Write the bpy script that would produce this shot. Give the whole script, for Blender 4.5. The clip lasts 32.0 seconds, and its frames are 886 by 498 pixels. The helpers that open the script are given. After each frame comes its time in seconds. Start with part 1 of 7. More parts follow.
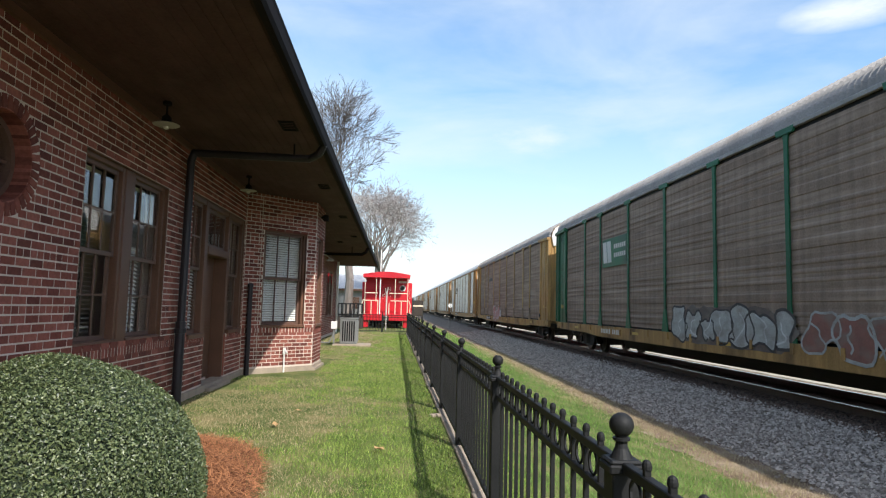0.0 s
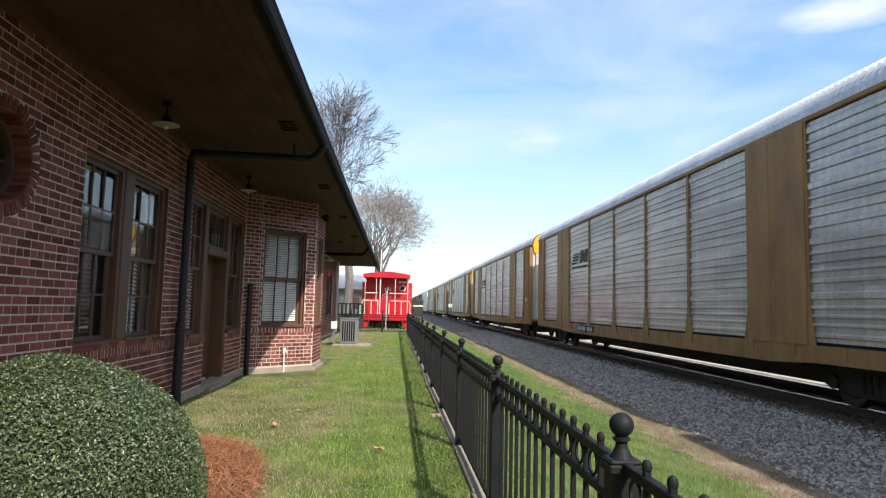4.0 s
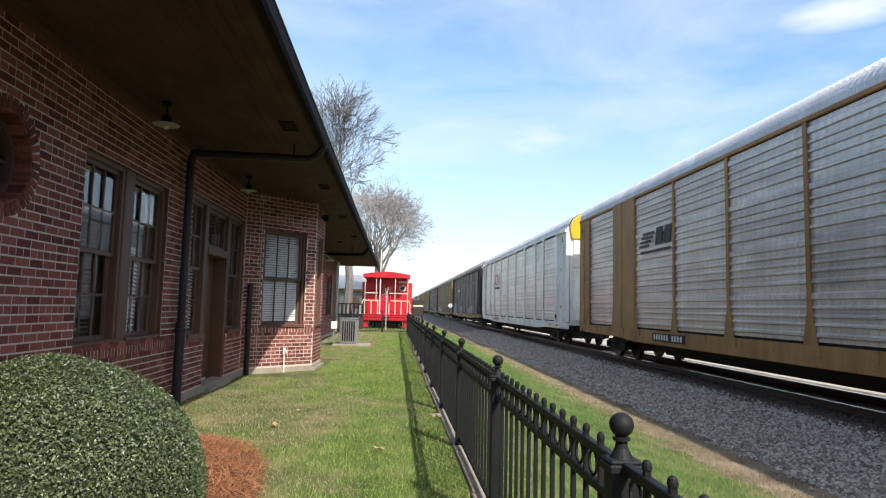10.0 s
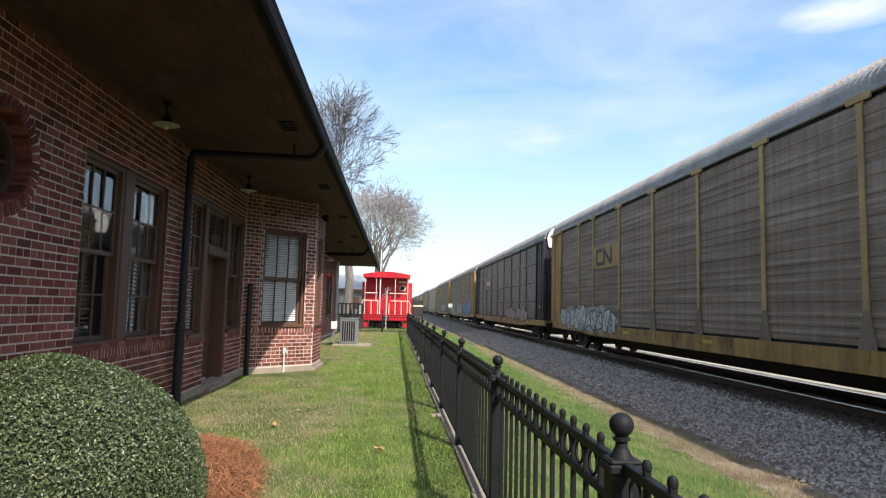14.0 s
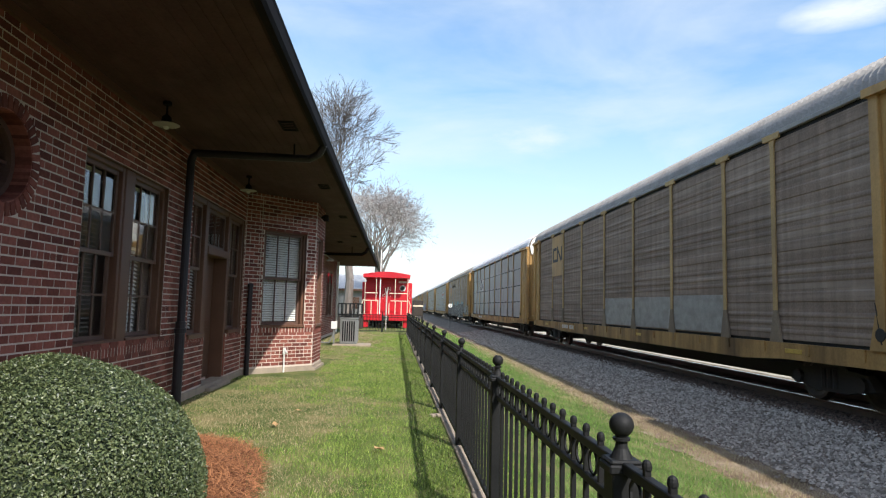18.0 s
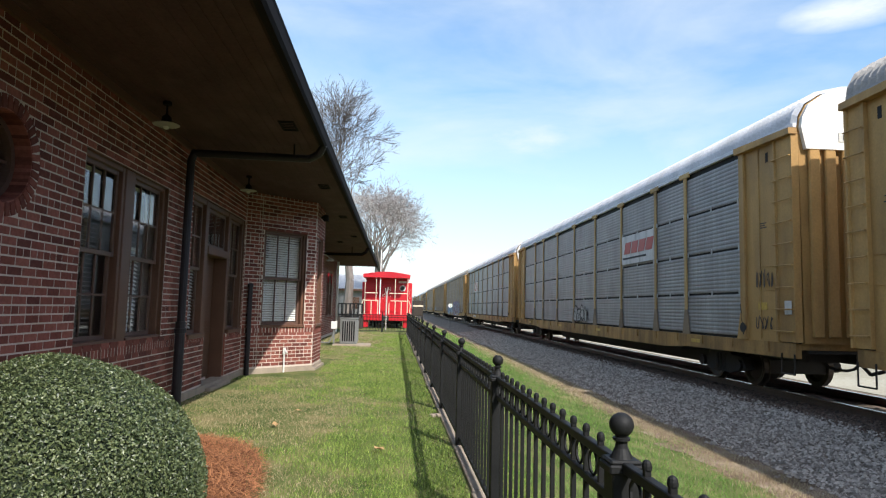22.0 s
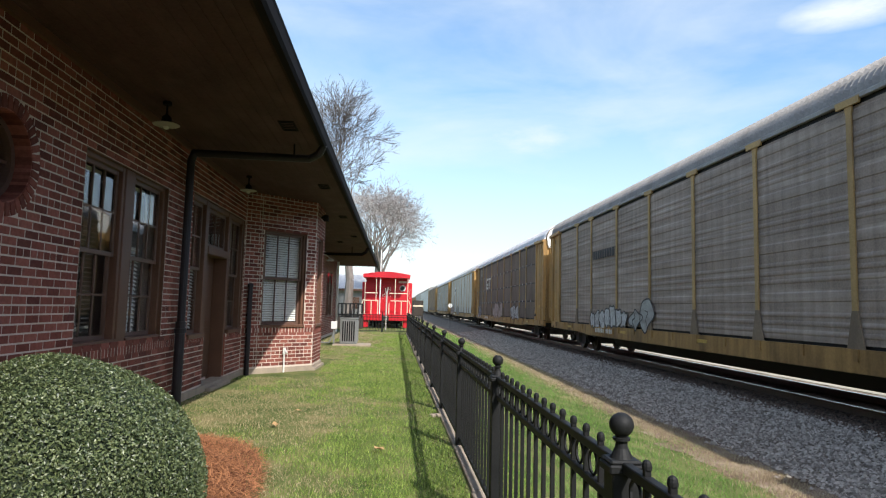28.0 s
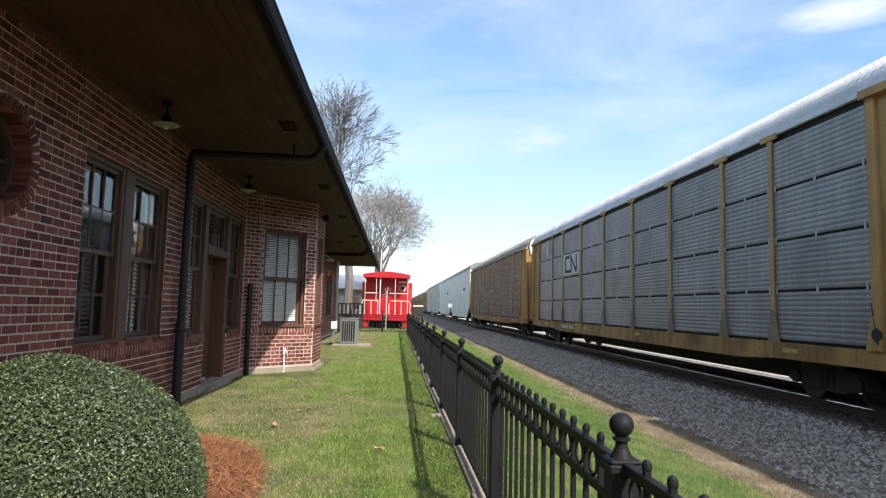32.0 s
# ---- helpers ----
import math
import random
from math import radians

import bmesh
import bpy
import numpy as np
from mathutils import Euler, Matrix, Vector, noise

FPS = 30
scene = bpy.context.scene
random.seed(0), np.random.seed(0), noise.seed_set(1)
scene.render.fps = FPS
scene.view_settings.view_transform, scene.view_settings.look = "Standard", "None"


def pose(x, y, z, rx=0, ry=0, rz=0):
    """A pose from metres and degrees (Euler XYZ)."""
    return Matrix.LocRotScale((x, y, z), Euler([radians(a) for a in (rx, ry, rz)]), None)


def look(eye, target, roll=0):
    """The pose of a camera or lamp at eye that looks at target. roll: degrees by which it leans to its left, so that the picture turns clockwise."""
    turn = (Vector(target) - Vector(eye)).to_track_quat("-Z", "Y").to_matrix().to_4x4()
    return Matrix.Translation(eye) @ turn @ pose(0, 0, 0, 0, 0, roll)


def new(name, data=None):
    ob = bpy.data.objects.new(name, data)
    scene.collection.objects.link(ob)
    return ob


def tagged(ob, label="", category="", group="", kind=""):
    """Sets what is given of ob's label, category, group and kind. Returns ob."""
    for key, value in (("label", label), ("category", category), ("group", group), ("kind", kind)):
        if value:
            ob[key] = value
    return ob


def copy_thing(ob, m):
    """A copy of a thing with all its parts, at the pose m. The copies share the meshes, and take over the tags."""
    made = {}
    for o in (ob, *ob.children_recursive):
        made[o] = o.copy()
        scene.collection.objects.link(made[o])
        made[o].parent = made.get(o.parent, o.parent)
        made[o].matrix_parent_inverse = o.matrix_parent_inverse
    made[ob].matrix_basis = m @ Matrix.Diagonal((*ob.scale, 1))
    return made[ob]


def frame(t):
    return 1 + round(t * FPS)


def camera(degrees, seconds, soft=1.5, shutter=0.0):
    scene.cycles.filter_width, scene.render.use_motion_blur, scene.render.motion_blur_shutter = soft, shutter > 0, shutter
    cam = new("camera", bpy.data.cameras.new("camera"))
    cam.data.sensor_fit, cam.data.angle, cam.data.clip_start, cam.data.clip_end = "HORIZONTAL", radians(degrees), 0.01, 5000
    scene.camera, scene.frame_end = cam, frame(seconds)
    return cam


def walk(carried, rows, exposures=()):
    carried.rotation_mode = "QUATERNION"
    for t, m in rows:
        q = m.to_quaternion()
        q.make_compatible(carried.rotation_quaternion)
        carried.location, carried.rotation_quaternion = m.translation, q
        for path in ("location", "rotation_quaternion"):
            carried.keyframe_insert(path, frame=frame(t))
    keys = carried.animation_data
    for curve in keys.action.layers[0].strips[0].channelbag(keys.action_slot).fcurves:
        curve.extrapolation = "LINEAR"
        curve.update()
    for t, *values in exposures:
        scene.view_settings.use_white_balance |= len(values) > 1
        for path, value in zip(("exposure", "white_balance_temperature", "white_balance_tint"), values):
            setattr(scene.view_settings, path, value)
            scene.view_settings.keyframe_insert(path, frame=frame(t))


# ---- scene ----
EYE = Vector((0.0, 0.0, 1.446))
AIM = EYE + Vector((0.0716, 0.99326, 0.09112)) * 10
cam = camera(69.06, 32.0, soft=1.2)
walk(cam, [(0.0, look(EYE, AIM, 1.397)), (32.0, look(EYE, AIM, 1.397))], exposures=[(0.0, 0.44), (32.0, 0.44)])

# ---- world and sun ----
SUN_TO = Vector((0.545, -1.02, 1.1)).normalized()
world = bpy.data.worlds.new("sky")
scene.world = world
world.use_nodes = True
wn, wl = world.node_tree.nodes, world.node_tree.links
wn.clear()
w_out, w_bg = wn.new("ShaderNodeOutputWorld"), wn.new("ShaderNodeBackground")
w_sky = wn.new("ShaderNodeTexSky")
w_sky.sky_type, w_sky.sun_disc = "NISHITA", False
w_sky.sun_elevation = math.asin(SUN_TO.z)
w_sky.sun_rotation = math.atan2(SUN_TO.x, SUN_TO.y)
w_sky.air_density, w_sky.dust_density, w_sky.ozone_density = 1.0, 1.3, 1.3
w_tc, w_map = wn.new("ShaderNodeTexCoord"), wn.new("ShaderNodeMapping")
w_map.inputs["Scale"].default_value = (1.0, 1.0, 3.2)
w_map.inputs["Rotation"].default_value = (0.0, 0.25, 0.3)
w_n = wn.new("ShaderNodeTexNoise")
w_n.inputs["Scale"].default_value, w_n.inputs["Detail"].default_value = 2.1, 7.0
w_n.inputs["Roughness"].default_value, w_n.inputs["Distortion"].default_value = 0.55, 0.35
w_r = wn.new("ShaderNodeValToRGB")
w_r.color_ramp.elements[0].position, w_r.color_ramp.elements[1].position = 0.36, 0.86
w_sep = wn.new("ShaderNodeSeparateXYZ")
w_hz = wn.new("ShaderNodeMapRange")
w_hz.inputs["From Min"].default_value, w_hz.inputs["From Max"].default_value = 0.02, 0.42
w_hz.inputs["To Min"].default_value, w_hz.inputs["To Max"].default_value = 0.66, 0.0
w_add = wn.new("ShaderNodeMath")
w_add.operation, w_add.use_clamp = "MAXIMUM", True
w_mix = wn.new("ShaderNodeMix")
w_mix.data_type = "RGBA"
w_mix.inputs["B"].default_value = (5.3, 5.8, 6.35, 1)
wl.new(w_tc.outputs["Generated"], w_map.inputs["Vector"])
wl.new(w_map.outputs["Vector"], w_n.inputs["Vector"])
wl.new(w_n.outputs["Fac"], w_r.inputs["Fac"])
wl.new(w_tc.outputs["Generated"], w_sep.inputs["Vector"])
wl.new(w_sep.outputs["Z"], w_hz.inputs["Value"])
wl.new(w_r.outputs["Color"], w_add.inputs[0])
wl.new(w_hz.outputs["Result"], w_add.inputs[1])
# two loose fair-weather clouds
w_cn = wn.new("ShaderNodeTexNoise")
w_cn.inputs["Scale"].default_value, w_cn.inputs["Detail"].default_value, w_cn.inputs["Roughness"].default_value = 9.0, 6.0, 0.6
wl.new(w_map.outputs["Vector"], w_cn.inputs["Vector"])
w_fac = w_add.outputs["Value"]
for way, wide, tall, dense in (((0.555, 0.738, 0.384), 0.085, 0.022, 1.2), ((0.19, 0.947, 0.26), 0.12, 0.045, 0.7)):
    off, div, ln2, rim, nz, mx2 = [wn.new(k) for k in ("ShaderNodeVectorMath", "ShaderNodeVectorMath", "ShaderNodeVectorMath", "ShaderNodeMapRange", "ShaderNodeMath", "ShaderNodeMath")]
    off.operation, div.operation, ln2.operation = "SUBTRACT", "DIVIDE", "LENGTH"
    off.inputs[1].default_value, div.inputs[1].default_value = way, (wide, wide, tall)
    rim.inputs["From Min"].default_value, rim.inputs["From Max"].default_value = 1.25, 0.1
    rim.inputs["To Min"].default_value, rim.inputs["To Max"].default_value = 0.0, 2.0 * dense
    nz.operation, mx2.operation = "MULTIPLY", "MAXIMUM"
    mx2.use_clamp = True
    wl.new(w_tc.outputs["Generated"], off.inputs[0]), wl.new(off.outputs[0], div.inputs[0]), wl.new(div.outputs[0], ln2.inputs[0])
    wl.new(ln2.outputs["Value"], rim.inputs["Value"]), wl.new(rim.outputs[0], nz.inputs[0]), wl.new(w_cn.outputs["Fac"], nz.inputs[1])
    wl.new(w_fac, mx2.inputs[0]), wl.new(nz.outputs[0], mx2.inputs[1])
    w_fac = mx2.outputs[0]
wl.new(w_fac, w_mix.inputs["Factor"])
w_hsv = wn.new("ShaderNodeHueSaturation")
w_hsv.inputs["Saturation"].default_value, w_hsv.inputs["Value"].default_value = 1.25, 1.5
w_hsv.inputs["Hue"].default_value = 0.496
wl.new(w_sky.outputs["Color"], w_hsv.inputs["Color"])
wl.new(w_hsv.outputs["Color"], w_mix.inputs["A"])
wl.new(w_mix.outputs["Result"], w_bg.inputs["Color"])
w_bg.inputs["Strength"].default_value = 0.132
wl.new(w_bg.outputs["Background"], w_out.inputs["Surface"])

sun_data = bpy.data.lights.new("sun", "SUN")
sun_data.energy, sun_data.angle, sun_data.color = 4.3, radians(0.53), (1.0, 0.955, 0.89)
sun = new("sun", sun_data)
sun.matrix_basis = look(SUN_TO * 50, (0, 0, 0))


# ---- materials ----
def mat(name, col, rough=0.6, metal=0.0, var=0.25, scale=6.0, fine=60.0, bump=0.15, stain=None, stain_amt=0.0,
        stain_scale=(1.5, 1.5, 0.3), per=0.0, spec=0.5, dist=0.01, coords="Object"):
    """A worn surface: two scales of tint, fine relief, and optional streaks of a second colour."""
    m = bpy.data.materials.new(name)
    m.use_nodes = True
    n, l = m.node_tree.nodes, m.node_tree.links
    b = n["Principled BSDF"]
    b.inputs["Roughness"].default_value, b.inputs["Metallic"].default_value = rough, metal
    b.inputs["Specular IOR Level"].default_value = spec
    tc = n.new("ShaderNodeTexCoord")
    src = tc.outputs["Object"]
    if per:
        info, off = n.new("ShaderNodeObjectInfo"), n.new("ShaderNodeVectorMath")
        off.operation = "MULTIPLY_ADD"
        off.inputs[1].default_value = (1, 1, 1)
        l.new(src, off.inputs[0])
        com = n.new("ShaderNodeCombineXYZ")
        k = n.new("ShaderNodeMath")
        k.operation = "MULTIPLY"
        k.inputs[1].default_value = 37.0
        l.new(info.outputs["Random"], k.inputs[0])
        for i in range(3):
            l.new(k.outputs[0], com.inputs[i])
        l.new(com.outputs[0], off.inputs[2])
        src = off.outputs[0]
    big, small = n.new("ShaderNodeTexNoise"), n.new("ShaderNodeTexNoise")
    big.inputs["Scale"].default_value, big.inputs["Detail"].default_value = scale, 5.0
    small.inputs["Scale"].default_value, small.inputs["Detail"].default_value = fine, 3.0
    l.new(src, big.inputs["Vector"]), l.new(src, small.inputs["Vector"])
    mix = n.new("ShaderNodeMath")
    mix.operation = "MULTIPLY_ADD"
    mix.inputs[1].default_value = 0.5
    half = n.new("ShaderNodeMath")
    half.operation = "MULTIPLY"
    half.inputs[1].default_value = 0.5
    l.new(big.outputs["Fac"], half.inputs[0])
    l.new(small.outputs["Fac"], mix.inputs[0]), l.new(half.outputs[0], mix.inputs[2])
    ramp = n.new("ShaderNodeValToRGB")
    ramp.color_ramp.elements[0].position, ramp.color_ramp.elements[1].position = 0.32, 0.68
    ramp.color_ramp.elements[0].color = (*[c * (1 - var) for c in col], 1)
    ramp.color_ramp.elements[1].color = (*[min(1, c * (1 + var)) for c in col], 1)
    l.new(mix.outputs[0], ramp.inputs["Fac"])
    out = ramp.outputs["Color"]
    if stain:
        mp, sn, sr = n.new("ShaderNodeMapping"), n.new("ShaderNodeTexNoise"), n.new("ShaderNodeValToRGB")
        mp.inputs["Scale"].default_value = stain_scale
        sn.inputs["Scale"].default_value, sn.inputs["Detail"].default_value = 3.0, 6.0
        sr.color_ramp.elements[0].position, sr.color_ramp.elements[1].position = 0.45, 0.72
        sr.color_ramp.elements[1].color = (stain_amt, stain_amt, stain_amt, 1)
        l.new(src, mp.inputs["Vector"]), l.new(mp.outputs[0], sn.inputs["Vector"]), l.new(sn.outputs["Fac"], sr.inputs["Fac"])
        sm = n.new("ShaderNodeMix")
        sm.data_type = "RGBA"
        sm.inputs["B"].default_value = (*stain, 1)
        l.new(sr.outputs["Color"], sm.inputs["Factor"]), l.new(out, sm.inputs["A"])
        out = sm.outputs["Result"]
    if per:
        hsv, pr = n.new("ShaderNodeHueSaturation"), n.new("ShaderNodeMapRange")
        inf = n.new("ShaderNodeObjectInfo")
        pr.inputs["To Min"].default_value, pr.inputs["To Max"].default_value = 1 - per, 1 + per
        l.new(inf.outputs["Random"], pr.inputs["Value"]), l.new(pr.outputs[0], hsv.inputs["Value"]), l.new(out, hsv.inputs["Color"])
        out = hsv.outputs["Color"]
    l.new(out, b.inputs["Base Color"])
    rr = n.new("ShaderNodeMapRange")
    rr.inputs["To Min"].default_value, rr.inputs["To Max"].default_value = max(0.03, rough - 0.12), min(1, rough + 0.12)
    l.new(big.outputs["Fac"], rr.inputs["Value"]), l.new(rr.outputs[0], b.inputs["Roughness"])
    if bump:
        bp = n.new("ShaderNodeBump")
        bp.inputs["Strength"].default_value, bp.inputs["Distance"].default_value = bump, dist
        l.new(mix.outputs[0], bp.inputs["Height"]), l.new(bp.outputs[0], b.inputs["Normal"])
    return m


def brick_mat(name, dark, mid, light):
    """Fired brick: each piece has its own tint, by object or by island."""
    m = bpy.data.materials.new(name)
    m.use_nodes = True
    n, l = m.node_tree.nodes, m.node_tree.links
    b = n["Principled BSDF"]
    b.inputs["Roughness"].default_value = 0.85
    b.inputs["Specular IOR Level"].default_value = 0.15
    geo, info, add, fr = n.new("ShaderNodeNewGeometry"), n.new("ShaderNodeObjectInfo"), n.new("ShaderNodeMath"), n.new("ShaderNodeMath")
    fr.operation = "FRACT"
    l.new(geo.outputs["Random Per Island"], add.inputs[0]), l.new(info.outputs["Random"], add.inputs[1]), l.new(add.outputs[0], fr.inputs[0])
    r = n.new("ShaderNodeValToRGB")
    r.color_ramp.elements[0].color, r.color_ramp.elements[1].color = (*dark, 1), (*light, 1)
    e = r.color_ramp.elements.new(0.5)
    e.color = (*mid, 1)
    l.new(fr.outputs[0], r.inputs["Fac"])
    tc, ns, mx = n.new("ShaderNodeTexCoord"), n.new("ShaderNodeTexNoise"), n.new("ShaderNodeMix")
    ns.inputs["Scale"].default_value, ns.inputs["Detail"].default_value = 28.0, 6.0
    mx.data_type, mx.blend_type = "RGBA", "OVERLAY"
    mx.inputs["Factor"].default_value = 0.45
    pos = n.new("ShaderNodeNewGeometry")
    l.new(pos.outputs["Position"], ns.inputs["Vector"])
    l.new(r.outputs["Color"], mx.inputs["A"]), l.new(ns.outputs["Fac"], mx.inputs["B"]), l.new(mx.outputs["Result"], b.inputs["Base Color"])
    bp = n.new("ShaderNodeBump")
    bp.inputs["Strength"].default_value, bp.inputs["Distance"].default_value = 0.35, 0.004
    l.new(ns.outputs["Fac"], bp.inputs["Height"]), l.new(bp.outputs[0], b.inputs["Normal"])
    return m


def island_mat(name, a, b_col, rough=0.7, spec=0.4, sheen=0.0):
    """Leaves, stones and straws: the tint changes from piece to piece."""
    m = bpy.data.materials.new(name)
    m.use_nodes = True
    n, l = m.node_tree.nodes, m.node_tree.links
    b = n["Principled BSDF"]
    b.inputs["Roughness"].default_value, b.inputs["Specular IOR Level"].default_value = rough, spec
    geo, r = n.new("ShaderNodeNewGeometry"), n.new("ShaderNodeValToRGB")
    r.color_ramp.elements[0].color, r.color_ramp.elements[1].color = (*a, 1), (*b_col, 1)
    l.new(geo.outputs["Random Per Island"], r.inputs["Fac"]), l.new(r.outputs["Color"], b.inputs["Base Color"])
    return m


def ground_mat(name, cols, scale=0.8, fine=40.0, bump=0.5, rough=0.95, dist=0.03, stops=(0.35, 0.5, 0.65)):
    """Earth, gravel and turf: three colours in patches with fine grain."""
    m = bpy.data.materials.new(name)
    m.use_nodes = True
    n, l = m.node_tree.nodes, m.node_tree.links
    b = n["Principled BSDF"]
    b.inputs["Roughness"].default_value, b.inputs["Specular IOR Level"].default_value = rough, 0.2
    tc, big, sm = n.new("ShaderNodeTexCoord"), n.new("ShaderNodeTexNoise"), n.new("ShaderNodeTexNoise")
    big.inputs["Scale"].default_value, big.inputs["Detail"].default_value = scale, 6.0
    sm.inputs["Scale"].default_value, sm.inputs["Detail"].default_value = fine, 4.0
    l.new(tc.outputs["Object"], big.inputs["Vector"]), l.new(tc.outputs["Object"], sm.inputs["Vector"])
    mx = n.new("ShaderNodeMath")
    mx.operation = "MULTIPLY_ADD"
    mx.inputs[1].default_value = 0.4
    hf = n.new("ShaderNodeMath")
    hf.operation = "MULTIPLY"
    hf.inputs[1].default_value = 0.6
    l.new(big.outputs["Fac"], hf.inputs[0]), l.new(sm.outputs["Fac"], mx.inputs[0]), l.new(hf.outputs[0], mx.inputs[2])
    r = n.new("ShaderNodeValToRGB")
    r.color_ramp.elements[0].position, r.color_ramp.elements[1].position = stops[0], stops[2]
    r.color_ramp.elements[0].color, r.color_ramp.elements[1].color = (*cols[0], 1), (*cols[2], 1)
    e = r.color_ramp.elements.new(stops[1])
    e.color = (*cols[1], 1)
    l.new(mx.outputs[0], r.inputs["Fac"]), l.new(r.outputs["Color"], b.inputs["Base Color"])
    bp = n.new("ShaderNodeBump")
    bp.inputs["Strength"].default_value, bp.inputs["Distance"].default_value = bump, dist
    l.new(sm.outputs["Fac"], bp.inputs["Height"]), l.new(bp.outputs[0], b.inputs["Normal"])
    return m


def glass_mat(name, tint=(0.97, 0.98, 0.98), rough=0.02):
    m = bpy.data.materials.new(name)
    m.use_nodes = True
    n, l = m.node_tree.nodes, m.node_tree.links
    n.remove(n["Principled BSDF"])
    g, t, x = n.new("ShaderNodeBsdfGlossy"), n.new("ShaderNodeBsdfTransparent"), n.new("ShaderNodeMixShader")
    lw, pw, ma = n.new("ShaderNodeLayerWeight"), n.new("ShaderNodeMath"), n.new("ShaderNodeMath")
    g.inputs["Roughness"].default_value = rough
    t.inputs["Color"].default_value = (*tint, 1)
    lw.inputs["Blend"].default_value = 0.5
    pw.operation, ma.operation = "POWER", "MULTIPLY_ADD"
    pw.inputs[1].default_value = 5.0
    ma.inputs[1].default_value, ma.inputs[2].default_value = 0.9, 0.05
    l.new(lw.outputs["Facing"], pw.inputs[0]), l.new(pw.outputs[0], ma.inputs[0])
    l.new(ma.outputs[0], x.inputs[0]), l.new(t.outputs[0], x.inputs[1]), l.new(g.outputs[0], x.inputs[2])
    l.new(x.outputs[0], n["Material Output"].inputs["Surface"])
    return m


BRICK = brick_mat("brick_red", (0.12, 0.041, 0.034), (0.215, 0.071, 0.054), (0.305, 0.115, 0.088))
MORTAR = mat("mortar", (0.60, 0.515, 0.44), 0.95, spec=0.1, var=0.2, scale=5, fine=120, bump=0.4, dist=0.004)
TRIM = mat("brown_trim_paint", (0.125, 0.06, 0.036), 0.5, var=0.2, scale=3, fine=50, bump=0.1, dist=0.003)
SOFFIT = mat("soffit_paint", (0.078, 0.044, 0.041), 0.65, var=0.25, scale=1.2, fine=30, bump=0.15, stain=(0.125, 0.076, 0.07), stain_amt=0.6, stain_scale=(1.0, 0.5, 1.0), dist=0.004, spec=0.06)
FASCIA = mat("fascia_paint", (0.035, 0.019, 0.014), 0.7, var=0.25, scale=3, fine=40, bump=0.1, dist=0.003, spec=0.1)
GUTTER = mat("gutter_metal", (0.016, 0.014, 0.015), 0.75, var=0.25, scale=2, fine=40, bump=0.05, spec=0.06)
SHINGLE = mat("roof_shingle", (0.07, 0.065, 0.06), 0.9, var=0.4, scale=4, fine=60, bump=0.5)
CONCRETE = mat("concrete", (0.34, 0.275, 0.21), 0.9, var=0.2, scale=3, fine=90, bump=0.35, stain=(0.2, 0.18, 0.15), stain_amt=0.5, dist=0.006)
GLASS = glass_mat("window_glass")
PIPE = mat("pipe_enamel", (0.02, 0.017, 0.022), 0.5, var=0.25, scale=2, fine=40, bump=0.08, spec=0.4)
BLIND = mat("blind_slat", (0.9, 0.88, 0.82), 0.6, var=0.06, scale=3, fine=50, bump=0.0)
ROOM = mat("room_plaster", (0.25, 0.23, 0.2), 0.9, var=0.1, scale=2, fine=30, bump=0.0)
IRON = mat("black_iron", (0.014, 0.0145, 0.015), 0.6, var=0.35, scale=4, fine=90, bump=0.12, dist=0.002, spec=0.22)
WHITE = mat("white_paint", (0.72, 0.71, 0.68), 0.5, var=0.1, scale=3, fine=50, bump=0.05, dist=0.002)


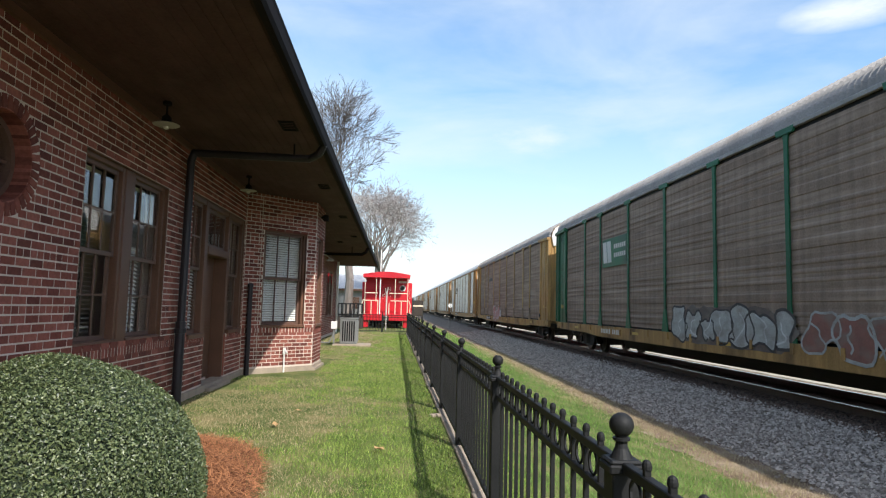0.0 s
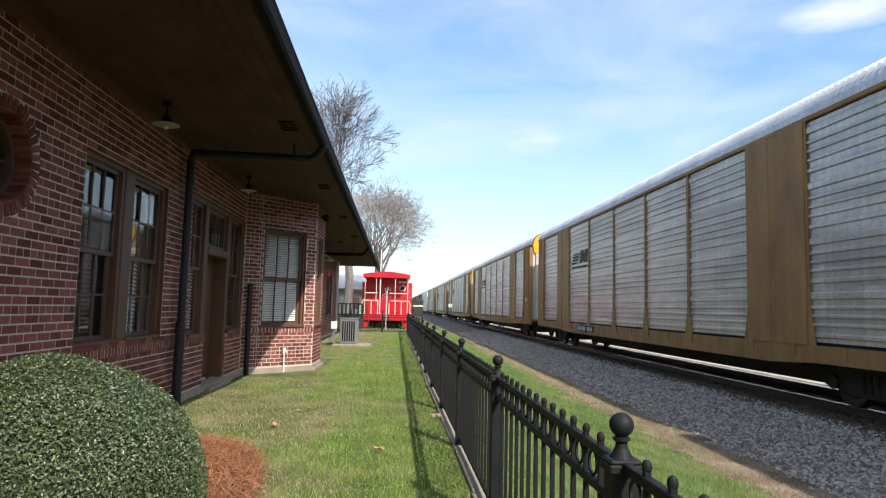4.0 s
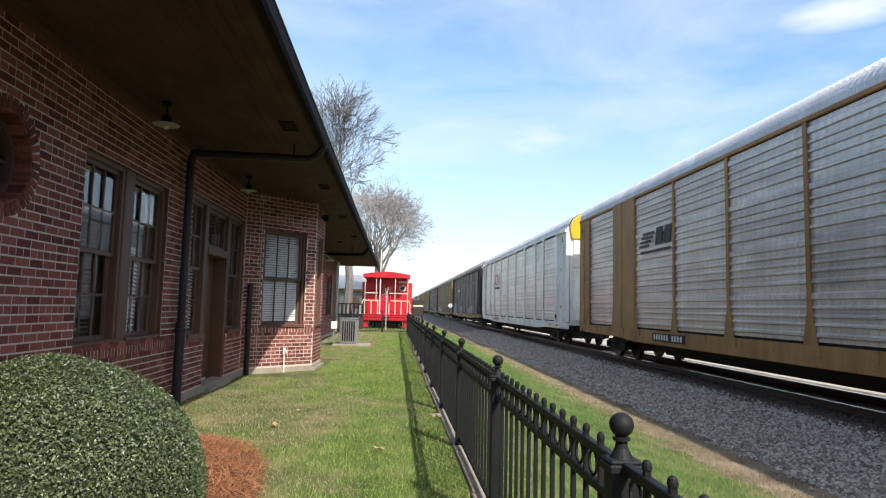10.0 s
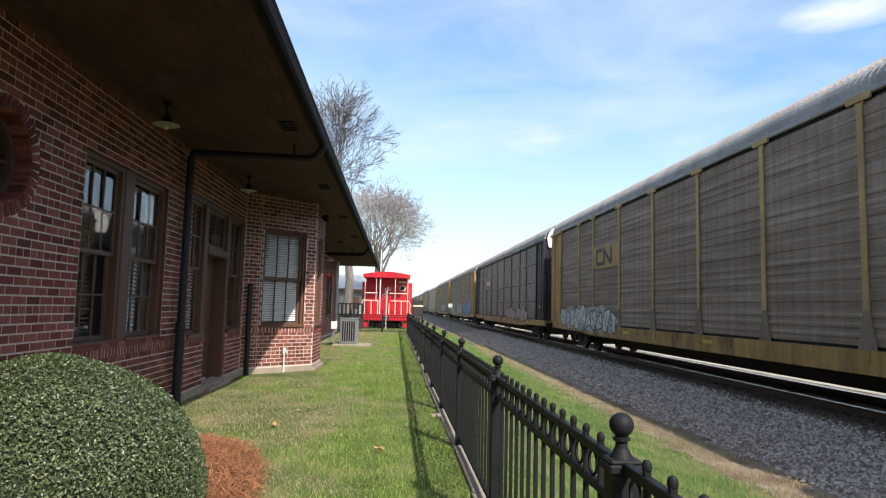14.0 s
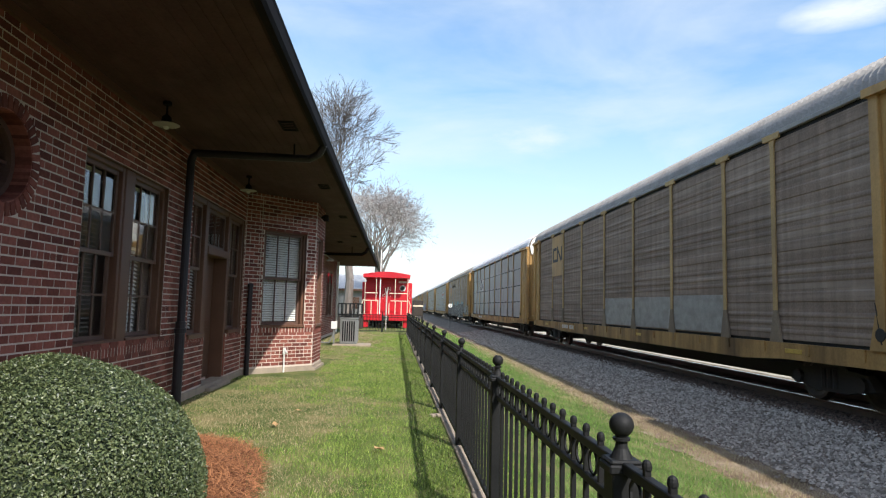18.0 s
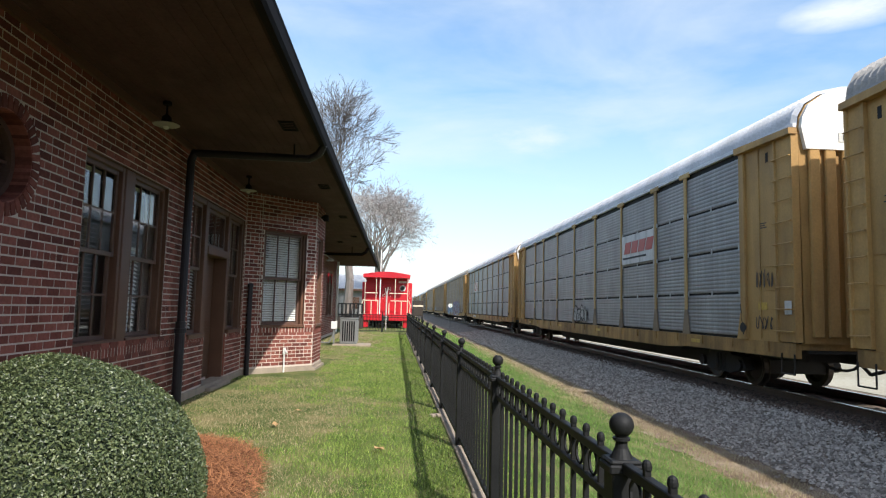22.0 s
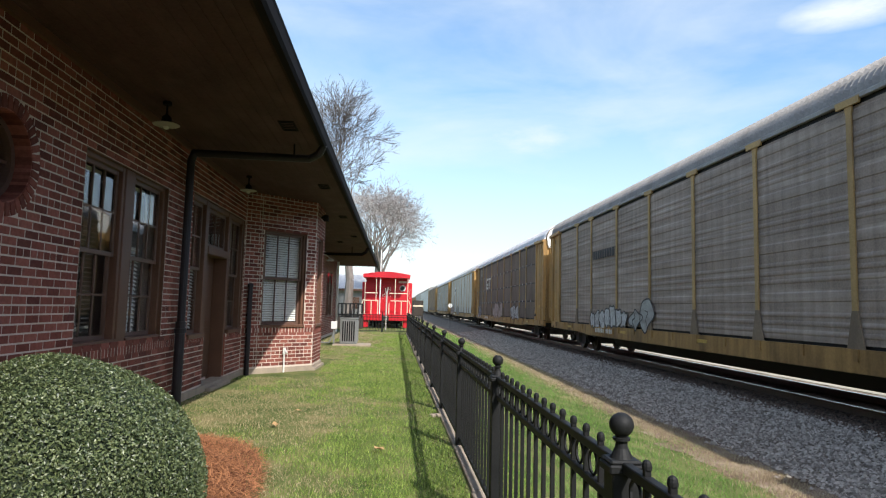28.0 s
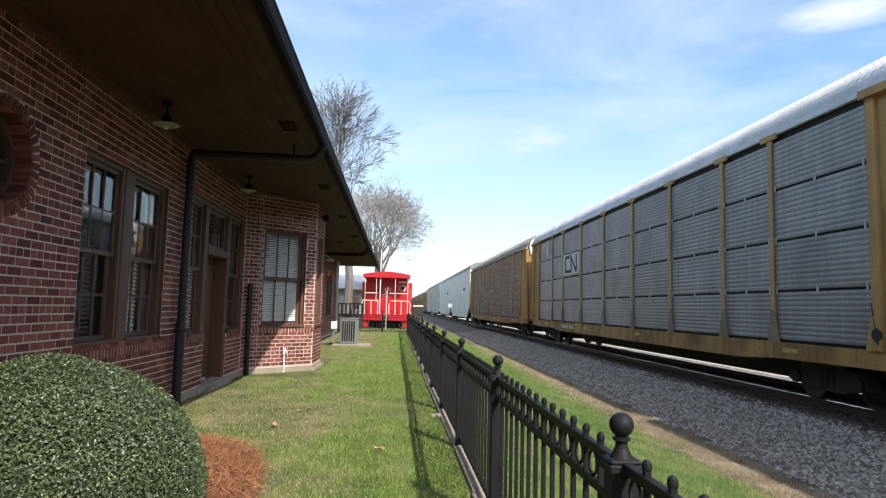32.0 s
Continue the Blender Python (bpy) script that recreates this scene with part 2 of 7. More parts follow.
# ---- mesh helpers ----
class Shape:
    """Collects boxes, tubes and sheets into one mesh."""

    def __init__(self):
        self.v, self.f = [], []

    def add(self, verts, faces):
        k = len(self.v)
        self.v += [tuple(p) for p in verts]
        self.f += [tuple(i + k for i in q) for q in faces]
        return self

    def box(self, x0, x1, y0, y1, z0, z1, m=None):
        p = [(x, y, z) for z in (z0, z1) for y in (y0, y1) for x in (x0, x1)]
        if m is not None:
            p = [m @ Vector(q) for q in p]
        return self.add(p, [(0, 2, 3, 1), (4, 5, 7, 6), (0, 1, 5, 4), (2, 6, 7, 3), (0, 4, 6, 2), (1, 3, 7, 5)])

    def bev(self, x0, x1, y0, y1, z0, z1, b=0.01):
        """A box with its twelve edges chamfered."""
        p, f = [], []
        for sz in (0, 1):
            for sy in (0, 1):
                for sx in (0, 1):
                    x, y, z = (x0, x1)[sx], (y0, y1)[sy], (z0, z1)[sz]
                    dx, dy, dz = b * (1 - 2 * sx), b * (1 - 2 * sy), b * (1 - 2 * sz)
                    p += [(x, y + dy, z + dz), (x + dx, y, z + dz), (x + dx, y + dy, z)]
        c = lambda sx, sy, sz: 3 * (sx + 2 * sy + 4 * sz)
        for s in (0, 1):
            q = [c(s, 0, 0), c(s, 1, 0), c(s, 1, 1), c(s, 0, 1)]
            f.append(tuple(q if s else q[::-1]))
            q = [c(0, s, 0) + 1, c(0, s, 1) + 1, c(1, s, 1) + 1, c(1, s, 0) + 1]
            f.append(tuple(q if s else q[::-1]))
            q = [c(0, 0, s) + 2, c(1, 0, s) + 2, c(1, 1, s) + 2, c(0, 1, s) + 2]
            f.append(tuple(q if s else q[::-1]))
        for a in (0, 1):
            for b2 in (0, 1):
                f.append((c(a, b2, 0), c(a, b2, 0) + 1, c(a, b2, 1) + 1, c(a, b2, 1)))
                f.append((c(a, 0, b2), c(a, 0, b2) + 2, c(a, 1, b2) + 2, c(a, 1, b2)))
                f.append((c(0, a, b2) + 1, c(0, a, b2) + 2, c(1, a, b2) + 2, c(1, a, b2) + 1))
        for i in range(8):
            f.append((3 * i, 3 * i + 1, 3 * i + 2))
        return self.add(p, f)

    def tube(self, a, b, r0, r1=None, n=8, caps=True):
        r1 = r0 if r1 is None else r1
        a, b = Vector(a), Vector(b)
        d = (b - a).normalized()
        u = d.orthogonal().normalized()
        w = d.cross(u)
        p = []
        for c, r in ((a, r0), (b, r1)):
            p += [c + (u * math.cos(2 * math.pi * i / n) + w * math.sin(2 * math.pi * i / n)) * r for i in range(n)]
        f = [(i, (i + 1) % n, n + (i + 1) % n, n + i) for i in range(n)]
        if caps:
            f += [tuple(range(n))[::-1], tuple(range(n, 2 * n))]
        return self.add(p, f)

    def lathe(self, c, prof, n=12, axis="z"):
        """prof: (radius, height) pairs turned about an axis through c."""
        p, f = [], []
        for r, h in prof:
            for i in range(n):
                a = 2 * math.pi * i / n
                q = (r * math.cos(a), r * math.sin(a), h)
                q = {"z": q, "x": (q[2], q[0], q[1]), "y": (q[0], q[2], q[1])}[axis]
                p.append((c[0] + q[0], c[1] + q[1], c[2] + q[2]))
        for j in range(len(prof) - 1):
            for i in range(n):
                f.append((j * n + i, j * n + (i + 1) % n, (j + 1) * n + (i + 1) % n, (j + 1) * n + i))
        f += [tuple(range(n))[::-1], tuple(range((len(prof) - 1) * n, len(prof) * n))]
        return self.add(p, f)

    def prism(self, poly, h0, h1, axis="y"):
        """poly: 2D outline, swept along an axis. y: (x, z); x: (y, z); z: (x, y)."""
        put = {"y": lambda q, h: (q[0], h, q[1]), "x": lambda q, h: (h, q[0], q[1]), "z": lambda q, h: (q[0], q[1], h)}[axis]
        n = len(poly)
        p = [put(q, h0) for q in poly] + [put(q, h1) for q in poly]
        return self.add(p, [(i, (i + 1) % n, n + (i + 1) % n, n + i) for i in range(n)] + [tuple(range(n))[::-1], tuple(range(n, 2 * n))])

    def mesh(self, name, material, smooth=False):
        me = bpy.data.meshes.new(name)
        me.from_pydata(self.v, [], self.f)
        if material:
            me.materials.append(material)
        bm = bmesh.new()
        bm.from_mesh(me)
        bmesh.ops.recalc_face_normals(bm, faces=bm.faces)
        bm.to_mesh(me)
        bm.free()
        if smooth:
            me.polygons.foreach_set("use_smooth", [True] * len(me.polygons))
        return me


def part(name, shape, material, parent=None, label="", at=None, smooth=False):
    """One mesh object, under a thing or a part."""
    me = shape if isinstance(shape, bpy.types.Mesh) else shape.mesh(name, material, smooth)
    ob = new(name, me)
    ob.parent = parent
    if at is not None:
        ob.matrix_basis = at
    if label:
        ob["label"] = label
    return ob


def thing(name, label, category, at=None, group="", kind=""):
    ob = new(name)
    ob.empty_display_size = 0.2
    if at is not None:
        ob.matrix_basis = at
    return tagged(ob, label, category, group, kind)


rnd = random.Random(7)


# ---- ground and track bed ----
TURF = ground_mat("turf", ((0.05, 0.08, 0.018), (0.115, 0.14, 0.042), (0.25, 0.205, 0.10)), 1.6, 45, 0.7)
FIELD = ground_mat("far_field", ((0.27, 0.25, 0.18), (0.38, 0.355, 0.28), (0.48, 0.455, 0.38)), 0.15, 12, 0.3)
DIRT = ground_mat("bare_dirt", ((0.075, 0.048, 0.032), (0.21, 0.145, 0.105), (0.42, 0.335, 0.255)), 1.5, 45, 0.8)
STONE_BED = ground_mat("ballast_bed", ((0.10, 0.08, 0.062), (0.215, 0.175, 0.14), (0.36, 0.30, 0.245)), 7.0, 22, 1.0, dist=0.06)
BALLAST = island_mat("ballast_stone", (0.16, 0.135, 0.112), (0.54, 0.47, 0.395), 0.9)
SOILED = island_mat("soiled_stone", (0.035, 0.024, 0.017), (0.16, 0.105, 0.075), 0.9)
STEEL = mat("rail_steel", (0.10, 0.065, 0.045), 0.6, 0.4, var=0.3, scale=3, fine=60, bump=0.2)
RAILTOP = mat("rail_head", (0.55, 0.55, 0.56), 0.22, 1.0, var=0.1, scale=2, fine=40, bump=0.02)
TIE = mat("creosote_tie", (0.045, 0.035, 0.028), 0.9, var=0.4, scale=5, fine=50, bump=0.5)

GROUND_X = [(-900, 0), (-60, 0), (-11, 0), (-3.1, 0), (-1, 0.0), (0.3, 0.0), (0.9, -0.02), (2.0, -0.13), (3.0, -0.30), (4.0, -0.47), (4.7, -0.56), (5.4, -0.62), (7.2, -0.65),
            (11.2, -0.62), (13.5, -0.5), (16, -0.45), (24, -0.4), (60, -0.3), (900, 0)]
GROUND_Y = [-300, -60, -10, 0, 4, 8, 12, 16, 20, 26, 34, 45, 70, 120, 300, 900, 2500]


def ground_z(x):
    for (a, za), (b, zb) in zip(GROUND_X, GROUND_X[1:]):
        if a <= x <= b:
            return za + (zb - za) * (x - a) / (b - a)
    return 0.0


s = Shape()
ny = len(GROUND_Y)
s.add([(x, y, z) for x, z in GROUND_X for y in GROUND_Y],
      [(i * ny + j, (i + 1) * ny + j, (i + 1) * ny + j + 1, i * ny + j + 1) for i in range(len(GROUND_X) - 1) for j in range(ny - 1)])
tagged(part("ground", s, TURF), "mown winter lawn of green and straw-coloured grass", "ground", kind="structure")

s = Shape()
s.add([(x, y, z) for x, z in ((12.6, -0.52), (17, -0.42), (40, -0.3), (200, 0.02)) for y in (-200, 1200)], [(0, 2, 3, 1), (2, 4, 5, 3), (4, 6, 7, 5)])
tagged(part("gravel_yard", s, FIELD), "pale sunlit gravel and dry grass beyond the track", "gravel", kind="structure")

# strip of trampled dirt along the stone bed, with a wandering edge
s = Shape()
pts = []
for i in range(370):
    y = 2.0 + i * 0.12 if i < 300 else 38 + (i - 300) * 8
    pts.append((y, 4.02 + 0.3 * noise.noise((y * 0.5, 0, 0)) + 0.3 * noise.noise((y * 1.9, 5, 0)) + 0.2 * noise.noise((y * 6.3, 8, 0)) + 0.02 * min(max(y - 7, 0), 15), 5.5))
s.add([q for y, a, b in pts for q in ((a, y, ground_z(a) + 0.006), ((a + b) / 2, y, ground_z((a + b) / 2) + 0.02), (b, y, ground_z(b) + 0.02))],
      [(3 * i + k, 3 * i + k + 1, 3 * i + k + 4, 3 * i + k + 3) for i in range(len(pts) - 1) for k in (0, 1)])
tagged(part("dirt_edge", s, DIRT), "worn tan dirt strip between grass and ballast", "dirt", kind="structure")

BED = [(5.0, -0.68), (5.3, -0.56), (6.0, -0.48), (6.8, -0.37), (7.4, -0.315), (10.8, -0.315), (11.6, -0.4), (12.5, -0.52), (12.8, -0.6)]
s = Shape()
ys = [-120, -20] + [0 + 0.5 * i for i in range(60)] + [32, 40, 60, 100, 200, 400, 900, 1300]
s.add([(x + (0.25 * noise.noise((y * 0.7, x, 0)) + 0.12 * noise.noise((y * 2.7, x, 4)) if k < 2 else 0), y, z + 0.025 * noise.noise((x * 2, y * 1.3, 3))) for k, (x, z) in enumerate(BED) for y in ys],
      [(i * len(ys) + j, (i + 1) * len(ys) + j, (i + 1) * len(ys) + j + 1, i * len(ys) + j + 1) for i in range(len(BED) - 1) for j in range(len(ys) - 1)])
tagged(part("ballast_bed", s, STONE_BED), "bed of grey crushed stone under the rails", "ballast", kind="structure")


def bed_z(x):
    for (a, za), (b, zb) in zip(BED, BED[1:]):
        if a <= x <= b:
            return za + (zb - za) * (x - a) / (b - a)
    return -0.3


# loose crushed stone
r1 = random.Random(11)
s = Shape()
N_STONE = 40000
for i in range(N_STONE):
    u = r1.random()
    y = 4.5 + 48 * u ** 1.9
    x = 5.0 + 2.5 * r1.random() ** 0.9 - (r1.random() < 0.05) * r1.random() ** 2 * 0.6
    x += (0.3 * noise.noise((y * 0.7, 0, 9)) + 0.2 * noise.noise((y * 2.1, 0, 4))) * max(0.0, 1 - (x - 5.0))
    k = r1.uniform(0.016, 0.042) * (1 + max(0, y - 12) * 0.02)
    z = max(bed_z(x) if x > 5.01 else -1.0, ground_z(x) + 0.025) + 0.3 * k
    a = r1.random() * 6.28
    ca, sa = math.cos(a) * k, math.sin(a) * k
    h = k * r1.uniform(0.5, 1.0)
    q = r1.uniform(0.5, 1.0)
    s.add([(x + ca, y + sa, z + h * r1.uniform(-.3, .3)), (x - sa * q, y + ca * q, z + h * r1.uniform(-.3, .3)), (x - ca, y - sa, z + h * r1.uniform(-.3, .3)), (x + sa * q, y - ca * q, z), (x + ca * .3, y, z + h), (x - ca * .3, y + .2 * k, z + h * .8)],
          [(0, 1, 5, 4), (1, 2, 5), (2, 3, 4, 5), (3, 0, 4)])
me = bpy.data.meshes.new("loose_ballast")
me.from_pydata(s.v, [], s.f)
me.materials.append(BALLAST)
tagged(new("loose_ballast", me), "loose angular grey ballast stones", "gravel", kind="stuff")

# the shoulder beside the ties, darkened by oil and brake dust
s = Shape()
for i in range(20000):
    y = 4.5 + 60 * r1.random() ** 1.8
    x = 7.28 + 1.0 * r1.random() + r1.gauss(0, 0.07) + 0.22 * noise.noise((y * 0.5, 3, 2)) + 0.12 * noise.noise((y * 1.7, 6, 2))
    k = r1.uniform(0.014, 0.034) * (1 + max(0, y - 12) * 0.02)
    a, z = r1.random() * 6.28, bed_z(x) + 0.012 + 0.3 * k
    ca, sa, h = math.cos(a) * k, math.sin(a) * k, k * r1.uniform(0.5, 1.0)
    s.add([(x + ca, y + sa, z), (x - sa, y + ca, z + h * .2), (x - ca, y - sa, z - h * .1), (x + sa, y - ca, z), (x + ca * .3, y, z + h), (x - ca * .3, y + .2 * k, z + h * .8)], [(0, 1, 5, 4), (1, 2, 5), (2, 3, 4, 5), (3, 0, 4)])
me = bpy.data.meshes.new("soiled_ballast")
me.from_pydata(s.v, [], s.f)
me.materials.append(SOILED)
tagged(new("soiled_ballast", me), "oil-darkened brown ballast beside the ties", "gravel", kind="stuff")

TRACK_X, RAIL_Z, CAR_Z = 9.09, -0.14, 0.08
RAIL_PROFILE = [(-0.07, -0.18), (0.07, -0.18), (0.07, -0.165), (0.012, -0.14), (0.012, -0.05), (0.036, -0.04), (0.036, -0.004), (-0.036, -0.004), (-0.036, -0.04), (-0.012, -0.05), (-0.012, -0.14), (-0.07, -0.165)]
track = thing("railway_track", "steel rails spiked to dark wooden ties in ballast", "railway track", kind="structure")
for sx in (-0.7525, 0.7525):
    s = Shape()
    s.prism([(TRACK_X + sx + x, RAIL_Z + z) for x, z in RAIL_PROFILE], -120, 1300)
    rail = part("rail", s, STEEL, track, "rust-brown steel rail")
    part("rail_head", Shape().prism([(TRACK_X + sx - 0.03, RAIL_Z - 0.006), (TRACK_X + sx + 0.03, RAIL_Z - 0.006), (TRACK_X + sx + 0.03, RAIL_Z), (TRACK_X + sx - 0.03, RAIL_Z)], -120, 1300), RAILTOP, rail, "polished running surface")
tie_me = Shape().bev(-1.3, 1.3, -0.115, 0.115, -0.17, 0.0, 0.012).mesh("tie", TIE)
for i in range(90):
    part("tie", tie_me, None, track, at=pose(TRACK_X + rnd.uniform(-.04, .04), 2.0 + i * 0.51, RAIL_Z - 0.175, 0, 0, rnd.uniform(-1, 1)))
s = Shape()
for i in range(700):
    s.box(TRACK_X - 1.3, TRACK_X + 1.3, 47.9 + i * 0.51, 48.13 + i * 0.51, RAIL_Z - 0.3, RAIL_Z - 0.175)
tagged(part("ties", s, TIE, track), kind="stuff")

# ---- depot ----
WX = -3.094          # face of the long wall
CH, BL = 0.079, 0.208   # course height, brick length with joints
SOFF = 3.75
OPEN = [(6.52, 8.86, 0.95, 2.964), (9.93, 13.3, 0.87, 3.122), (10.83, 12.2, 0.02, 3.122)]
ROUND = (5.22, 2.56, 0.485)


def brick_spans(z, y0, y1, openings, rounds):
    """What is left of a course between y0 and y1."""
    spans = [(y0, y1)]
    cuts = [(a, b) for a, b, c, d in openings if c < z < d]
    for cy, cz, rr in rounds:
        if abs(z - cz) < rr:
            k = math.sqrt(rr * rr - (z - cz) ** 2)
            cuts.append((cy - k, cy + k))
    for a, b in cuts:
        spans = [q for p, r in spans for q in ((p, min(r, a)), (max(p, b), r)) if q[1] - q[0] > 0.02]
    return spans


def brick_wall(y0, y1, z0, z1, openings=(), rounds=(), first=0):
    """Bricks as (y0, y1, z0, z1) in the plane of a wall: five rows of stretchers, then one of headers."""
    out = []
    n = int((z1 - z0) / CH + 0.001)
    for i in range(n):
        z = z0 + i * CH
        row = (i + first) % 6
        length = BL / 2 if row == 5 else BL
        off = (0 if i % 2 else length / 2)
        for a, b in brick_spans(z + CH / 2, y0, y1, openings, rounds):
            j = math.floor((a - y0 + off) / length)
            while True:
                p, q = y0 - off + j * length, y0 - off + (j + 1) * length
                j += 1
                if p >= b:
                    break
                p, q = max(p, a), min(q, b)
                if q - p > 0.03:
                    out.append((p + 0.0062, q - 0.0062, z + 0.0065, z + CH - 0.0065))
    return out


def add_bricks(s, bricks, m, proud=0.004, rr=random.Random(2)):
    """Five-sided bricks; the wall plane is (u, z), with its outside towards +d of m."""
    for a, b, c, d in bricks:
        k = proud + rr.uniform(-0.002, 0.002)
        p = [(-0.004, a, c), (-0.004, b, c), (-0.004, b, d), (-0.004, a, d), (k, a + .002, c + .002), (k, b - .002, c + .002), (k, b - .002, d - .002), (k, a + .002, d - .002)]
        s.add([m @ Vector(q) for q in p], [(4, 5, 6, 7), (0, 1, 5, 4), (1, 2, 6, 5), (2, 3, 7, 6), (3, 0, 4, 7)])


def wall_with_holes(s, y0, y1, z0, z1, holes, m, thick=0.3):
    """A solid wall cut up round its rectangular holes."""
    ysx = sorted({y0, y1, *[min(max(v, y0), y1) for h in holes for v in h[:2]]})
    for a, b in zip(ysx, ysx[1:]):
        zs = [(z0, z1)]
        for h in holes:
            if h[0] < (a + b) / 2 < h[1]:
                zs = [q for p, r in zs for q in ((p, min(r, h[2])), (max(p, h[3]), r)) if q[1] - q[0] > 1e-4]
        for c, d in zs:
            s.box(-thick, 0, a, b, c, d, m)


depot = thing("depot_wall", "red brick depot wall with pale mortar joints", "wall", kind="structure")
depot.name = "wall_depot"
M_LONG = Matrix.Translation((WX, 0, 0))
s = Shape()
holes = OPEN + [(ROUND[0] - 0.37, ROUND[0] + 0.37, ROUND[1] - 0.37, ROUND[1] + 0.37)]
wall_with_holes(s, -22, 13.4, 0, SOFF, holes, M_LONG)
# corner fillets of the round opening
cy, cz, rr_ = ROUND[0], ROUND[1], 0.37
for qa in range(4):
    arc = [(cy + rr_ * math.cos(qa * math.pi / 2 + k * math.pi / 16), cz + rr_ * math.sin(qa * math.pi / 2 + k * math.pi / 16)) for k in range(9)]
    cx_ = (cy + rr_ * (1 if qa in (0, 3) else -1), cz + rr_ * (1 if qa in (0, 1) else -1))
    s.prism([cx_] + arc, WX - 0.3, WX, "x")
part("mortar", s, MORTAR, depot)
all_b = brick_wall(1, 13.4, 0.12, SOFF + 0.03, OPEN + [(6.42, 13.36, 0.81, 0.925)], [ROUND], 2)
near_b = [b for b in all_b if 4.75 < b[0] < 6.5 and 0.75 < b[2] < 3.0][:300]
near_set = set(near_b)
s = Shape()
add_bricks(s, [b for b in all_b if b not in near_set], M_LONG)
tagged(part("brickwork", s, BRICK, depot), kind="stuff")
cache = {}
for a, b, c, d in near_b:
    key = (round(b - a, 3), round(d - c, 3))
    if key not in cache:
        t = Shape()
        add_bricks(t, [(-(b - a) / 2, (b - a) / 2, -(d - c) / 2, (d - c) / 2)], Matrix.Identity(4))
        cache[key] = t.mesh("brick", BRICK)
    part("brick", cache[key], None, depot, at=Matrix.Translation((WX, (a + b) / 2, (c + d) / 2)))
for a, b, c, d in OPEN[:2]:
    jamb = Shape().box(WX - 0.16, WX - 0.002, a - 0.001, a + 0.009, c, d).box(WX - 0.16, WX - 0.002, b - 0.009, b + 0.001, c, d).box(WX - 0.16, WX - 0.002, a + 0.009, b - 0.009, d - 0.009, d + 0.001)
    part("casing", jamb, TRIM, depot, "brown painted casing board")
s = Shape().box(WX - 0.16, WX - 0.002, 10.829, 10.839, 0.12, 0.868).box(WX - 0.16, WX - 0.002, 12.191, 12.201, 0.12, 0.868)
part("reveal", s, BRICK, depot, "brick jamb of the doorway")
# soldier ring round the round window
t = Shape()
add_bricks(t, [(-0.03, 0.03, 0.37, 0.483)], Matrix.Identity(4), 0.012)
ring_me = t.mesh("ring_brick", BRICK)
for i in range(36):
    part("ring_brick", ring_me, None, depot, at=Matrix.Translation((WX, cy, cz)) @ Matrix.Rotation(2 * math.pi * i / 36, 4, "X"))

lining = Shape()
for i in range(72):
    a, b = 2 * math.pi * i / 72, 2 * math.pi * (i + 1) / 72
    lining.add([(x, cy + r * math.cos(t), cz + r * math.sin(t)) for t in (a, b) for r in (0.362, 0.371) for x in (WX - 0.2, WX + 0.004)], [(1, 3, 7, 5), (0, 4, 6, 2), (0, 1, 5, 4), (2, 6, 7, 3)])
part("reveal", lining, BRICK, depot, "brick-lined round reveal")

# bay
BAY = [(-3.094, 13.4), (-1.81, 14.66), (-1.78, 16.03), (-3.094, 17.4)]


def face_matrix(a, b):
    """u runs from a to b along the wall; +x points out of it."""
    d = Vector((b[0] - a[0], b[1] - a[1], 0)).normalized()
    n_ = Vector((d.y, -d.x, 0))
    return Matrix(((n_.x, d.x, 0, a[0]), (n_.y, d.y, 0, a[1]), (0, 0, 1, 0), (0, 0, 0, 1)))


bay = thing("bay_wall", "angled red brick bay with soldier-course sill", "wall", kind="structure")
bay.name = "wall_bay"
bay_faces = []
for k in range(3):
    a, b = BAY[k], BAY[k + 1]
    m = face_matrix(a, b)
    ln = math.dist(a, b)
    mid = ln / 2 + (0.09 if k == 0 else 0.0)
    hw = 0.545 if k != 1 else 0.4
    hole = (mid - hw, mid + hw, 0.95, 3.02)
    bay_faces.append((m, ln, hole))
    s = Shape()
    wall_with_holes(s, 0, ln, 0, SOFF, [hole], m, 0.25)
    part("mortar", s, MORTAR, bay)
    s = Shape()
    add_bricks(s, brick_wall(0.004, ln - 0.004, 0.14, SOFF + 0.03, [hole, (-1, ln + 1, 0.83, 0.95)], (), 2), m)
    tagged(part("brickwork", s, BRICK, bay), kind="stuff")
    a0, b0, c0, d0 = hole
    jamb = Shape().box(-0.16, -0.001, a0 - 0.001, a0 + 0.009, c0, d0, m).box(-0.16, -0.001, b0 - 0.009, b0 + 0.001, c0, d0, m).box(-0.16, -0.001, a0 + 0.009, b0 - 0.009, d0 - 0.009, d0 + 0.001, m)
    part("casing", jamb, TRIM, bay, "brown painted casing board")
    s = Shape()
    nn = int(ln / 0.0813)
    t = Shape()
    add_bricks(t, [(-0.033, 0.033, 0.837, 0.943)], Matrix.Identity(4), 0.005)
    sm_ = t.mesh("sill_brick", BRICK)
    for i in range(nn):
        part("sill_brick", sm_, None, bay, at=m @ Matrix.Translation((0, (i + 0.5) * ln / nn, 0)))
s = Shape()
s.prism([(BAY[0][0], BAY[0][1] - 0.03), (BAY[1][0] + 0.03, BAY[1][1] - 0.02), (BAY[2][0] + 0.03, BAY[2][1] + 0.02), (BAY[3][0], BAY[3][1] + 0.1)], -0.2, 0.11, "z")
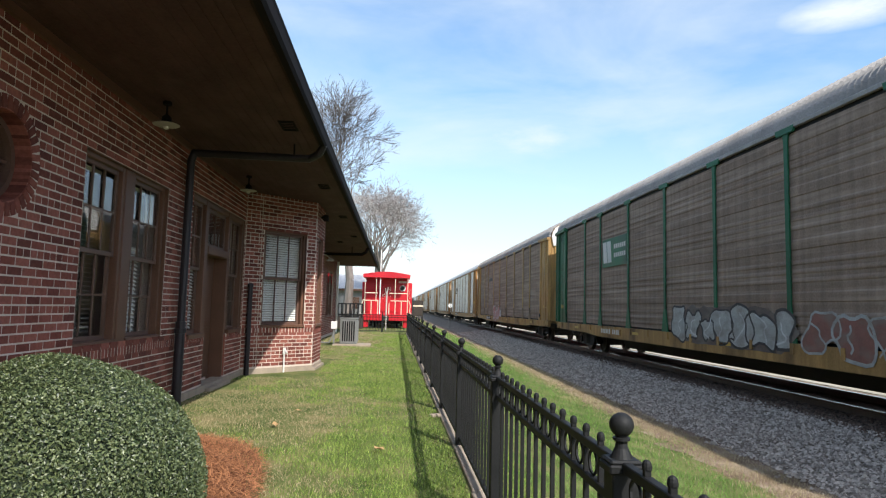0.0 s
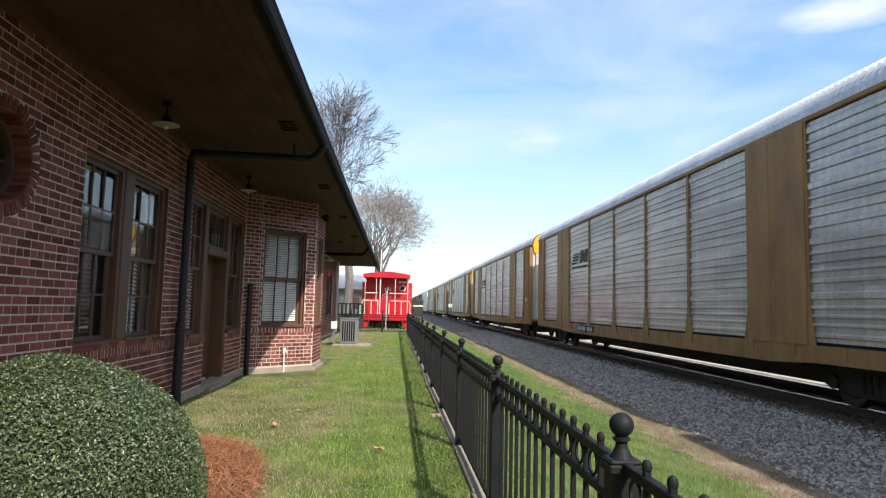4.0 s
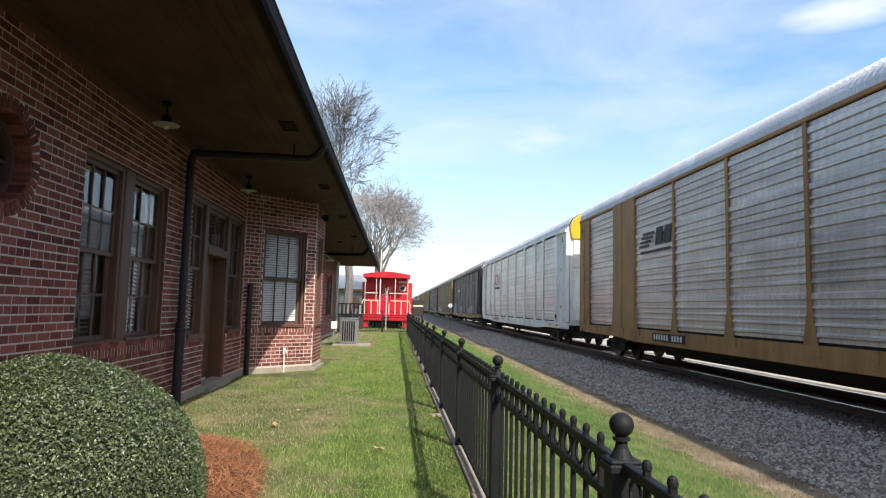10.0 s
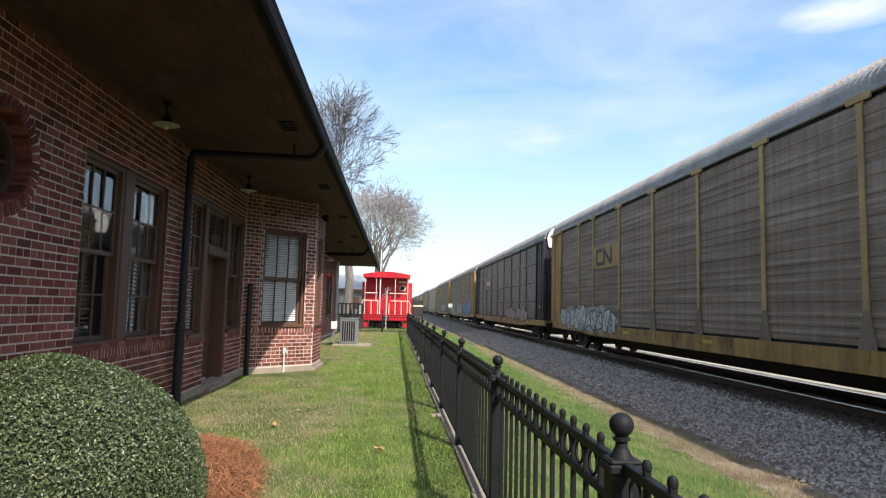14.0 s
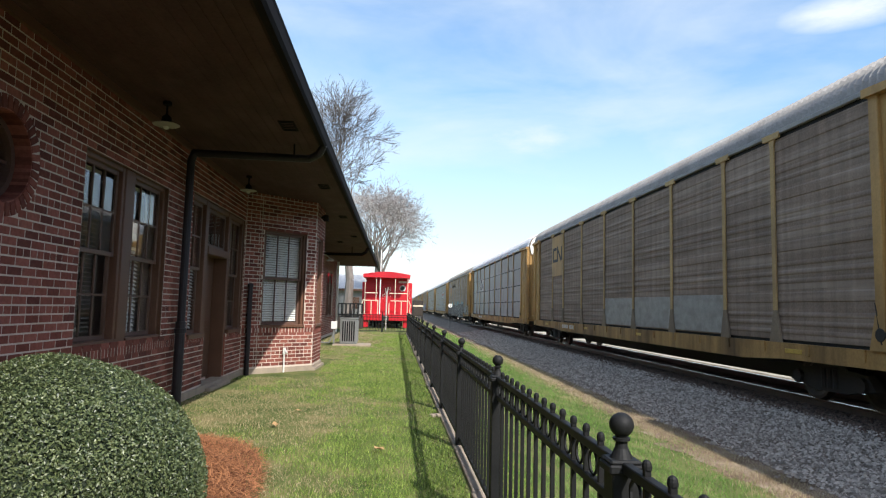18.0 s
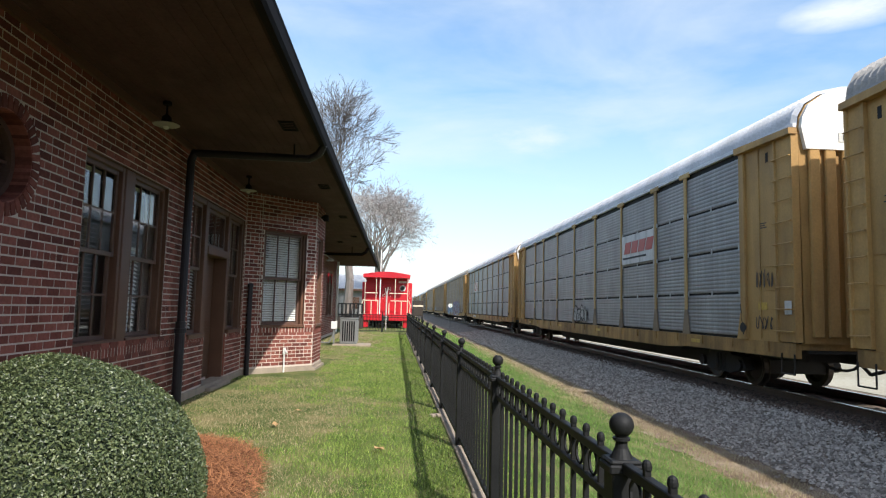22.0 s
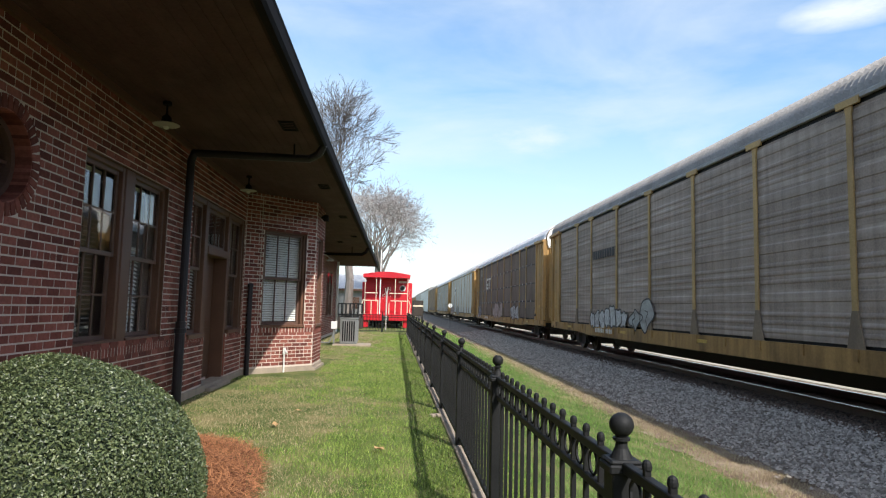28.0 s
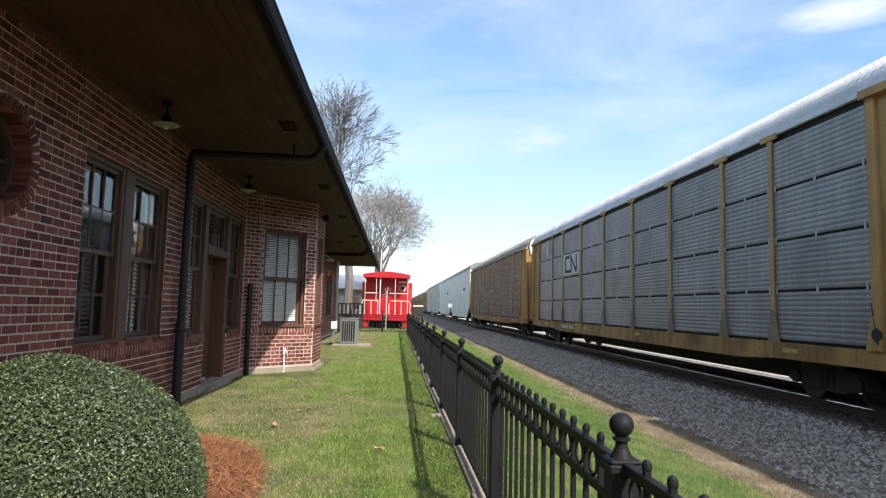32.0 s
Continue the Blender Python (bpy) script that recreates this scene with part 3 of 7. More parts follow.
s.prism([(BAY[1][0] - .3, BAY[1][1] - 0.25), (BAY[1][0] + 0.09, BAY[1][1] - 0.05), (BAY[2][0] + 0.09, BAY[2][1] + 0.04), (BAY[3][0], BAY[3][1] + 0.1)], -0.2, 0.05, "z")
part("footing", s, CONCRETE, bay, "pale concrete footing")
part("footing", Shape().box(WX - 0.2, WX + 0.05, -22, 13.35, -0.2, 0.1), CONCRETE, depot, "pale concrete footing")
t = Shape()
add_bricks(t, [(-0.032, 0.032, -0.053, 0.053)], Matrix.Identity(4), 0.003)
sb = t.mesh("sill_brick", BRICK)
y = 6.46
while y < 13.33:
    if not (10.8 < y < 12.25):
        part("sill_brick", sb, None, depot, at=Matrix.Translation((WX, y, 0.868)))
    y += 0.0813

# wall beyond the bay, end walls, back
far_open = [(29.4, 32.2, 0.92, 3.05)]
wing = thing("wing_wall", "shaded red brick wall past the bay", "wall", kind="structure")
wing.name = "wall_wing"
s = Shape()
wall_with_holes(s, 17.4, 34, 0, SOFF, far_open, M_LONG)
part("mortar", s, MORTAR, wing)
s = Shape()
add_bricks(s, brick_wall(17.4, 34, 0.12, SOFF + 0.03, far_open, (), 2), M_LONG)
tagged(part("brickwork", s, BRICK, wing), kind="stuff")
s = Shape()
s.box(-11, WX, 33.7, 34, 0, SOFF).box(-11, WX - .3, -22.3, -22.0, 0, SOFF).box(-11.3, -11, -22.3, 34, 0, SOFF)
s.box(-11, WX - 0.301, -22, 33.7, -0.05, 0.1)
tagged(part("wall_back", s, MORTAR), "plain rear and end walls of the depot", "wall", kind="structure")
s = Shape().box(-8.0, -7.9, -3, 33.7, 0.1, SOFF)
tagged(part("wall_inner", s, ROOM), "plain inner wall behind the windows", "wall", kind="structure")

# eaves
EX, EY = -1.165, 37.3
s = Shape()
s.box(-11.0, EX, -24.0, EY, SOFF + 0.012, SOFF + 0.03)
for i in range(17):
    s.bev(EX - 0.012 - (i + 1) * 0.139, EX - 0.016 - i * 0.139, -3.0, EY - 0.002, SOFF, SOFF + 0.013, 0.004)
tagged(part("soffit", s, SOFFIT), "dark brown painted soffit under deep eaves", "soffit", kind="structure")
s = Shape()
s.box(EX, EX + 0.03, -24.0, EY + 0.03, SOFF - 0.03, SOFF + 0.2)
s.box(-11, EX, EY, EY + 0.03, SOFF - 0.03, SOFF + 0.2)
tagged(part("fascia", s, FASCIA), "dark brown fascia board", "fascia", kind="structure")
s = Shape()
s.box(WX, WX + 0.045, -22, 13.4, SOFF - 0.09, SOFF - 0.002).box(WX, WX + 0.045, 17.2, 34, SOFF - 0.09, SOFF - 0.002)
tagged(part("frieze_trim", s, TRIM), "narrow brown trim where wall meets soffit", "trim", kind="structure")
s = Shape()
ridge = ((-6.0, -19, 6.9), (-6.0, 31.0, 6.9))
c4 = [(EX + .04, -24.5, SOFF + .2), (EX + .04, EY + .04, SOFF + .2), (-11.5, EY + .04, SOFF + .2), (-11.5, -24.5, SOFF + .2)]
s.add(c4 + list(ridge), [(0, 1, 5, 4), (1, 2, 5), (2, 3, 4, 5), (3, 0, 4), (0, 3, 2, 1)])
tagged(part("roof", s, SHINGLE), "hipped dark shingle roof of the depot", "roof", kind="structure")


# ---- iron fence ----
FX, FY0, FS = 0.722, 2.02, 2.446


def fence_post_shape():
    s = Shape()
    s.bev(-0.043, 0.043, -0.043, 0.043, 0.0, 0.956, 0.004)
    s.bev(-0.055, 0.055, -0.055, 0.055, 0.952, 0.98, 0.005).bev(-0.05, 0.05, -0.05, 0.05, 0.978, 0.993, 0.006)
    s.lathe((0, 0, 0.993), [(0.036, 0), (0.03, 0.012), (0.021, 0.03), (0.018, 0.045), (0.019, 0.05), (0.027, 0.054), (0.027, 0.062), (0.019, 0.064), (0.02, 0.068)], 18)
    return s


def fence_ball_shape():
    s = Shape()
    prof = [(0.038 * math.sin(a * math.pi / 9) + 0.0005, -0.038 * math.cos(a * math.pi / 9)) for a in range(10)]
    s.lathe((0, 0, 1.094), prof, 20)
    return s


def picket_shape():
    s = Shape()
    s.bev(-0.0095, 0.0095, -0.0095, 0.0095, 0.06, 1.005, 0.001)
    s.lathe((0, 0, 1.005), [(0.0135, 0), (0.0145, 0.004), (0.0145, 0.012), (0.0125, 0.021), (0.007, 0.027), (0.001, 0.029)], 10)
    return s


def ring_shape():
    """A closed bent bar: one torus."""
    s = Shape()
    n, k = 14, 5
    p = []
    for i in range(n):
        a = 2 * math.pi * i / n
        for j in range(k):
            b = 2 * math.pi * j / k
            p.append((0.006 * math.sin(b), (0.042 + 0.006 * math.cos(b)) * math.cos(a), 0.912 + (0.042 + 0.006 * math.cos(b)) * math.sin(a)))
    s.add(p, [(i * k + j, i * k + (j + 1) % k, ((i + 1) % n) * k + (j + 1) % k, ((i + 1) % n) * k + j) for i in range(n) for j in range(k)])
    return s


post_me, ball_me, picket_me, ring_me2 = fence_post_shape().mesh("post", IRON), fence_ball_shape().mesh("ball", IRON, True), picket_shape().mesh("picket", IRON), ring_shape().mesh("ring", IRON)


picket_far = Shape().box(-0.008, 0.008, -0.008, 0.008, 0.06, 1.03).mesh("picket", IRON)


def fence_panel(m, length, detail):
    """One panel: three rails, pickets with finials, a row of rings."""
    f = thing("fence_panel", "black wrought-iron fence panel with ball-topped posts", "fence", m, "panels of the iron fence")
    p = part("post", post_me, None, f)
    part("ball", ball_me, None, p)
    for z in (0.09, 0.848, 0.972):
        part("rail", Shape().bev(-0.015, 0.015, 0.038, length - 0.038, z - 0.016, z + 0.016, 0.003), IRON, f)
    n = 13
    step = (length - 0.41) / (n - 1)
    for i in range(n):
        y = 0.205 + i * step
        part("picket", picket_me if detail else picket_far, None, f, at=Matrix.Translation((0, y, 0)))
        if detail:
            part("ring", ring_me2, None, f, at=Matrix.Translation((0, y + step / 2, 0)))
    return f


fence_a = fence_panel(Matrix.Translation((FX, FY0 - FS, 0)), FS, True)
for i in range(0, 5):
    copy_thing(fence_a, Matrix.Translation((FX, FY0 + i * FS, 0)))
fence_b = fence_panel(Matrix.Translation((FX, FY0 + 5 * FS, 0)), FS, False)
for i in range(6, 14):
    copy_thing(fence_b, Matrix.Translation((FX, FY0 + i * FS, 0)))
for i in range(3):
    copy_thing(fence_b, Matrix.Translation((FX - i * 1.4, FY0 + 14 * FS, 0)) @ Matrix.Rotation(math.pi / 2, 4, "Z"))
s = Shape()
r1 = random.Random(5)
for i in range(24):
    s.bev(FX - 0.075 + r1.uniform(-.008, .008), FX + 0.05, -1 + i * 1.55, -1 + i * 1.55 + 1.545, -0.1, 0.022 + r1.uniform(-.008, .008), 0.01)
tagged(part("mow_strip", s, CONCRETE), "narrow concrete kerb under the iron fence", "kerb", kind="structure")



# ---- windows and doors of the depot ----
SASH = mat("brown_sash_paint", (0.125, 0.07, 0.05), 0.5, var=0.2, scale=4, fine=60, bump=0.08, dist=0.002)
slat_cache = {}


def sash(parent, m, u0, u1, z0, z1, x, cols, rows, name):
    """A glazed sash: stiles and rails, muntins, one pane to each light."""
    t = 0.05
    f = Shape()
    f.bev(x - 0.035, x, u0, u0 + t, z0, z1, 0.004).bev(x - 0.035, x, u1 - t, u1, z0, z1, 0.004)
    f.bev(x - 0.034, x - 0.001, u0 + t, u1 - t, z0, z0 + t, 0.004).bev(x - 0.034, x - 0.001, u0 + t, u1 - t, z1 - t, z1, 0.004)
    ob = part(name, f, SASH, parent, at=m)
    w, h = (u1 - u0 - 2 * t) / cols, (z1 - z0 - 2 * t) / rows
    for i in range(1, cols):
        part("muntin", Shape().bev(x - 0.03, x - 0.006, u0 + t + i * w - 0.012, u0 + t + i * w + 0.012, z0 + t, z1 - t, 0.003), SASH, ob)
    for j in range(1, rows):
        part("muntin", Shape().bev(x - 0.029, x - 0.007, u0 + t, u1 - t, z0 + t + j * h - 0.012, z0 + t + j * h + 0.012, 0.003), SASH, ob)
    for i in range(cols):
        for j in range(rows):
            p = part("pane", Shape().box(x - 0.020, x - 0.016, u0 + t + i * w + 0.008, u0 + t + (i + 1) * w - 0.008, z0 + t + j * h + 0.008, z0 + t + (j + 1) * h - 0.008), GLASS, ob)
            p.visible_shadow = False
            p.rotation_euler = (0, radians(rnd.uniform(-.15, .15)), radians(rnd.uniform(-.15, .15)))
    return ob


# pale slats again, with the shade of the unlit room painted into their colour
SHADESLAT = mat("shaded_slat", (0.34, 0.31, 0.27), 0.7, var=0.1, scale=3, fine=50, bump=0.0)


def blind(m, u0, u1, z0, z1, x, label, tilt=48, slat=None):
    """A venetian blind: head rail and tilted slats."""
    b = thing("window_blind", label, "blind", m)
    part("head_rail", Shape().bev(x - 0.03, x + 0.02, u0, u1, z1 - 0.04, z1, 0.004), BLIND, b)
    w = u1 - u0
    n = int((z1 - z0 - 0.05) / 0.05)
    slat = slat or BLIND
    key = (round(w, 3), tilt, slat.name)
    if key not in slat_cache:
        s = Shape()
        s.box(-0.024, 0.024, -w / 2, w / 2, -0.0008, 0.0008)
        slat_cache[key] = s.mesh("slat", slat)
    for i in range(n):
        part("slat", slat_cache[key], None, b, at=Matrix.Translation((x, (u0 + u1) / 2, z1 - 0.06 - i * 0.05)) @ Matrix.Rotation(radians(tilt), 4, "Y"))
    return b


def double_hung(m, u0, u1, z0, z1, name, label, cols=3, rows=2, low_rows=2, blinds=None, x=-0.09, sill_out=0.035):
    w = thing(name, label, "window", kind="structure")
    c = 0.06
    f = Shape()
    f.bev(x - 0.05, x + 0.045, u0, u0 + c, z0, z1, 0.006).bev(x - 0.05, x + 0.045, u1 - c, u1, z0, z1, 0.006)
    f.bev(x - 0.05, x + 0.043, u0 + c, u1 - c, z1 - c, z1, 0.006)
    part("window_frame", f, TRIM, w, at=m)
    part("window_sill", Shape().bev(x - 0.05, sill_out, u0 - 0.005, u1 + 0.005, z0 - 0.005, z0 + 0.06, 0.01), TRIM, w, at=m)
    zm = z0 + 0.06 + (z1 - c - z0 - 0.06) * 0.5
    sash(w, m, u0 + c, u1 - c, zm - 0.03, z1 - c, x, cols, rows, "upper_sash")
    sash(w, m, u0 + c, u1 - c, z0 + 0.06, zm + 0.03, x - 0.038, cols, low_rows, "lower_sash")
    if blinds:
        blind(m, u0 + c, u1 - c, z0 + 0.08, z1 - c, x - 0.09, blinds)
    return w


LBL = "brown wooden double-hung window with divided panes"
double_hung(M_LONG, 6.53, 7.56, 0.95, 2.964, "window_1", LBL, 3, 2, 2, sill_out=-0.012)
double_hung(M_LONG, 7.80, 8.85, 0.95, 2.964, "window_2", LBL, 3, 2, 2, sill_out=-0.012)
s = Shape().bev(WX - 0.14, WX - 0.03, 7.562, 7.798, 0.94, 2.955, 0.01)
tagged(part("mullion", s, TRIM), "broad brown mullion between two windows", "mullion", kind="structure")
blind(M_LONG, 6.6, 7.5, 1.0, 2.9, -0.3, "venetian blind with the shade of an unlit room in its colour", 20, SHADESLAT)
blind(M_LONG, 7.85, 8.42, 1.0, 2.1, -0.19, "narrow lowered pale venetian blind")
blind(M_LONG, 8.44, 8.78, 1.0, 2.9, -0.3, "venetian blind with the shade of an unlit room in its colour", 20, SHADESLAT)
for k, (m, ln, h) in enumerate(bay_faces):
    double_hung(m, h[0], h[1], h[2], h[3], "window_%d" % (k + 3), "brown bay window with white blinds", 3 if k != 1 else 2, 1, 1, "closed white venetian blind")
part("control_joint", Shape().box(0.0, 0.006, 0.366, 0.378, 0.14, SOFF - 0.05), MORTAR, bay, "pale vertical joint", at=bay_faces[0][0])

# round window
rw = thing("window_6", "round window in a ring of bricks", "window", kind="structure")
s = Shape()
n = 32
for r0, r1_, x0, x1 in ((0.31, 0.362, WX - 0.24, WX - 0.13),):
    for i in range(n):
        a, b = 2 * math.pi * i / n, 2 * math.pi * (i + 1) / n
        q = [(x, cy + r * math.cos(t), cz + r * math.sin(t)) for t in (a, b) for r in (r0, r1_) for x in (x0, x1)]
        s.add(q, [(1, 3, 7, 5), (0, 4, 6, 2), (0, 1, 5, 4), (2, 6, 7, 3)])
part("window_frame", s, SASH, rw)
s = Shape().prism([(cy + 0.31 * math.cos(2 * math.pi * i / n), cz + 0.31 * math.sin(2 * math.pi * i / n)) for i in range(n)], WX - 0.185, WX - 0.18, "x")
part("pane", s, GLASS, rw).visible_shadow = False
part("muntin", Shape().bev(WX - 0.19, WX - 0.16, cy - 0.012, cy + 0.012, cz - 0.31, cz + 0.31, 0.003), SASH, rw)
part("muntin", Shape().bev(WX - 0.191, WX - 0.161, cy - 0.31, cy + 0.31, cz - 0.012, cz + 0.012, 0.003), SASH, rw)

# entrance: door between two sidelights, transom above
ent = thing("door_1", "closed brown panelled door with sidelights and transom", "door", kind="structure")
s = Shape()
for a, b in ((9.93, 10.02), (10.72, 10.90), (12.14, 12.30), (13.21, 13.3)):
    s.bev(WX - (0.32 if 10.5 < a < 12.2 else 0.15), WX - 0.03, a + (0.01 if a < 10 else 0), b - (0.01 if b > 13 else 0), 0.06 if 10.5 < a < 12.2 else 0.9, 3.112, 0.008)
part("door_frame", s, TRIM, ent)
s = Shape()
for a, b in ((10.022, 10.718), (10.902, 12.138), (12.302, 13.208)):
    s.bev(WX - 0.145, WX - 0.035, a, b, 3.03, 3.11, 0.008)
part("head_rail", s, TRIM, ent)
part("transom_bar", Shape().bev(WX - 0.32, WX - 0.015, 10.902, 12.138, 2.25, 2.38, 0.01), TRIM, ent)
leaf = Shape().bev(WX - 0.31, WX - 0.265, 10.905, 12.135, 0.13, 2.265, 0.004)
for a, b in ((11.02, 11.47), (11.57, 12.02)):
    for c, d in ((0.3, 1.0), (1.12, 2.1)):
        leaf.bev(WX - 0.27, WX - 0.255, a, b, c, d, 0.012)
dl = part("door_leaf", leaf, TRIM, ent)
s = Shape()
s.lathe((WX - 0.25, 11.0, 1.08), [(0.03, 0), (0.03, 0.01), (0.012, 0.015), (0.012, 0.05), (0.03, 0.06), (0.03, 0.08), (0.01, 0.09)], 12, "x")
part("door_knob", s, STEEL, dl, "dull metal knob")
sash(ent, M_LONG, 10.905, 12.135, 2.385, 3.028, -0.09, 2, 1, "transom_sash")
for a, b in ((10.02, 10.72), (12.30, 13.21)):
    part("window_sill", Shape().bev(WX - 0.15, WX + 0.03, a - 0.05, b + 0.05, 0.88, 0.95, 0.01), TRIM, ent)
    sash(ent, M_LONG, a, b, 1.95, 3.03, -0.09, 2, 2, "upper_sash")
    sash(ent, M_LONG, a, b, 0.95, 2.0, -0.128, 2, 2, "lower_sash")
blind(M_LONG, 10.04, 10.70, 0.98, 2.0, -0.19, "pale venetian blind behind the sidelight")
step = Shape().bev(WX + 0.052, WX + 0.15, 10.88, 12.16, -0.1, 0.06, 0.015)
tagged(part("door_step", step, CONCRETE), "low concrete step at the depot door", "step")
double_hung(M_LONG, 29.4, 30.75, 0.92, 3.05, "window_7", "brown window in the shaded wing wall", 2, 2, 2)
double_hung(M_LONG, 30.85, 32.2, 0.92, 3.05, "window_8", "brown window in the shaded wing wall", 2, 2, 2)


# ---- rainwater goods and fixtures ----
def pipe_run(s, pts, r, n=12):
    for a, b in zip(pts, pts[1:]):
        s.tube(a, b, r, n=n)
    for p in pts[1:-1]:
        s.lathe(p, [(r * math.sin(a * math.pi / 6) + 1e-4, -r * math.cos(a * math.pi / 6)) for a in range(7)], n)


G0, G1 = EX + 0.032, EX + 0.138
s = Shape()
s.prism([(G0, 3.83), (G0, 3.70), (G0 + 0.07, 3.685), (G1 - 0.012, 3.72), (G1, 3.80), (G1 + 0.012, 3.83), (G1, 3.835), (G1 - 0.018, 3.73), (G0 + 0.07, 3.70), (G0 + 0.012, 3.712), (G0 + 0.012, 3.83)], -24.0, EY + 0.1)
gut = thing("gutter", "dark metal eaves gutter with leader pipe", "gutter")
part("trough", s, GUTTER, gut)
for i in range(18):
    part("hanger", Shape().box(G0, G1, 0.5 + i * 2.0, 0.53 + i * 2.0, 3.826, 3.84), GUTTER, gut)
ds = thing("downspout", "black cast-iron downspout with a leader under the eaves", "downspout")
s = Shape()
pipe_run(s, [(G0 + 0.05, 9.12, 3.72), (-1.16, 9.2, 3.60), (-1.3, 9.3, 3.55), (-2.93, 9.3, 3.57), (-2.97, 9.3, 3.45), (-2.98, 9.3, -0.05)], 0.055)
part("pipe", s, PIPE, ds)
s = Shape()
s.lathe((-2.98, 9.3, 1.0), [(0.062, 0), (0.08, 0.01), (0.08, 0.07), (0.07, 0.08), (0.07, 0.16), (0.062, 0.17)], 14)
part("collar", s, PIPE, ds)
part("boot", Shape().lathe((-2.98, 9.3, -0.05), [(0.066, 0), (0.066, 1.06)], 14), PIPE, ds)
part("strap", Shape().box(-1.53, -1.51, 9.27, 9.29, 3.5, 3.75), GUTTER, ds)
ds2 = thing("downspout", "dark downspout boot in the corner of the bay", "downspout")
m0 = bay_faces[0][0]
p0 = m0 @ Vector((0.06, 0.13, 0))
part("boot", Shape().lathe((p0.x, p0.y, 0.0), [(0.05, 0), (0.05, 1.78), (0.058, 1.78), (0.058, 1.84), (0.04, 1.85)], 12), PIPE, ds2)
ds3 = thing("leader_pipe", "dark leader pipe crossing under the far eaves", "pipe")
s = Shape()
pipe_run(s, [(G0 + 0.05, 25.0, 3.72), (-1.2, 25.1, 3.52), (-1.35, 25.3, 3.45), (-3.04, 25.6, 3.46)], 0.06)
part("pipe", s, GUTTER, ds3)
part("strap", Shape().box(-1.76, -1.73, 25.35, 25.37, 3.45, 3.75), GUTTER, ds3)
s = Shape()
pipe_run(s, [(-3.0, 33.7, 3.7), (-3.0, 33.7, 0.0)], 0.06)
tagged(part("downspout", s, WHITE), "pale downspout at the far corner of the depot", "downspout")


ENAMEL = mat("old_enamel", (0.42, 0.39, 0.34), 0.5, var=0.15, bump=0.03)


def pendant(x, y):
    lamp = thing("pendant_lamp", "shallow enamel shade lamp hanging under the eaves", "lamp", pose(x, y, 0), "lamps under the eaves")
    part("stem", Shape().tube((0, 0, 3.56), (0, 0, SOFF), 0.012).lathe((0, 0, SOFF - 0.04), [(0.05, 0), (0.05, 0.038)], 12), GUTTER, lamp)
    s = Shape()
    s.lathe((0, 0, 3.47), [(0.145, 0.0), (0.15, 0.006), (0.125, 0.016), (0.05, 0.03)], 24)
    part("shade", s, ENAMEL, lamp, "pale enamel shade", smooth=False)
    part("neck", Shape().lathe((0, 0, 3.505), [(0.06, 0), (0.05, 0.06), (0.02, 0.09)], 14), GUTTER, lamp)
    part("bulb", Shape().lathe((0, 0, 3.42), [(0.005, 0), (0.03, 0.01), (0.035, 0.035)], 12), WHITE, lamp)


pendant(-2.7, 7.5)
pendant(-2.71, 11.75)
for x, y in ((-1.45, 8.3), (-1.45, 12.55), (-1.42, 16.8), (-1.43, 21.5), (-2.06, 23.5)):
    v = thing("soffit_vent", "dark louvred soffit vent", "vent", pose(x, y, SOFF), "vents in the soffit")
    part("frame", Shape().box(-0.1, 0.1, -0.22, -0.19, -0.012, 0).box(-0.1, 0.1, 0.19, 0.22, -0.012, 0).box(-0.1, -0.075, -0.19, 0.19, -0.012, 0).box(0.075, 0.1, -0.19, 0.19, -0.012, 0), GUTTER, v)
    for i in range(5):
        part("slat", Shape().box(-0.075, 0.075, -0.15 + i * 0.075 - 0.012, -0.15 + i * 0.075 + 0.012, -0.008, -0.003), GUTTER, v)
fl = thing("floodlight", "small dark floodlight high on the bay corner", "floodlight", pose(-1.74, 15.2, 3.5))
part("housing", Shape().bev(0, 0.12, -0.07, 0.07, -0.09, 0.05, 0.012), GUTTER, fl)
part("bracket", Shape().box(-0.05, 0.0, -0.02, 0.02, -0.03, 0.02), GUTTER, fl)
wl2 = thing("wall_lamp", "pale swan-neck lamp on the wing wall", "lamp", pose(WX, 24.4, 3.2))
part("arm", Shape().tube((0, 0, 0.2), (0.45, 0, 0.12), 0.02).tube((0.45, 0, 0.12), (0.6, 0, 0.0), 0.02), WHITE, wl2)
part("shade", Shape().lathe((0.62, 0, -0.1), [(0.16, 0), (0.1, 0.06), (0.03, 0.12)], 16), WHITE, wl2)
# standpipe on the bay
sp_ = m0 @ Vector((0.05, 1.03, 0))
tap = thing("water_tap", "white standpipe tap against the brick bay", "tap", pose(sp_.x, sp_.y, 0))
part("pipe", Shape().tube((0, 0, -0.02), (0, 0, 0.42), 0.018, n=8), WHITE, tap)
part("tap_body", Shape().bev(-0.03, 0.03, -0.03, 0.03, 0.38, 0.52, 0.008), WHITE, tap)
part("spout", Shape().tube((0.03, -0.03, 0.46), (0.08, -0.09, 0.40), 0.016), WHITE, tap)

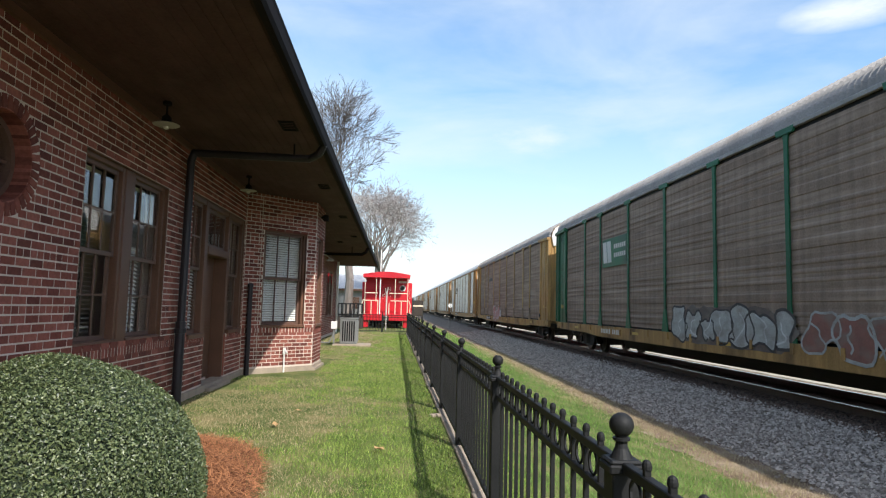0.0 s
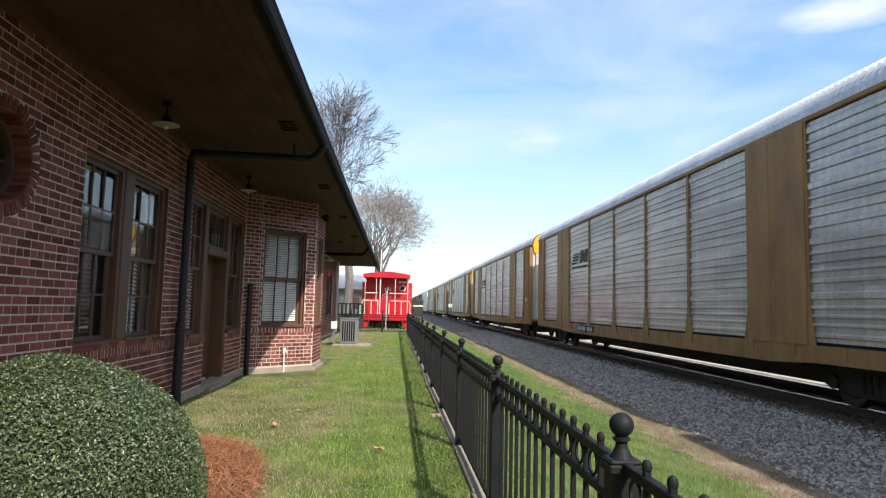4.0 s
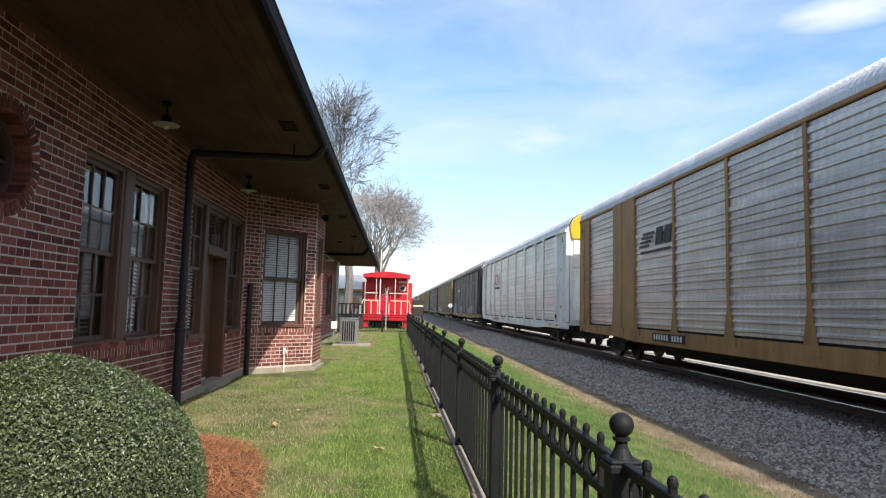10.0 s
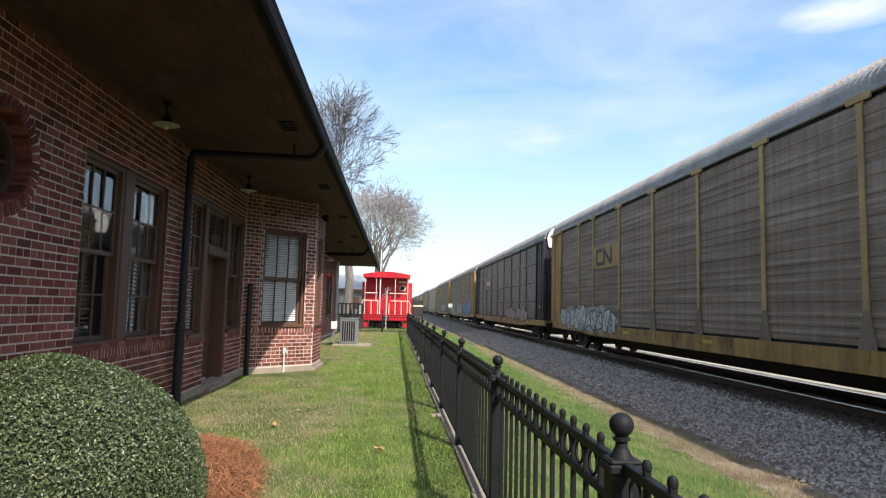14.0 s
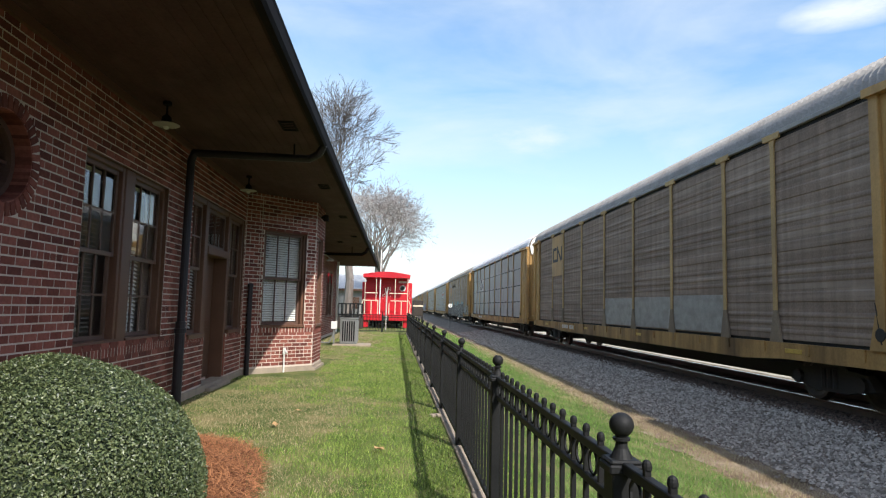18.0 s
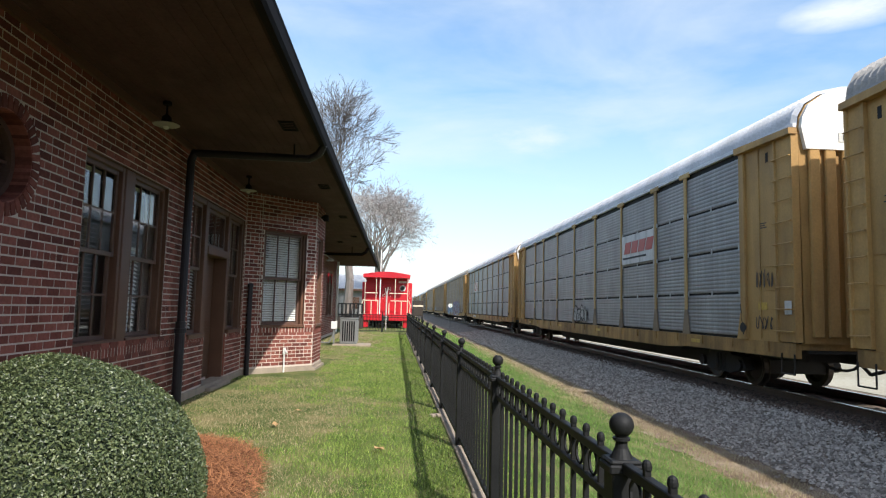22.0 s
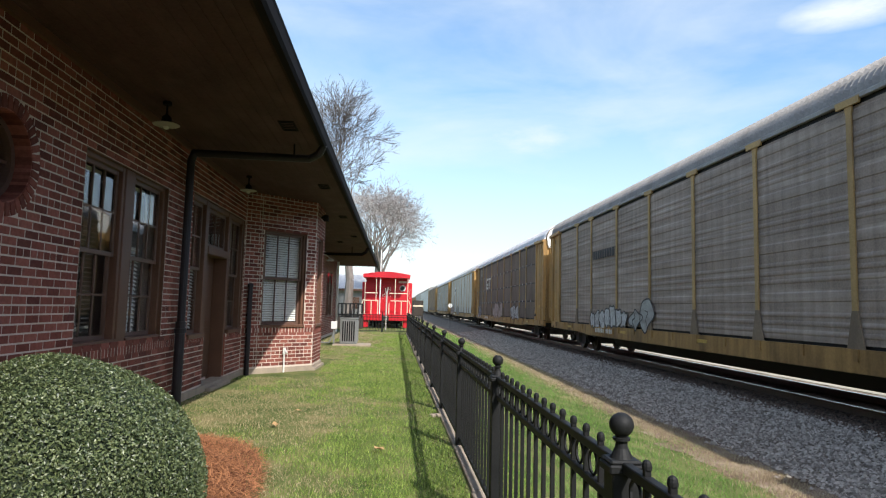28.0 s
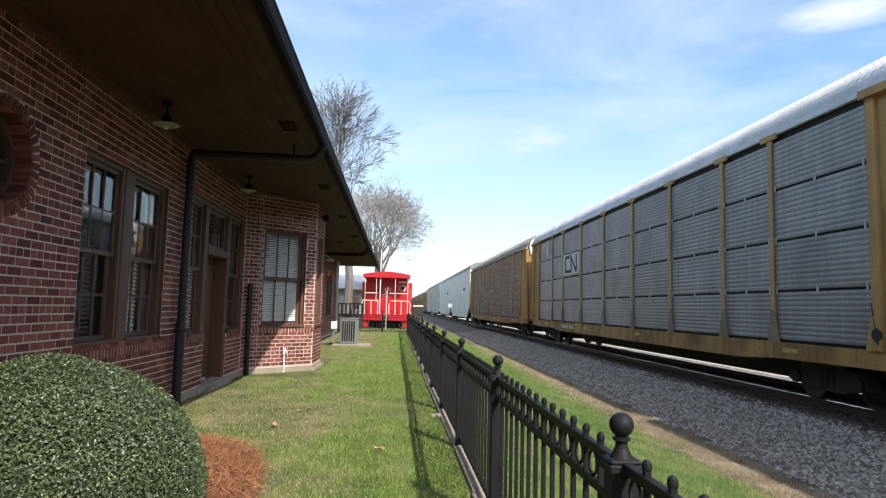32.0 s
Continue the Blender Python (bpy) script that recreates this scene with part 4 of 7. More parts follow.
# ---- air conditioner ----
AC_G = mat("condenser_grey", (0.19, 0.195, 0.19), 0.5, var=0.12, scale=3, fine=40, bump=0.05)
ac = thing("air_conditioner", "grey outdoor condenser unit with vertical louvres", "air conditioner", pose(-1.66, 24.05, 0.06))
part("cabinet", Shape().bev(-0.31, 0.31, -0.31, 0.31, 0, 0.9, 0.02), AC_G, ac)
part("top_grille", Shape().bev(-0.33, 0.33, -0.33, 0.33, 0.9, 0.94, 0.015), AC_G, ac)
for i in range(7):
    part("louvre", Shape().bev(-0.24 + i * 0.08 - 0.014, -0.24 + i * 0.08 + 0.014, -0.335, -0.31, 0.08, 0.84, 0.006), AC_G, ac)
    part("louvre", Shape().bev(0.31, 0.335, -0.24 + i * 0.08 - 0.014, -0.24 + i * 0.08 + 0.014, 0.08, 0.84, 0.006), AC_G, ac)
for i in range(6):
    part("slot", Shape().box(-0.2 + i * 0.08 - 0.022, -0.2 + i * 0.08 + 0.022, -0.316, -0.309, 0.1, 0.82), GUTTER, ac, "dark slot between louvres")
tagged(part("equipment_pad", Shape().bev(-2.2, -0.85, 23.4, 24.7, -0.08, 0.06, 0.015), CONCRETE), "concrete pad under the condenser", "slab")
bx = thing("disconnect_box", "pale electrical box with looping conduit", "electrical box", pose(-2.2, 23.95, 0.06))
part("box", Shape().bev(-0.11, 0.11, -0.06, 0.06, 0.52, 0.80, 0.015), WHITE, bx)
s = Shape()
pipe_run(s, [(0.0, -0.02, 0.52), (-0.04, -0.05, 0.25), (-0.16, -0.08, 0.03), (-0.3, 0, 0.02), (-0.8, 0.05, 0.1)], 0.025, 8)
part("conduit", s, AC_G, bx)
part("stake", Shape().box(-0.03, 0.03, 0.0, 0.03, 0, 0.55), AC_G, bx)

# ---- hedge ball, straw bed, lawn ----
LEAF = island_mat("boxwood_leaf", (0.024, 0.044, 0.015), (0.15, 0.182, 0.078), 0.4, 0.55)
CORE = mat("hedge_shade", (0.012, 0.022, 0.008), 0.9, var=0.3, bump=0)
STRAW = island_mat("pine_straw", (0.10, 0.03, 0.012), (0.56, 0.25, 0.11), 0.8)
STRAWBED = ground_mat("straw_bed", ((0.06, 0.02, 0.01), (0.15, 0.055, 0.025), (0.28, 0.115, 0.05)), 9, 70, 0.8)
BLADE = island_mat("grass_blade", (0.065, 0.15, 0.016), (0.33, 0.42, 0.10), 0.75, 0.25)
DRY = island_mat("dry_grass_blade", (0.17, 0.13, 0.06), (0.52, 0.44, 0.27), 0.8, 0.2)
BARK = mat("grey_bark", (0.19, 0.17, 0.15), 0.9, var=0.35, scale=3, fine=30, bump=0.5, stain=(0.14, 0.11, 0.09), stain_amt=0.7)
TWIG = mat("twig_bark", (0.40, 0.375, 0.36), 0.9, var=0.3, scale=2, fine=20, bump=0)


def quick(name, verts, faces, material):
    me = bpy.data.meshes.new(name)
    me.from_pydata(verts.tolist() if hasattr(verts, "tolist") else verts, [], faces.tolist() if hasattr(faces, "tolist") else faces)
    me.materials.append(material)
    return new(name, me)


BC, BA, BH = Vector((-2.0, 4.0, 0.22)), 0.90, 0.88
bush = thing("clipped_shrub", "round clipped boxwood shrub with small dark green leaves", "shrub")
g = np.random.default_rng(4)


def lump(d):
    """Slow bulges of the clipped surface along unit directions."""
    return 1 + 0.018 * np.sin(d[:, 0] * 7 + 1) * np.sin(d[:, 1] * 6 + 2) + 0.015 * np.sin(d[:, 2] * 9 + d[:, 0] * 5)


# dark ball with a stub of stem: shade between the leaves, put into the colour
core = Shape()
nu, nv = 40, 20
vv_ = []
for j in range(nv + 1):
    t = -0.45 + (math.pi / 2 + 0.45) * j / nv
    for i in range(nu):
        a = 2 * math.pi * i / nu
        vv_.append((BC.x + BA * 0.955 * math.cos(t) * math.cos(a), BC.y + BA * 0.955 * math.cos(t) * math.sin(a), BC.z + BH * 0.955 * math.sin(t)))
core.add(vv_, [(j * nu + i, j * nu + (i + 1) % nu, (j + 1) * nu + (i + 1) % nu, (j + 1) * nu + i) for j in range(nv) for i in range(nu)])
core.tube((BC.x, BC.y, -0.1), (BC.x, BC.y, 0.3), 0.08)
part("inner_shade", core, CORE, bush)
N_LEAF = 120000
d = g.normal(size=(N_LEAF * 2, 3))
d /= np.linalg.norm(d, axis=1)[:, None]
d = d[d[:, 2] > -0.4][:N_LEAF]
n_l = len(d)
rad = (lump(d) * g.uniform(0.95, 1.012, n_l))[:, None]
c_ = np.array(BC) + d * rad * np.array([BA, BA, BH])
up = d + g.normal(size=(n_l, 3)) * 0.75
up /= np.linalg.norm(up, axis=1)[:, None]
u_ = np.cross(up, g.normal(size=(n_l, 3)))
u_ /= np.linalg.norm(u_, axis=1)[:, None]
w_ = np.cross(up, u_)
ln_ = g.uniform(0.006, 0.0125, (n_l, 1))
vs = np.stack([c_ - u_ * ln_, c_ + w_ * ln_ * 0.5 + up * ln_ * .1, c_ + u_ * ln_, c_ - w_ * ln_ * 0.5 + up * ln_ * .1], 1).reshape(-1, 3)
fs = np.arange(n_l * 4).reshape(-1, 4)
ob = quick("leaves", vs, fs, LEAF)
ob.parent = bush
tagged(ob, kind="stuff")

# straw bed
s = Shape()
edge = []
for i in range(40):
    t = 2 * math.pi * i / 40
    r_ = 1 + 0.05 * math.sin(5 * t) + 0.04 * math.sin(9 * t + 1)
    edge.append((-2.02 + 1.02 * r_ * math.cos(t) * (1 if math.cos(t) > 0 else 1.0), 4.6 + 2.5 * r_ * math.sin(t)))
s.add([(-2.0, 4.6, 0.07)] + [(-2.0 + (x + 2.0) * .6, 4.6 + (y - 4.6) * .6, 0.06) for x, y in edge] + [(x, y, -0.02) for x, y in edge],
      [(0, 1 + i, 1 + (i + 1) % 40) for i in range(40)] + [(1 + i, 41 + i, 41 + (i + 1) % 40, 1 + (i + 1) % 40) for i in range(40)])
tagged(part("straw_bed", s, STRAWBED), "rust-brown pine straw mulch round the shrub", "mulch", kind="structure")
n_s = 17000
t = g.uniform(0, 2 * math.pi, n_s)
r_ = np.sqrt(g.uniform(0.0, 1.06, n_s))
px, py = -2.02 + 1.02 * r_ * np.cos(t), 4.6 + 2.5 * r_ * np.sin(t)
hz = 0.015 + 0.085 * np.clip(1 - r_ ** 2, 0, 1) + g.uniform(0, 0.035, n_s)
an = g.uniform(0, math.pi, n_s)
L_ = g.uniform(0.05, 0.13, n_s)
dx, dy = np.cos(an) * L_, np.sin(an) * L_
wx, wy = -np.sin(an) * 0.0026, np.cos(an) * 0.0026
dz = g.uniform(-0.02, 0.03, n_s)
vs = np.stack([np.stack([px - dx - wx, py - dy - wy, hz - dz], 1), np.stack([px - dx + wx, py - dy + wy, hz - dz], 1), np.stack([px + dx + wx, py + dy + wy, hz + dz], 1), np.stack([px + dx - wx, py + dy - wy, hz + dz], 1)], 1).reshape(-1, 3)
tagged(quick("pine_straw", vs, np.arange(n_s * 4).reshape(-1, 4), STRAW), "loose rust-brown pine needles", "pine straw", kind="stuff")


def dry_patch(x, y):
    """How dry the turf is: slow patches, drier by the wall and far off."""
    a = 0.7 * np.sin(x * 1.7 + 2 * np.sin(y * 0.6)) * np.sin(y * 0.9 + 1.3 * np.sin(x * 1.1 + 1)) + 0.5 * np.sin(x * 4.1 + y * 2.3) * np.sin(y * 3.1 - x * 2) + 0.35 * np.sin(x * 9.1 + 2 * np.sin(y * 5)) * np.sin(y * 7.3 + x * 3)
    for cx, cy_, r, k in ((-1.8, 8.4, 1.0, 1.0), (-0.5, 9.2, 0.9, 0.9), (-0.95, 7.5, 0.45, 0.6), (-1.0, 5.6, 0.4, 0.6), (-0.2, 6.4, 0.8, -0.7), (0.1, 12.5, 1.6, -0.6), (-0.9, 14.5, 1.5, -0.5)):
        a = a + k * np.exp(-((x - cx) ** 2 + ((y - cy_) * 0.8) ** 2) / (r * r))
    return a + np.clip((-0.9 - x) * 0.55, -0.75, 0.5) + np.clip((y - 14) * 0.03, 0, 0.5)


def blades(name, n, xs, ys, power, size, seed, label, keep=None, material=None):
    gg = np.random.default_rng(seed)
    x = gg.uniform(*xs, n)
    y = ys[0] + (ys[1] - ys[0]) * gg.uniform(0, 1, n) ** power
    if keep is not None:
        ok = keep(x, y)
        x, y = x[ok], y[ok]
    m = len(x)
    z = np.interp(x, [p for p, _ in GROUND_X], [q for _, q in GROUND_X])
    a = gg.uniform(0, 2 * math.pi, m)
    k = 1 + np.clip(y - 6, 0, 40) * 0.035
    h = gg.uniform(0.4, 1.0, m) * size * np.sqrt(k)
    w = 0.0028 * k
    lean = gg.normal(0, 0.55, (m, 2)) * h[:, None]
    v = np.stack([np.stack([x - np.cos(a) * w, y - np.sin(a) * w, z - 0.005], 1), np.stack([x + np.cos(a) * w, y + np.sin(a) * w, z - 0.005], 1),
                  np.stack([x + lean[:, 0], y + lean[:, 1], z + h], 1)], 1).reshape(-1, 3)
    return tagged(quick(name, v, np.arange(m * 3).reshape(-1, 3), material or BLADE), label, "grass", kind="stuff")


def lawn_keep(x, y):
    on_bed = ((x + 2.02) / 1.05) ** 2 + ((y - 4.6) / 2.55) ** 2 < 1
    wall = (x < WX + 0.06) | ((y > 10.8) & (y < 12.25) & (x < WX + 0.43))
    bay_ = (y > 13.1) & (y < 17.6) & (x < -1.62)
    pad = (y > 23.3) & (y < 24.8) & (x < -0.8)
    return ~(on_bed | wall | bay_ | pad) & ~((x > 0.62) & (x < 0.79))


rk = np.random.default_rng(12)
blades("lawn_grass", 190000, (-3.0, 1.2), (4.0, 36), 2.0, 0.052, 8, "short mown green lawn blades", lambda x, y: lawn_keep(x, y) & (dry_patch(x, y) < rk.normal(0.1, 0.45, len(x))))
blades("dry_grass", 150000, (-3.0, 1.2), (4.0, 36), 2.0, 0.034, 18, "straw-coloured dry lawn blades", lambda x, y: lawn_keep(x, y) & (dry_patch(x, y) > rk.normal(0.2, 0.5, len(x))), DRY)
blades("dry_verge", 90000, (0.8, 4.75), (3.5, 60), 2.4, 0.05, 19, "dry straw-coloured verge grass", lambda x, y: (x - 2.6) * 0.6 + dry_patch(x * 1.5, y) > rk.normal(0.95, 0.6, len(x)), DRY)
VERGE = island_mat("verge_blade", (0.06, 0.17, 0.02), (0.22, 0.36, 0.08), 0.75, 0.25)
blades("weed_tuft", 9000, (3.0, 4.6), (4.5, 45), 2.0, 0.10, 29, "ragged weeds along the edge of the ballast", lambda x, y: np.sin(y * 2.3 + 3 * np.sin(x * 2)) * np.sin(y * 0.7 + x) > rk.normal(0.55, 0.25, len(x)), VERGE)
blades("dead_grass", 70000, (3.6, 5.0), (5.0, 34), 1.8, 0.075, 39, "matted dead grass along the ballast", lambda x, y: x > rk.normal(4.25, 0.3, len(x)), DRY)
blades("verge_grass", 80000, (0.8, 4.4), (3.5, 60), 2.4, 0.06, 9, "grass verge sloping to the track", lambda x, y: (x < rk.normal(4.0, 0.4, len(x))) & (dry_patch(x * 1.5, y) < rk.normal(0.7, 0.6, len(x))), VERGE)
# a fallen leaf and a chip of stone
s = Shape()
s.add([(0, -0.06, 0.012), (0.035, -0.02, 0.03), (0.03, 0.03, 0.02), (0, 0.07, 0.035), (-0.035, 0.03, 0.02), (-0.03, -0.02, 0.03), (0, 0, 0.012)], [(0, 1, 6), (1, 2, 6), (2, 3, 6), (3, 4, 6), (4, 5, 6), (5, 0, 6)])
lf = tagged(part("fallen_leaf", s, mat("tan_leaf", (0.42, 0.26, 0.12), 0.7, var=0.2, scale=30, bump=0.05), at=pose(-0.11, 6.55, 0.03, 0, 0, 60)), "curled brown leaf lying on the lawn", "leaf")
for x_, y_, q_ in ((-1.36, 7.84, 20), (-1.25, 8.9, 140)):
    copy_thing(lf, pose(x_, y_, 0.02, 8, -6, q_))
s = Shape().bev(-0.07, 0.07, -0.05, 0.05, -0.01, 0.035, 0.012)
tagged(part("stone_chip", s, CONCRETE, at=pose(0.58, 8.75, 0, 0, 0, 20)), "pale stone chip by the fence kerb", "stone")


# ---- trees ----
def bare_tree(name, base, height, trunk_r, seed, label, spread=0.9, levels=6, lean=0.0, bark=None, twig=None, stem=0.3):
    r = random.Random(seed)
    tr = thing(name, label, "tree", pose(*base))
    trunk, limbs, twigs = Shape(), Shape(), Shape()

    def grow(p, d, ln, rad, lev):
        seg = 3 if lev < 3 else 2
        for k in range(seg):
            q = p + d * ln / seg
            r2 = max(0.011, rad * (0.88 if lev < 5 else 0.85))
            (trunk if lev == 0 else limbs if lev < 4 else twigs).tube(p, q, rad, r2, n=8 if lev == 0 else 5 if lev < 4 else 3, caps=False)
            p, rad = q, r2
            wob = 0.11 if lev < 3 else 0.24
            d = (d + Vector((r.gauss(0, wob), r.gauss(0, wob), r.gauss(0.02, wob * 0.7)))).normalized()
        if lev >= levels:
            return
        kids = 5 if lev == 0 else r.choice((3, 4)) if lev < 3 else 3
        for k in range(kids):
            a = r.random() * 6.28
            o = d.orthogonal().normalized()
            o = Matrix.Rotation(a + k * 6.28 / kids, 3, d) @ o
            tilt = r.uniform(0.3, 0.95) * spread
            nd = (d * math.cos(tilt) + o * math.sin(tilt)).normalized()
            nd = (nd + Vector((0, 0, 0.10 if lev < 3 else 0.0))).normalized()
            grow(p - d * ln * r.uniform(0, 0.3) * (lev > 0), nd, ln * r.uniform(0.62, 0.84), rad * r.uniform(0.55, 0.75), lev + 1)

    grow(Vector((0, 0, -0.2)), Vector((lean + r.gauss(0, .03), r.gauss(0, .03), 1)).normalized(), height * stem, trunk_r, 0)
    part("trunk", trunk, bark or BARK, tr)
    tagged(part("limb", limbs, bark or BARK, tr), kind="stuff")
    tagged(part("twig", twigs, twig or TWIG, tr), kind="stuff")


DARKBARK = mat("dark_bark", (0.13, 0.115, 0.105), 0.9, var=0.35, scale=3, fine=30, bump=0.5)
bare_tree("bare_tree", (-12.6, 54, 0), 16.6, 0.36, 21, "tall dark leafless pecan tree behind the depot", 0.65, 7, 0.0, DARKBARK, DARKBARK)
bare_tree("bare_tree", (-3.8, 52, 0), 18.5, 0.42, 33, "grey-trunked leafless tree beside the caboose", 0.6, 7, 0.06, BARK, DARKBARK)
bare_tree("bare_tree", (-1.4, 63, 0), 23.5, 0.36, 5, "leafless pale-twigged tree beyond the caboose", 0.85, 7, 0.08, stem=0.2)
bare_tree("bare_tree", (-2.4, 72, 0), 25.0, 0.36, 14, "leafless pale tree behind the caboose", 0.8, 7, 0.07, stem=0.2)


# ---- train ----
HALF, CAR_L, PITCH, SPEED = 1.57, 27.55, 28.75, 20.5
MID = 0.46            # middle of a car's body along its own y
EAVE, CROWN, DECK = 5.0, 5.83, 0.86


def car_mat(name, col, rough, metal, stain, amt, var=0.2):
    return mat(name, col, rough, metal, var=var, scale=1.6, fine=25, bump=0.12, stain=stain, stain_amt=amt, stain_scale=(0.8, 0.45, 0.22), per=0.07, dist=0.006, spec=0.25)


def streaked(m, lo=0.72, hi=1.18, pitch=2.6):
    """Rain has drawn narrow upright streaks through the dirt."""
    n, l = m.node_tree.nodes, m.node_tree.links
    base = n["Principled BSDF"].inputs["Base Color"]
    src = base.links[0].from_socket
    tc, mp, ns, mr, vm = n.new("ShaderNodeTexCoord"), n.new("ShaderNodeMapping"), n.new("ShaderNodeTexNoise"), n.new("ShaderNodeMapRange"), n.new("ShaderNodeVectorMath")
    mp.inputs["Scale"].default_value = (1.0, pitch, 0.12)
    ns.inputs["Scale"].default_value, ns.inputs["Detail"].default_value = 1.6, 5.0
    mr.inputs["From Min"].default_value, mr.inputs["From Max"].default_value = 0.3, 0.7
    mr.inputs["To Min"].default_value, mr.inputs["To Max"].default_value = lo, hi
    vm.operation = "SCALE"
    l.new(tc.outputs["Object"], mp.inputs["Vector"]), l.new(mp.outputs[0], ns.inputs["Vector"]), l.new(ns.outputs["Fac"], mr.inputs["Value"])
    l.new(src, vm.inputs[0]), l.new(mr.outputs[0], vm.inputs["Scale"]), l.new(vm.outputs[0], base)
    return m


def band_mat(name, col, rough, metal, light, amt):
    """Perforated sheet under soot: paler bands run along the ribs."""
    m = mat(name, col, rough, metal, var=0.25, scale=1.3, fine=25, bump=0.12, stain=light, stain_amt=amt, stain_scale=(0.6, 0.10, 2.2), per=0.08, dist=0.006, spec=0.15)
    return streaked(m)


P_GALV = streaked(mat("galvanised_panel", (0.62, 0.55, 0.50), 0.36, 0.4, var=0.25, scale=1.3, fine=25, bump=0.12, stain=(0.37, 0.31, 0.30), stain_amt=0.7, stain_scale=(0.6, 0.12, 1.6), per=0.08, dist=0.006, spec=0.25), 0.82, 1.12, 4.0)
P_GREY = band_mat("weathered_grey_panel", (0.31, 0.24, 0.192), 0.65, 0.0, (0.49, 0.40, 0.333), 0.7)
P_DUSTY = band_mat("dusty_grey_panel", (0.242, 0.174, 0.13), 0.75, 0.0, (0.41, 0.315, 0.245), 0.7)
P_BLUEGREY = streaked(car_mat("blue_grey_panel", (0.31, 0.30, 0.295), 0.45, 0.3, (0.21, 0.20, 0.195), 0.7), 0.82, 1.08, 3.5)
P_LIGHT = streaked(car_mat("light_grey_panel", (0.40, 0.38, 0.365), 0.42, 0.35, (0.29, 0.275, 0.265), 0.65), 0.8, 1.1, 3.5)
P_DARK = car_mat("sooty_panel", (0.245, 0.195, 0.16), 0.7, 0.0, (0.11, 0.085, 0.068), 0.7)
P_BROWN = car_mat("sooty_brown_panel", (0.17, 0.122, 0.095), 0.75, 0.0, (0.075, 0.055, 0.042), 0.7)
P_WHITE = car_mat("clean_white_panel", (0.74, 0.69, 0.635), 0.36, 0.3, (0.46, 0.44, 0.42), 0.6)
C_YEL = streaked(car_mat("rack_yellow", (0.45, 0.265, 0.095), 0.55, 0.0, (0.19, 0.11, 0.052), 0.6, 0.15), 0.84, 1.1, 2.4)
C_GOLD = streaked(car_mat("rack_gold_brown", (0.36, 0.19, 0.07), 0.55, 0.0, (0.18, 0.09, 0.042), 0.6, 0.15), 0.84, 1.1, 2.4)
C_POST = car_mat("faded_post_yellow", (0.46, 0.30, 0.125), 0.65, 0.0, (0.25, 0.165, 0.09), 0.8)
GRIME = car_mat("road_grime", (0.25, 0.185, 0.125), 0.85, 0.0, (0.15, 0.11, 0.08), 0.8)
C_GREEN = car_mat("rack_green", (0.02, 0.12, 0.055), 0.5, 0.0, (0.03, 0.05, 0.035), 0.6)
C_BLACK = car_mat("rack_black", (0.02, 0.02, 0.024), 0.5, 0.0, (0.06, 0.05, 0.045), 0.5)
C_CREAM = streaked(car_mat("door_cream", (0.64, 0.59, 0.49), 0.5, 0.0, (0.40, 0.36, 0.29), 0.5), 0.82, 1.1, 3.0)
C_WHITE = car_mat("rack_white", (0.86, 0.83, 0.78), 0.45, 0.0, (0.5, 0.47, 0.42), 0.4)
C_TOPYEL = car_mat("bright_yellow", (0.75, 0.42, 0.02), 0.45, 0.0, (0.45, 0.3, 0.1), 0.3)
SILL_Y = streaked(car_mat("dirty_yellow_sill", (0.40, 0.23, 0.08), 0.6, 0.0, (0.10, 0.06, 0.034), 0.8), 0.7, 1.15, 3.0)
ROOF_G = car_mat("galvanised_roof", (0.60, 0.60, 0.61), 0.5, 0.15, (0.4, 0.4, 0.4), 0.5)
ROOF_D = car_mat("dull_roof", (0.33, 0.31, 0.29), 0.7, 0.1, (0.2, 0.18, 0.165), 0.6)
UNDER = mat("under_gear", (0.025, 0.021, 0.018), 0.8, var=0.4, scale=4, fine=40, bump=0.3)
WHEEL = mat("wheel_steel", (0.06, 0.045, 0.035), 0.5, 0.5, var=0.3, scale=4, fine=40, bump=0.2)
# near-black that paints the shade inside gaps and keyholes
DARKGAP = mat("slot_shade", (0.008, 0.008, 0.009), 0.8, var=0.2, bump=0)
INK_W = mat("stencil_white", (0.6, 0.58, 0.53), 0.6, var=0.15, scale=8, bump=0)
INK_K = mat("stencil_black", (0.015, 0.015, 0.017), 0.6, var=0.3, scale=8, bump=0)
INK_R = mat("stencil_red", (0.42, 0.07, 0.06), 0.5, var=0.15, scale=8, bump=0)
MAROON = mat("maroon_board", (0.22, 0.035, 0.03), 0.55, var=0.2, scale=4, bump=0)
TAG = {k: mat("spray_" + k, c, 0.6, var=0.3, scale=5, bump=0, stain=(0.2, 0.17, 0.145), stain_amt=0.25 if k == "black" else 0.7, stain_scale=(1.0, 0.7, 1.6)) for k, c in {
    "white": (0.55, 0.55, 0.54), "black": (0.03, 0.027, 0.03), "red": (0.42, 0.10, 0.085), "teal": (0.13, 0.32, 0.34), "blue": (0.14, 0.21, 0.36),
    "sky": (0.30, 0.47, 0.60), "pink": (0.40, 0.29, 0.26), "purple": (0.16, 0.09, 0.22), "pale": (0.37, 0.37, 0.35), "lilac": (0.36, 0.36, 0.54), "brown": (0.11, 0.08, 0.07), "seafoam": (0.36, 0.43, 0.43), "maroon": (0.13, 0.035, 0.075), "buff": (0.31, 0.285, 0.25), "haze": (0.22, 0.215, 0.21), "rust": (0.22, 0.09, 0.07)}.items()}

mesh_cache = {}


def shared(key, material, make, smooth=False):
    k = (key, material.name)
    if k not in mesh_cache:
        mesh_cache[k] = make().mesh(key[0] if isinstance(key, tuple) else key, material, smooth)
    return mesh_cache[k]


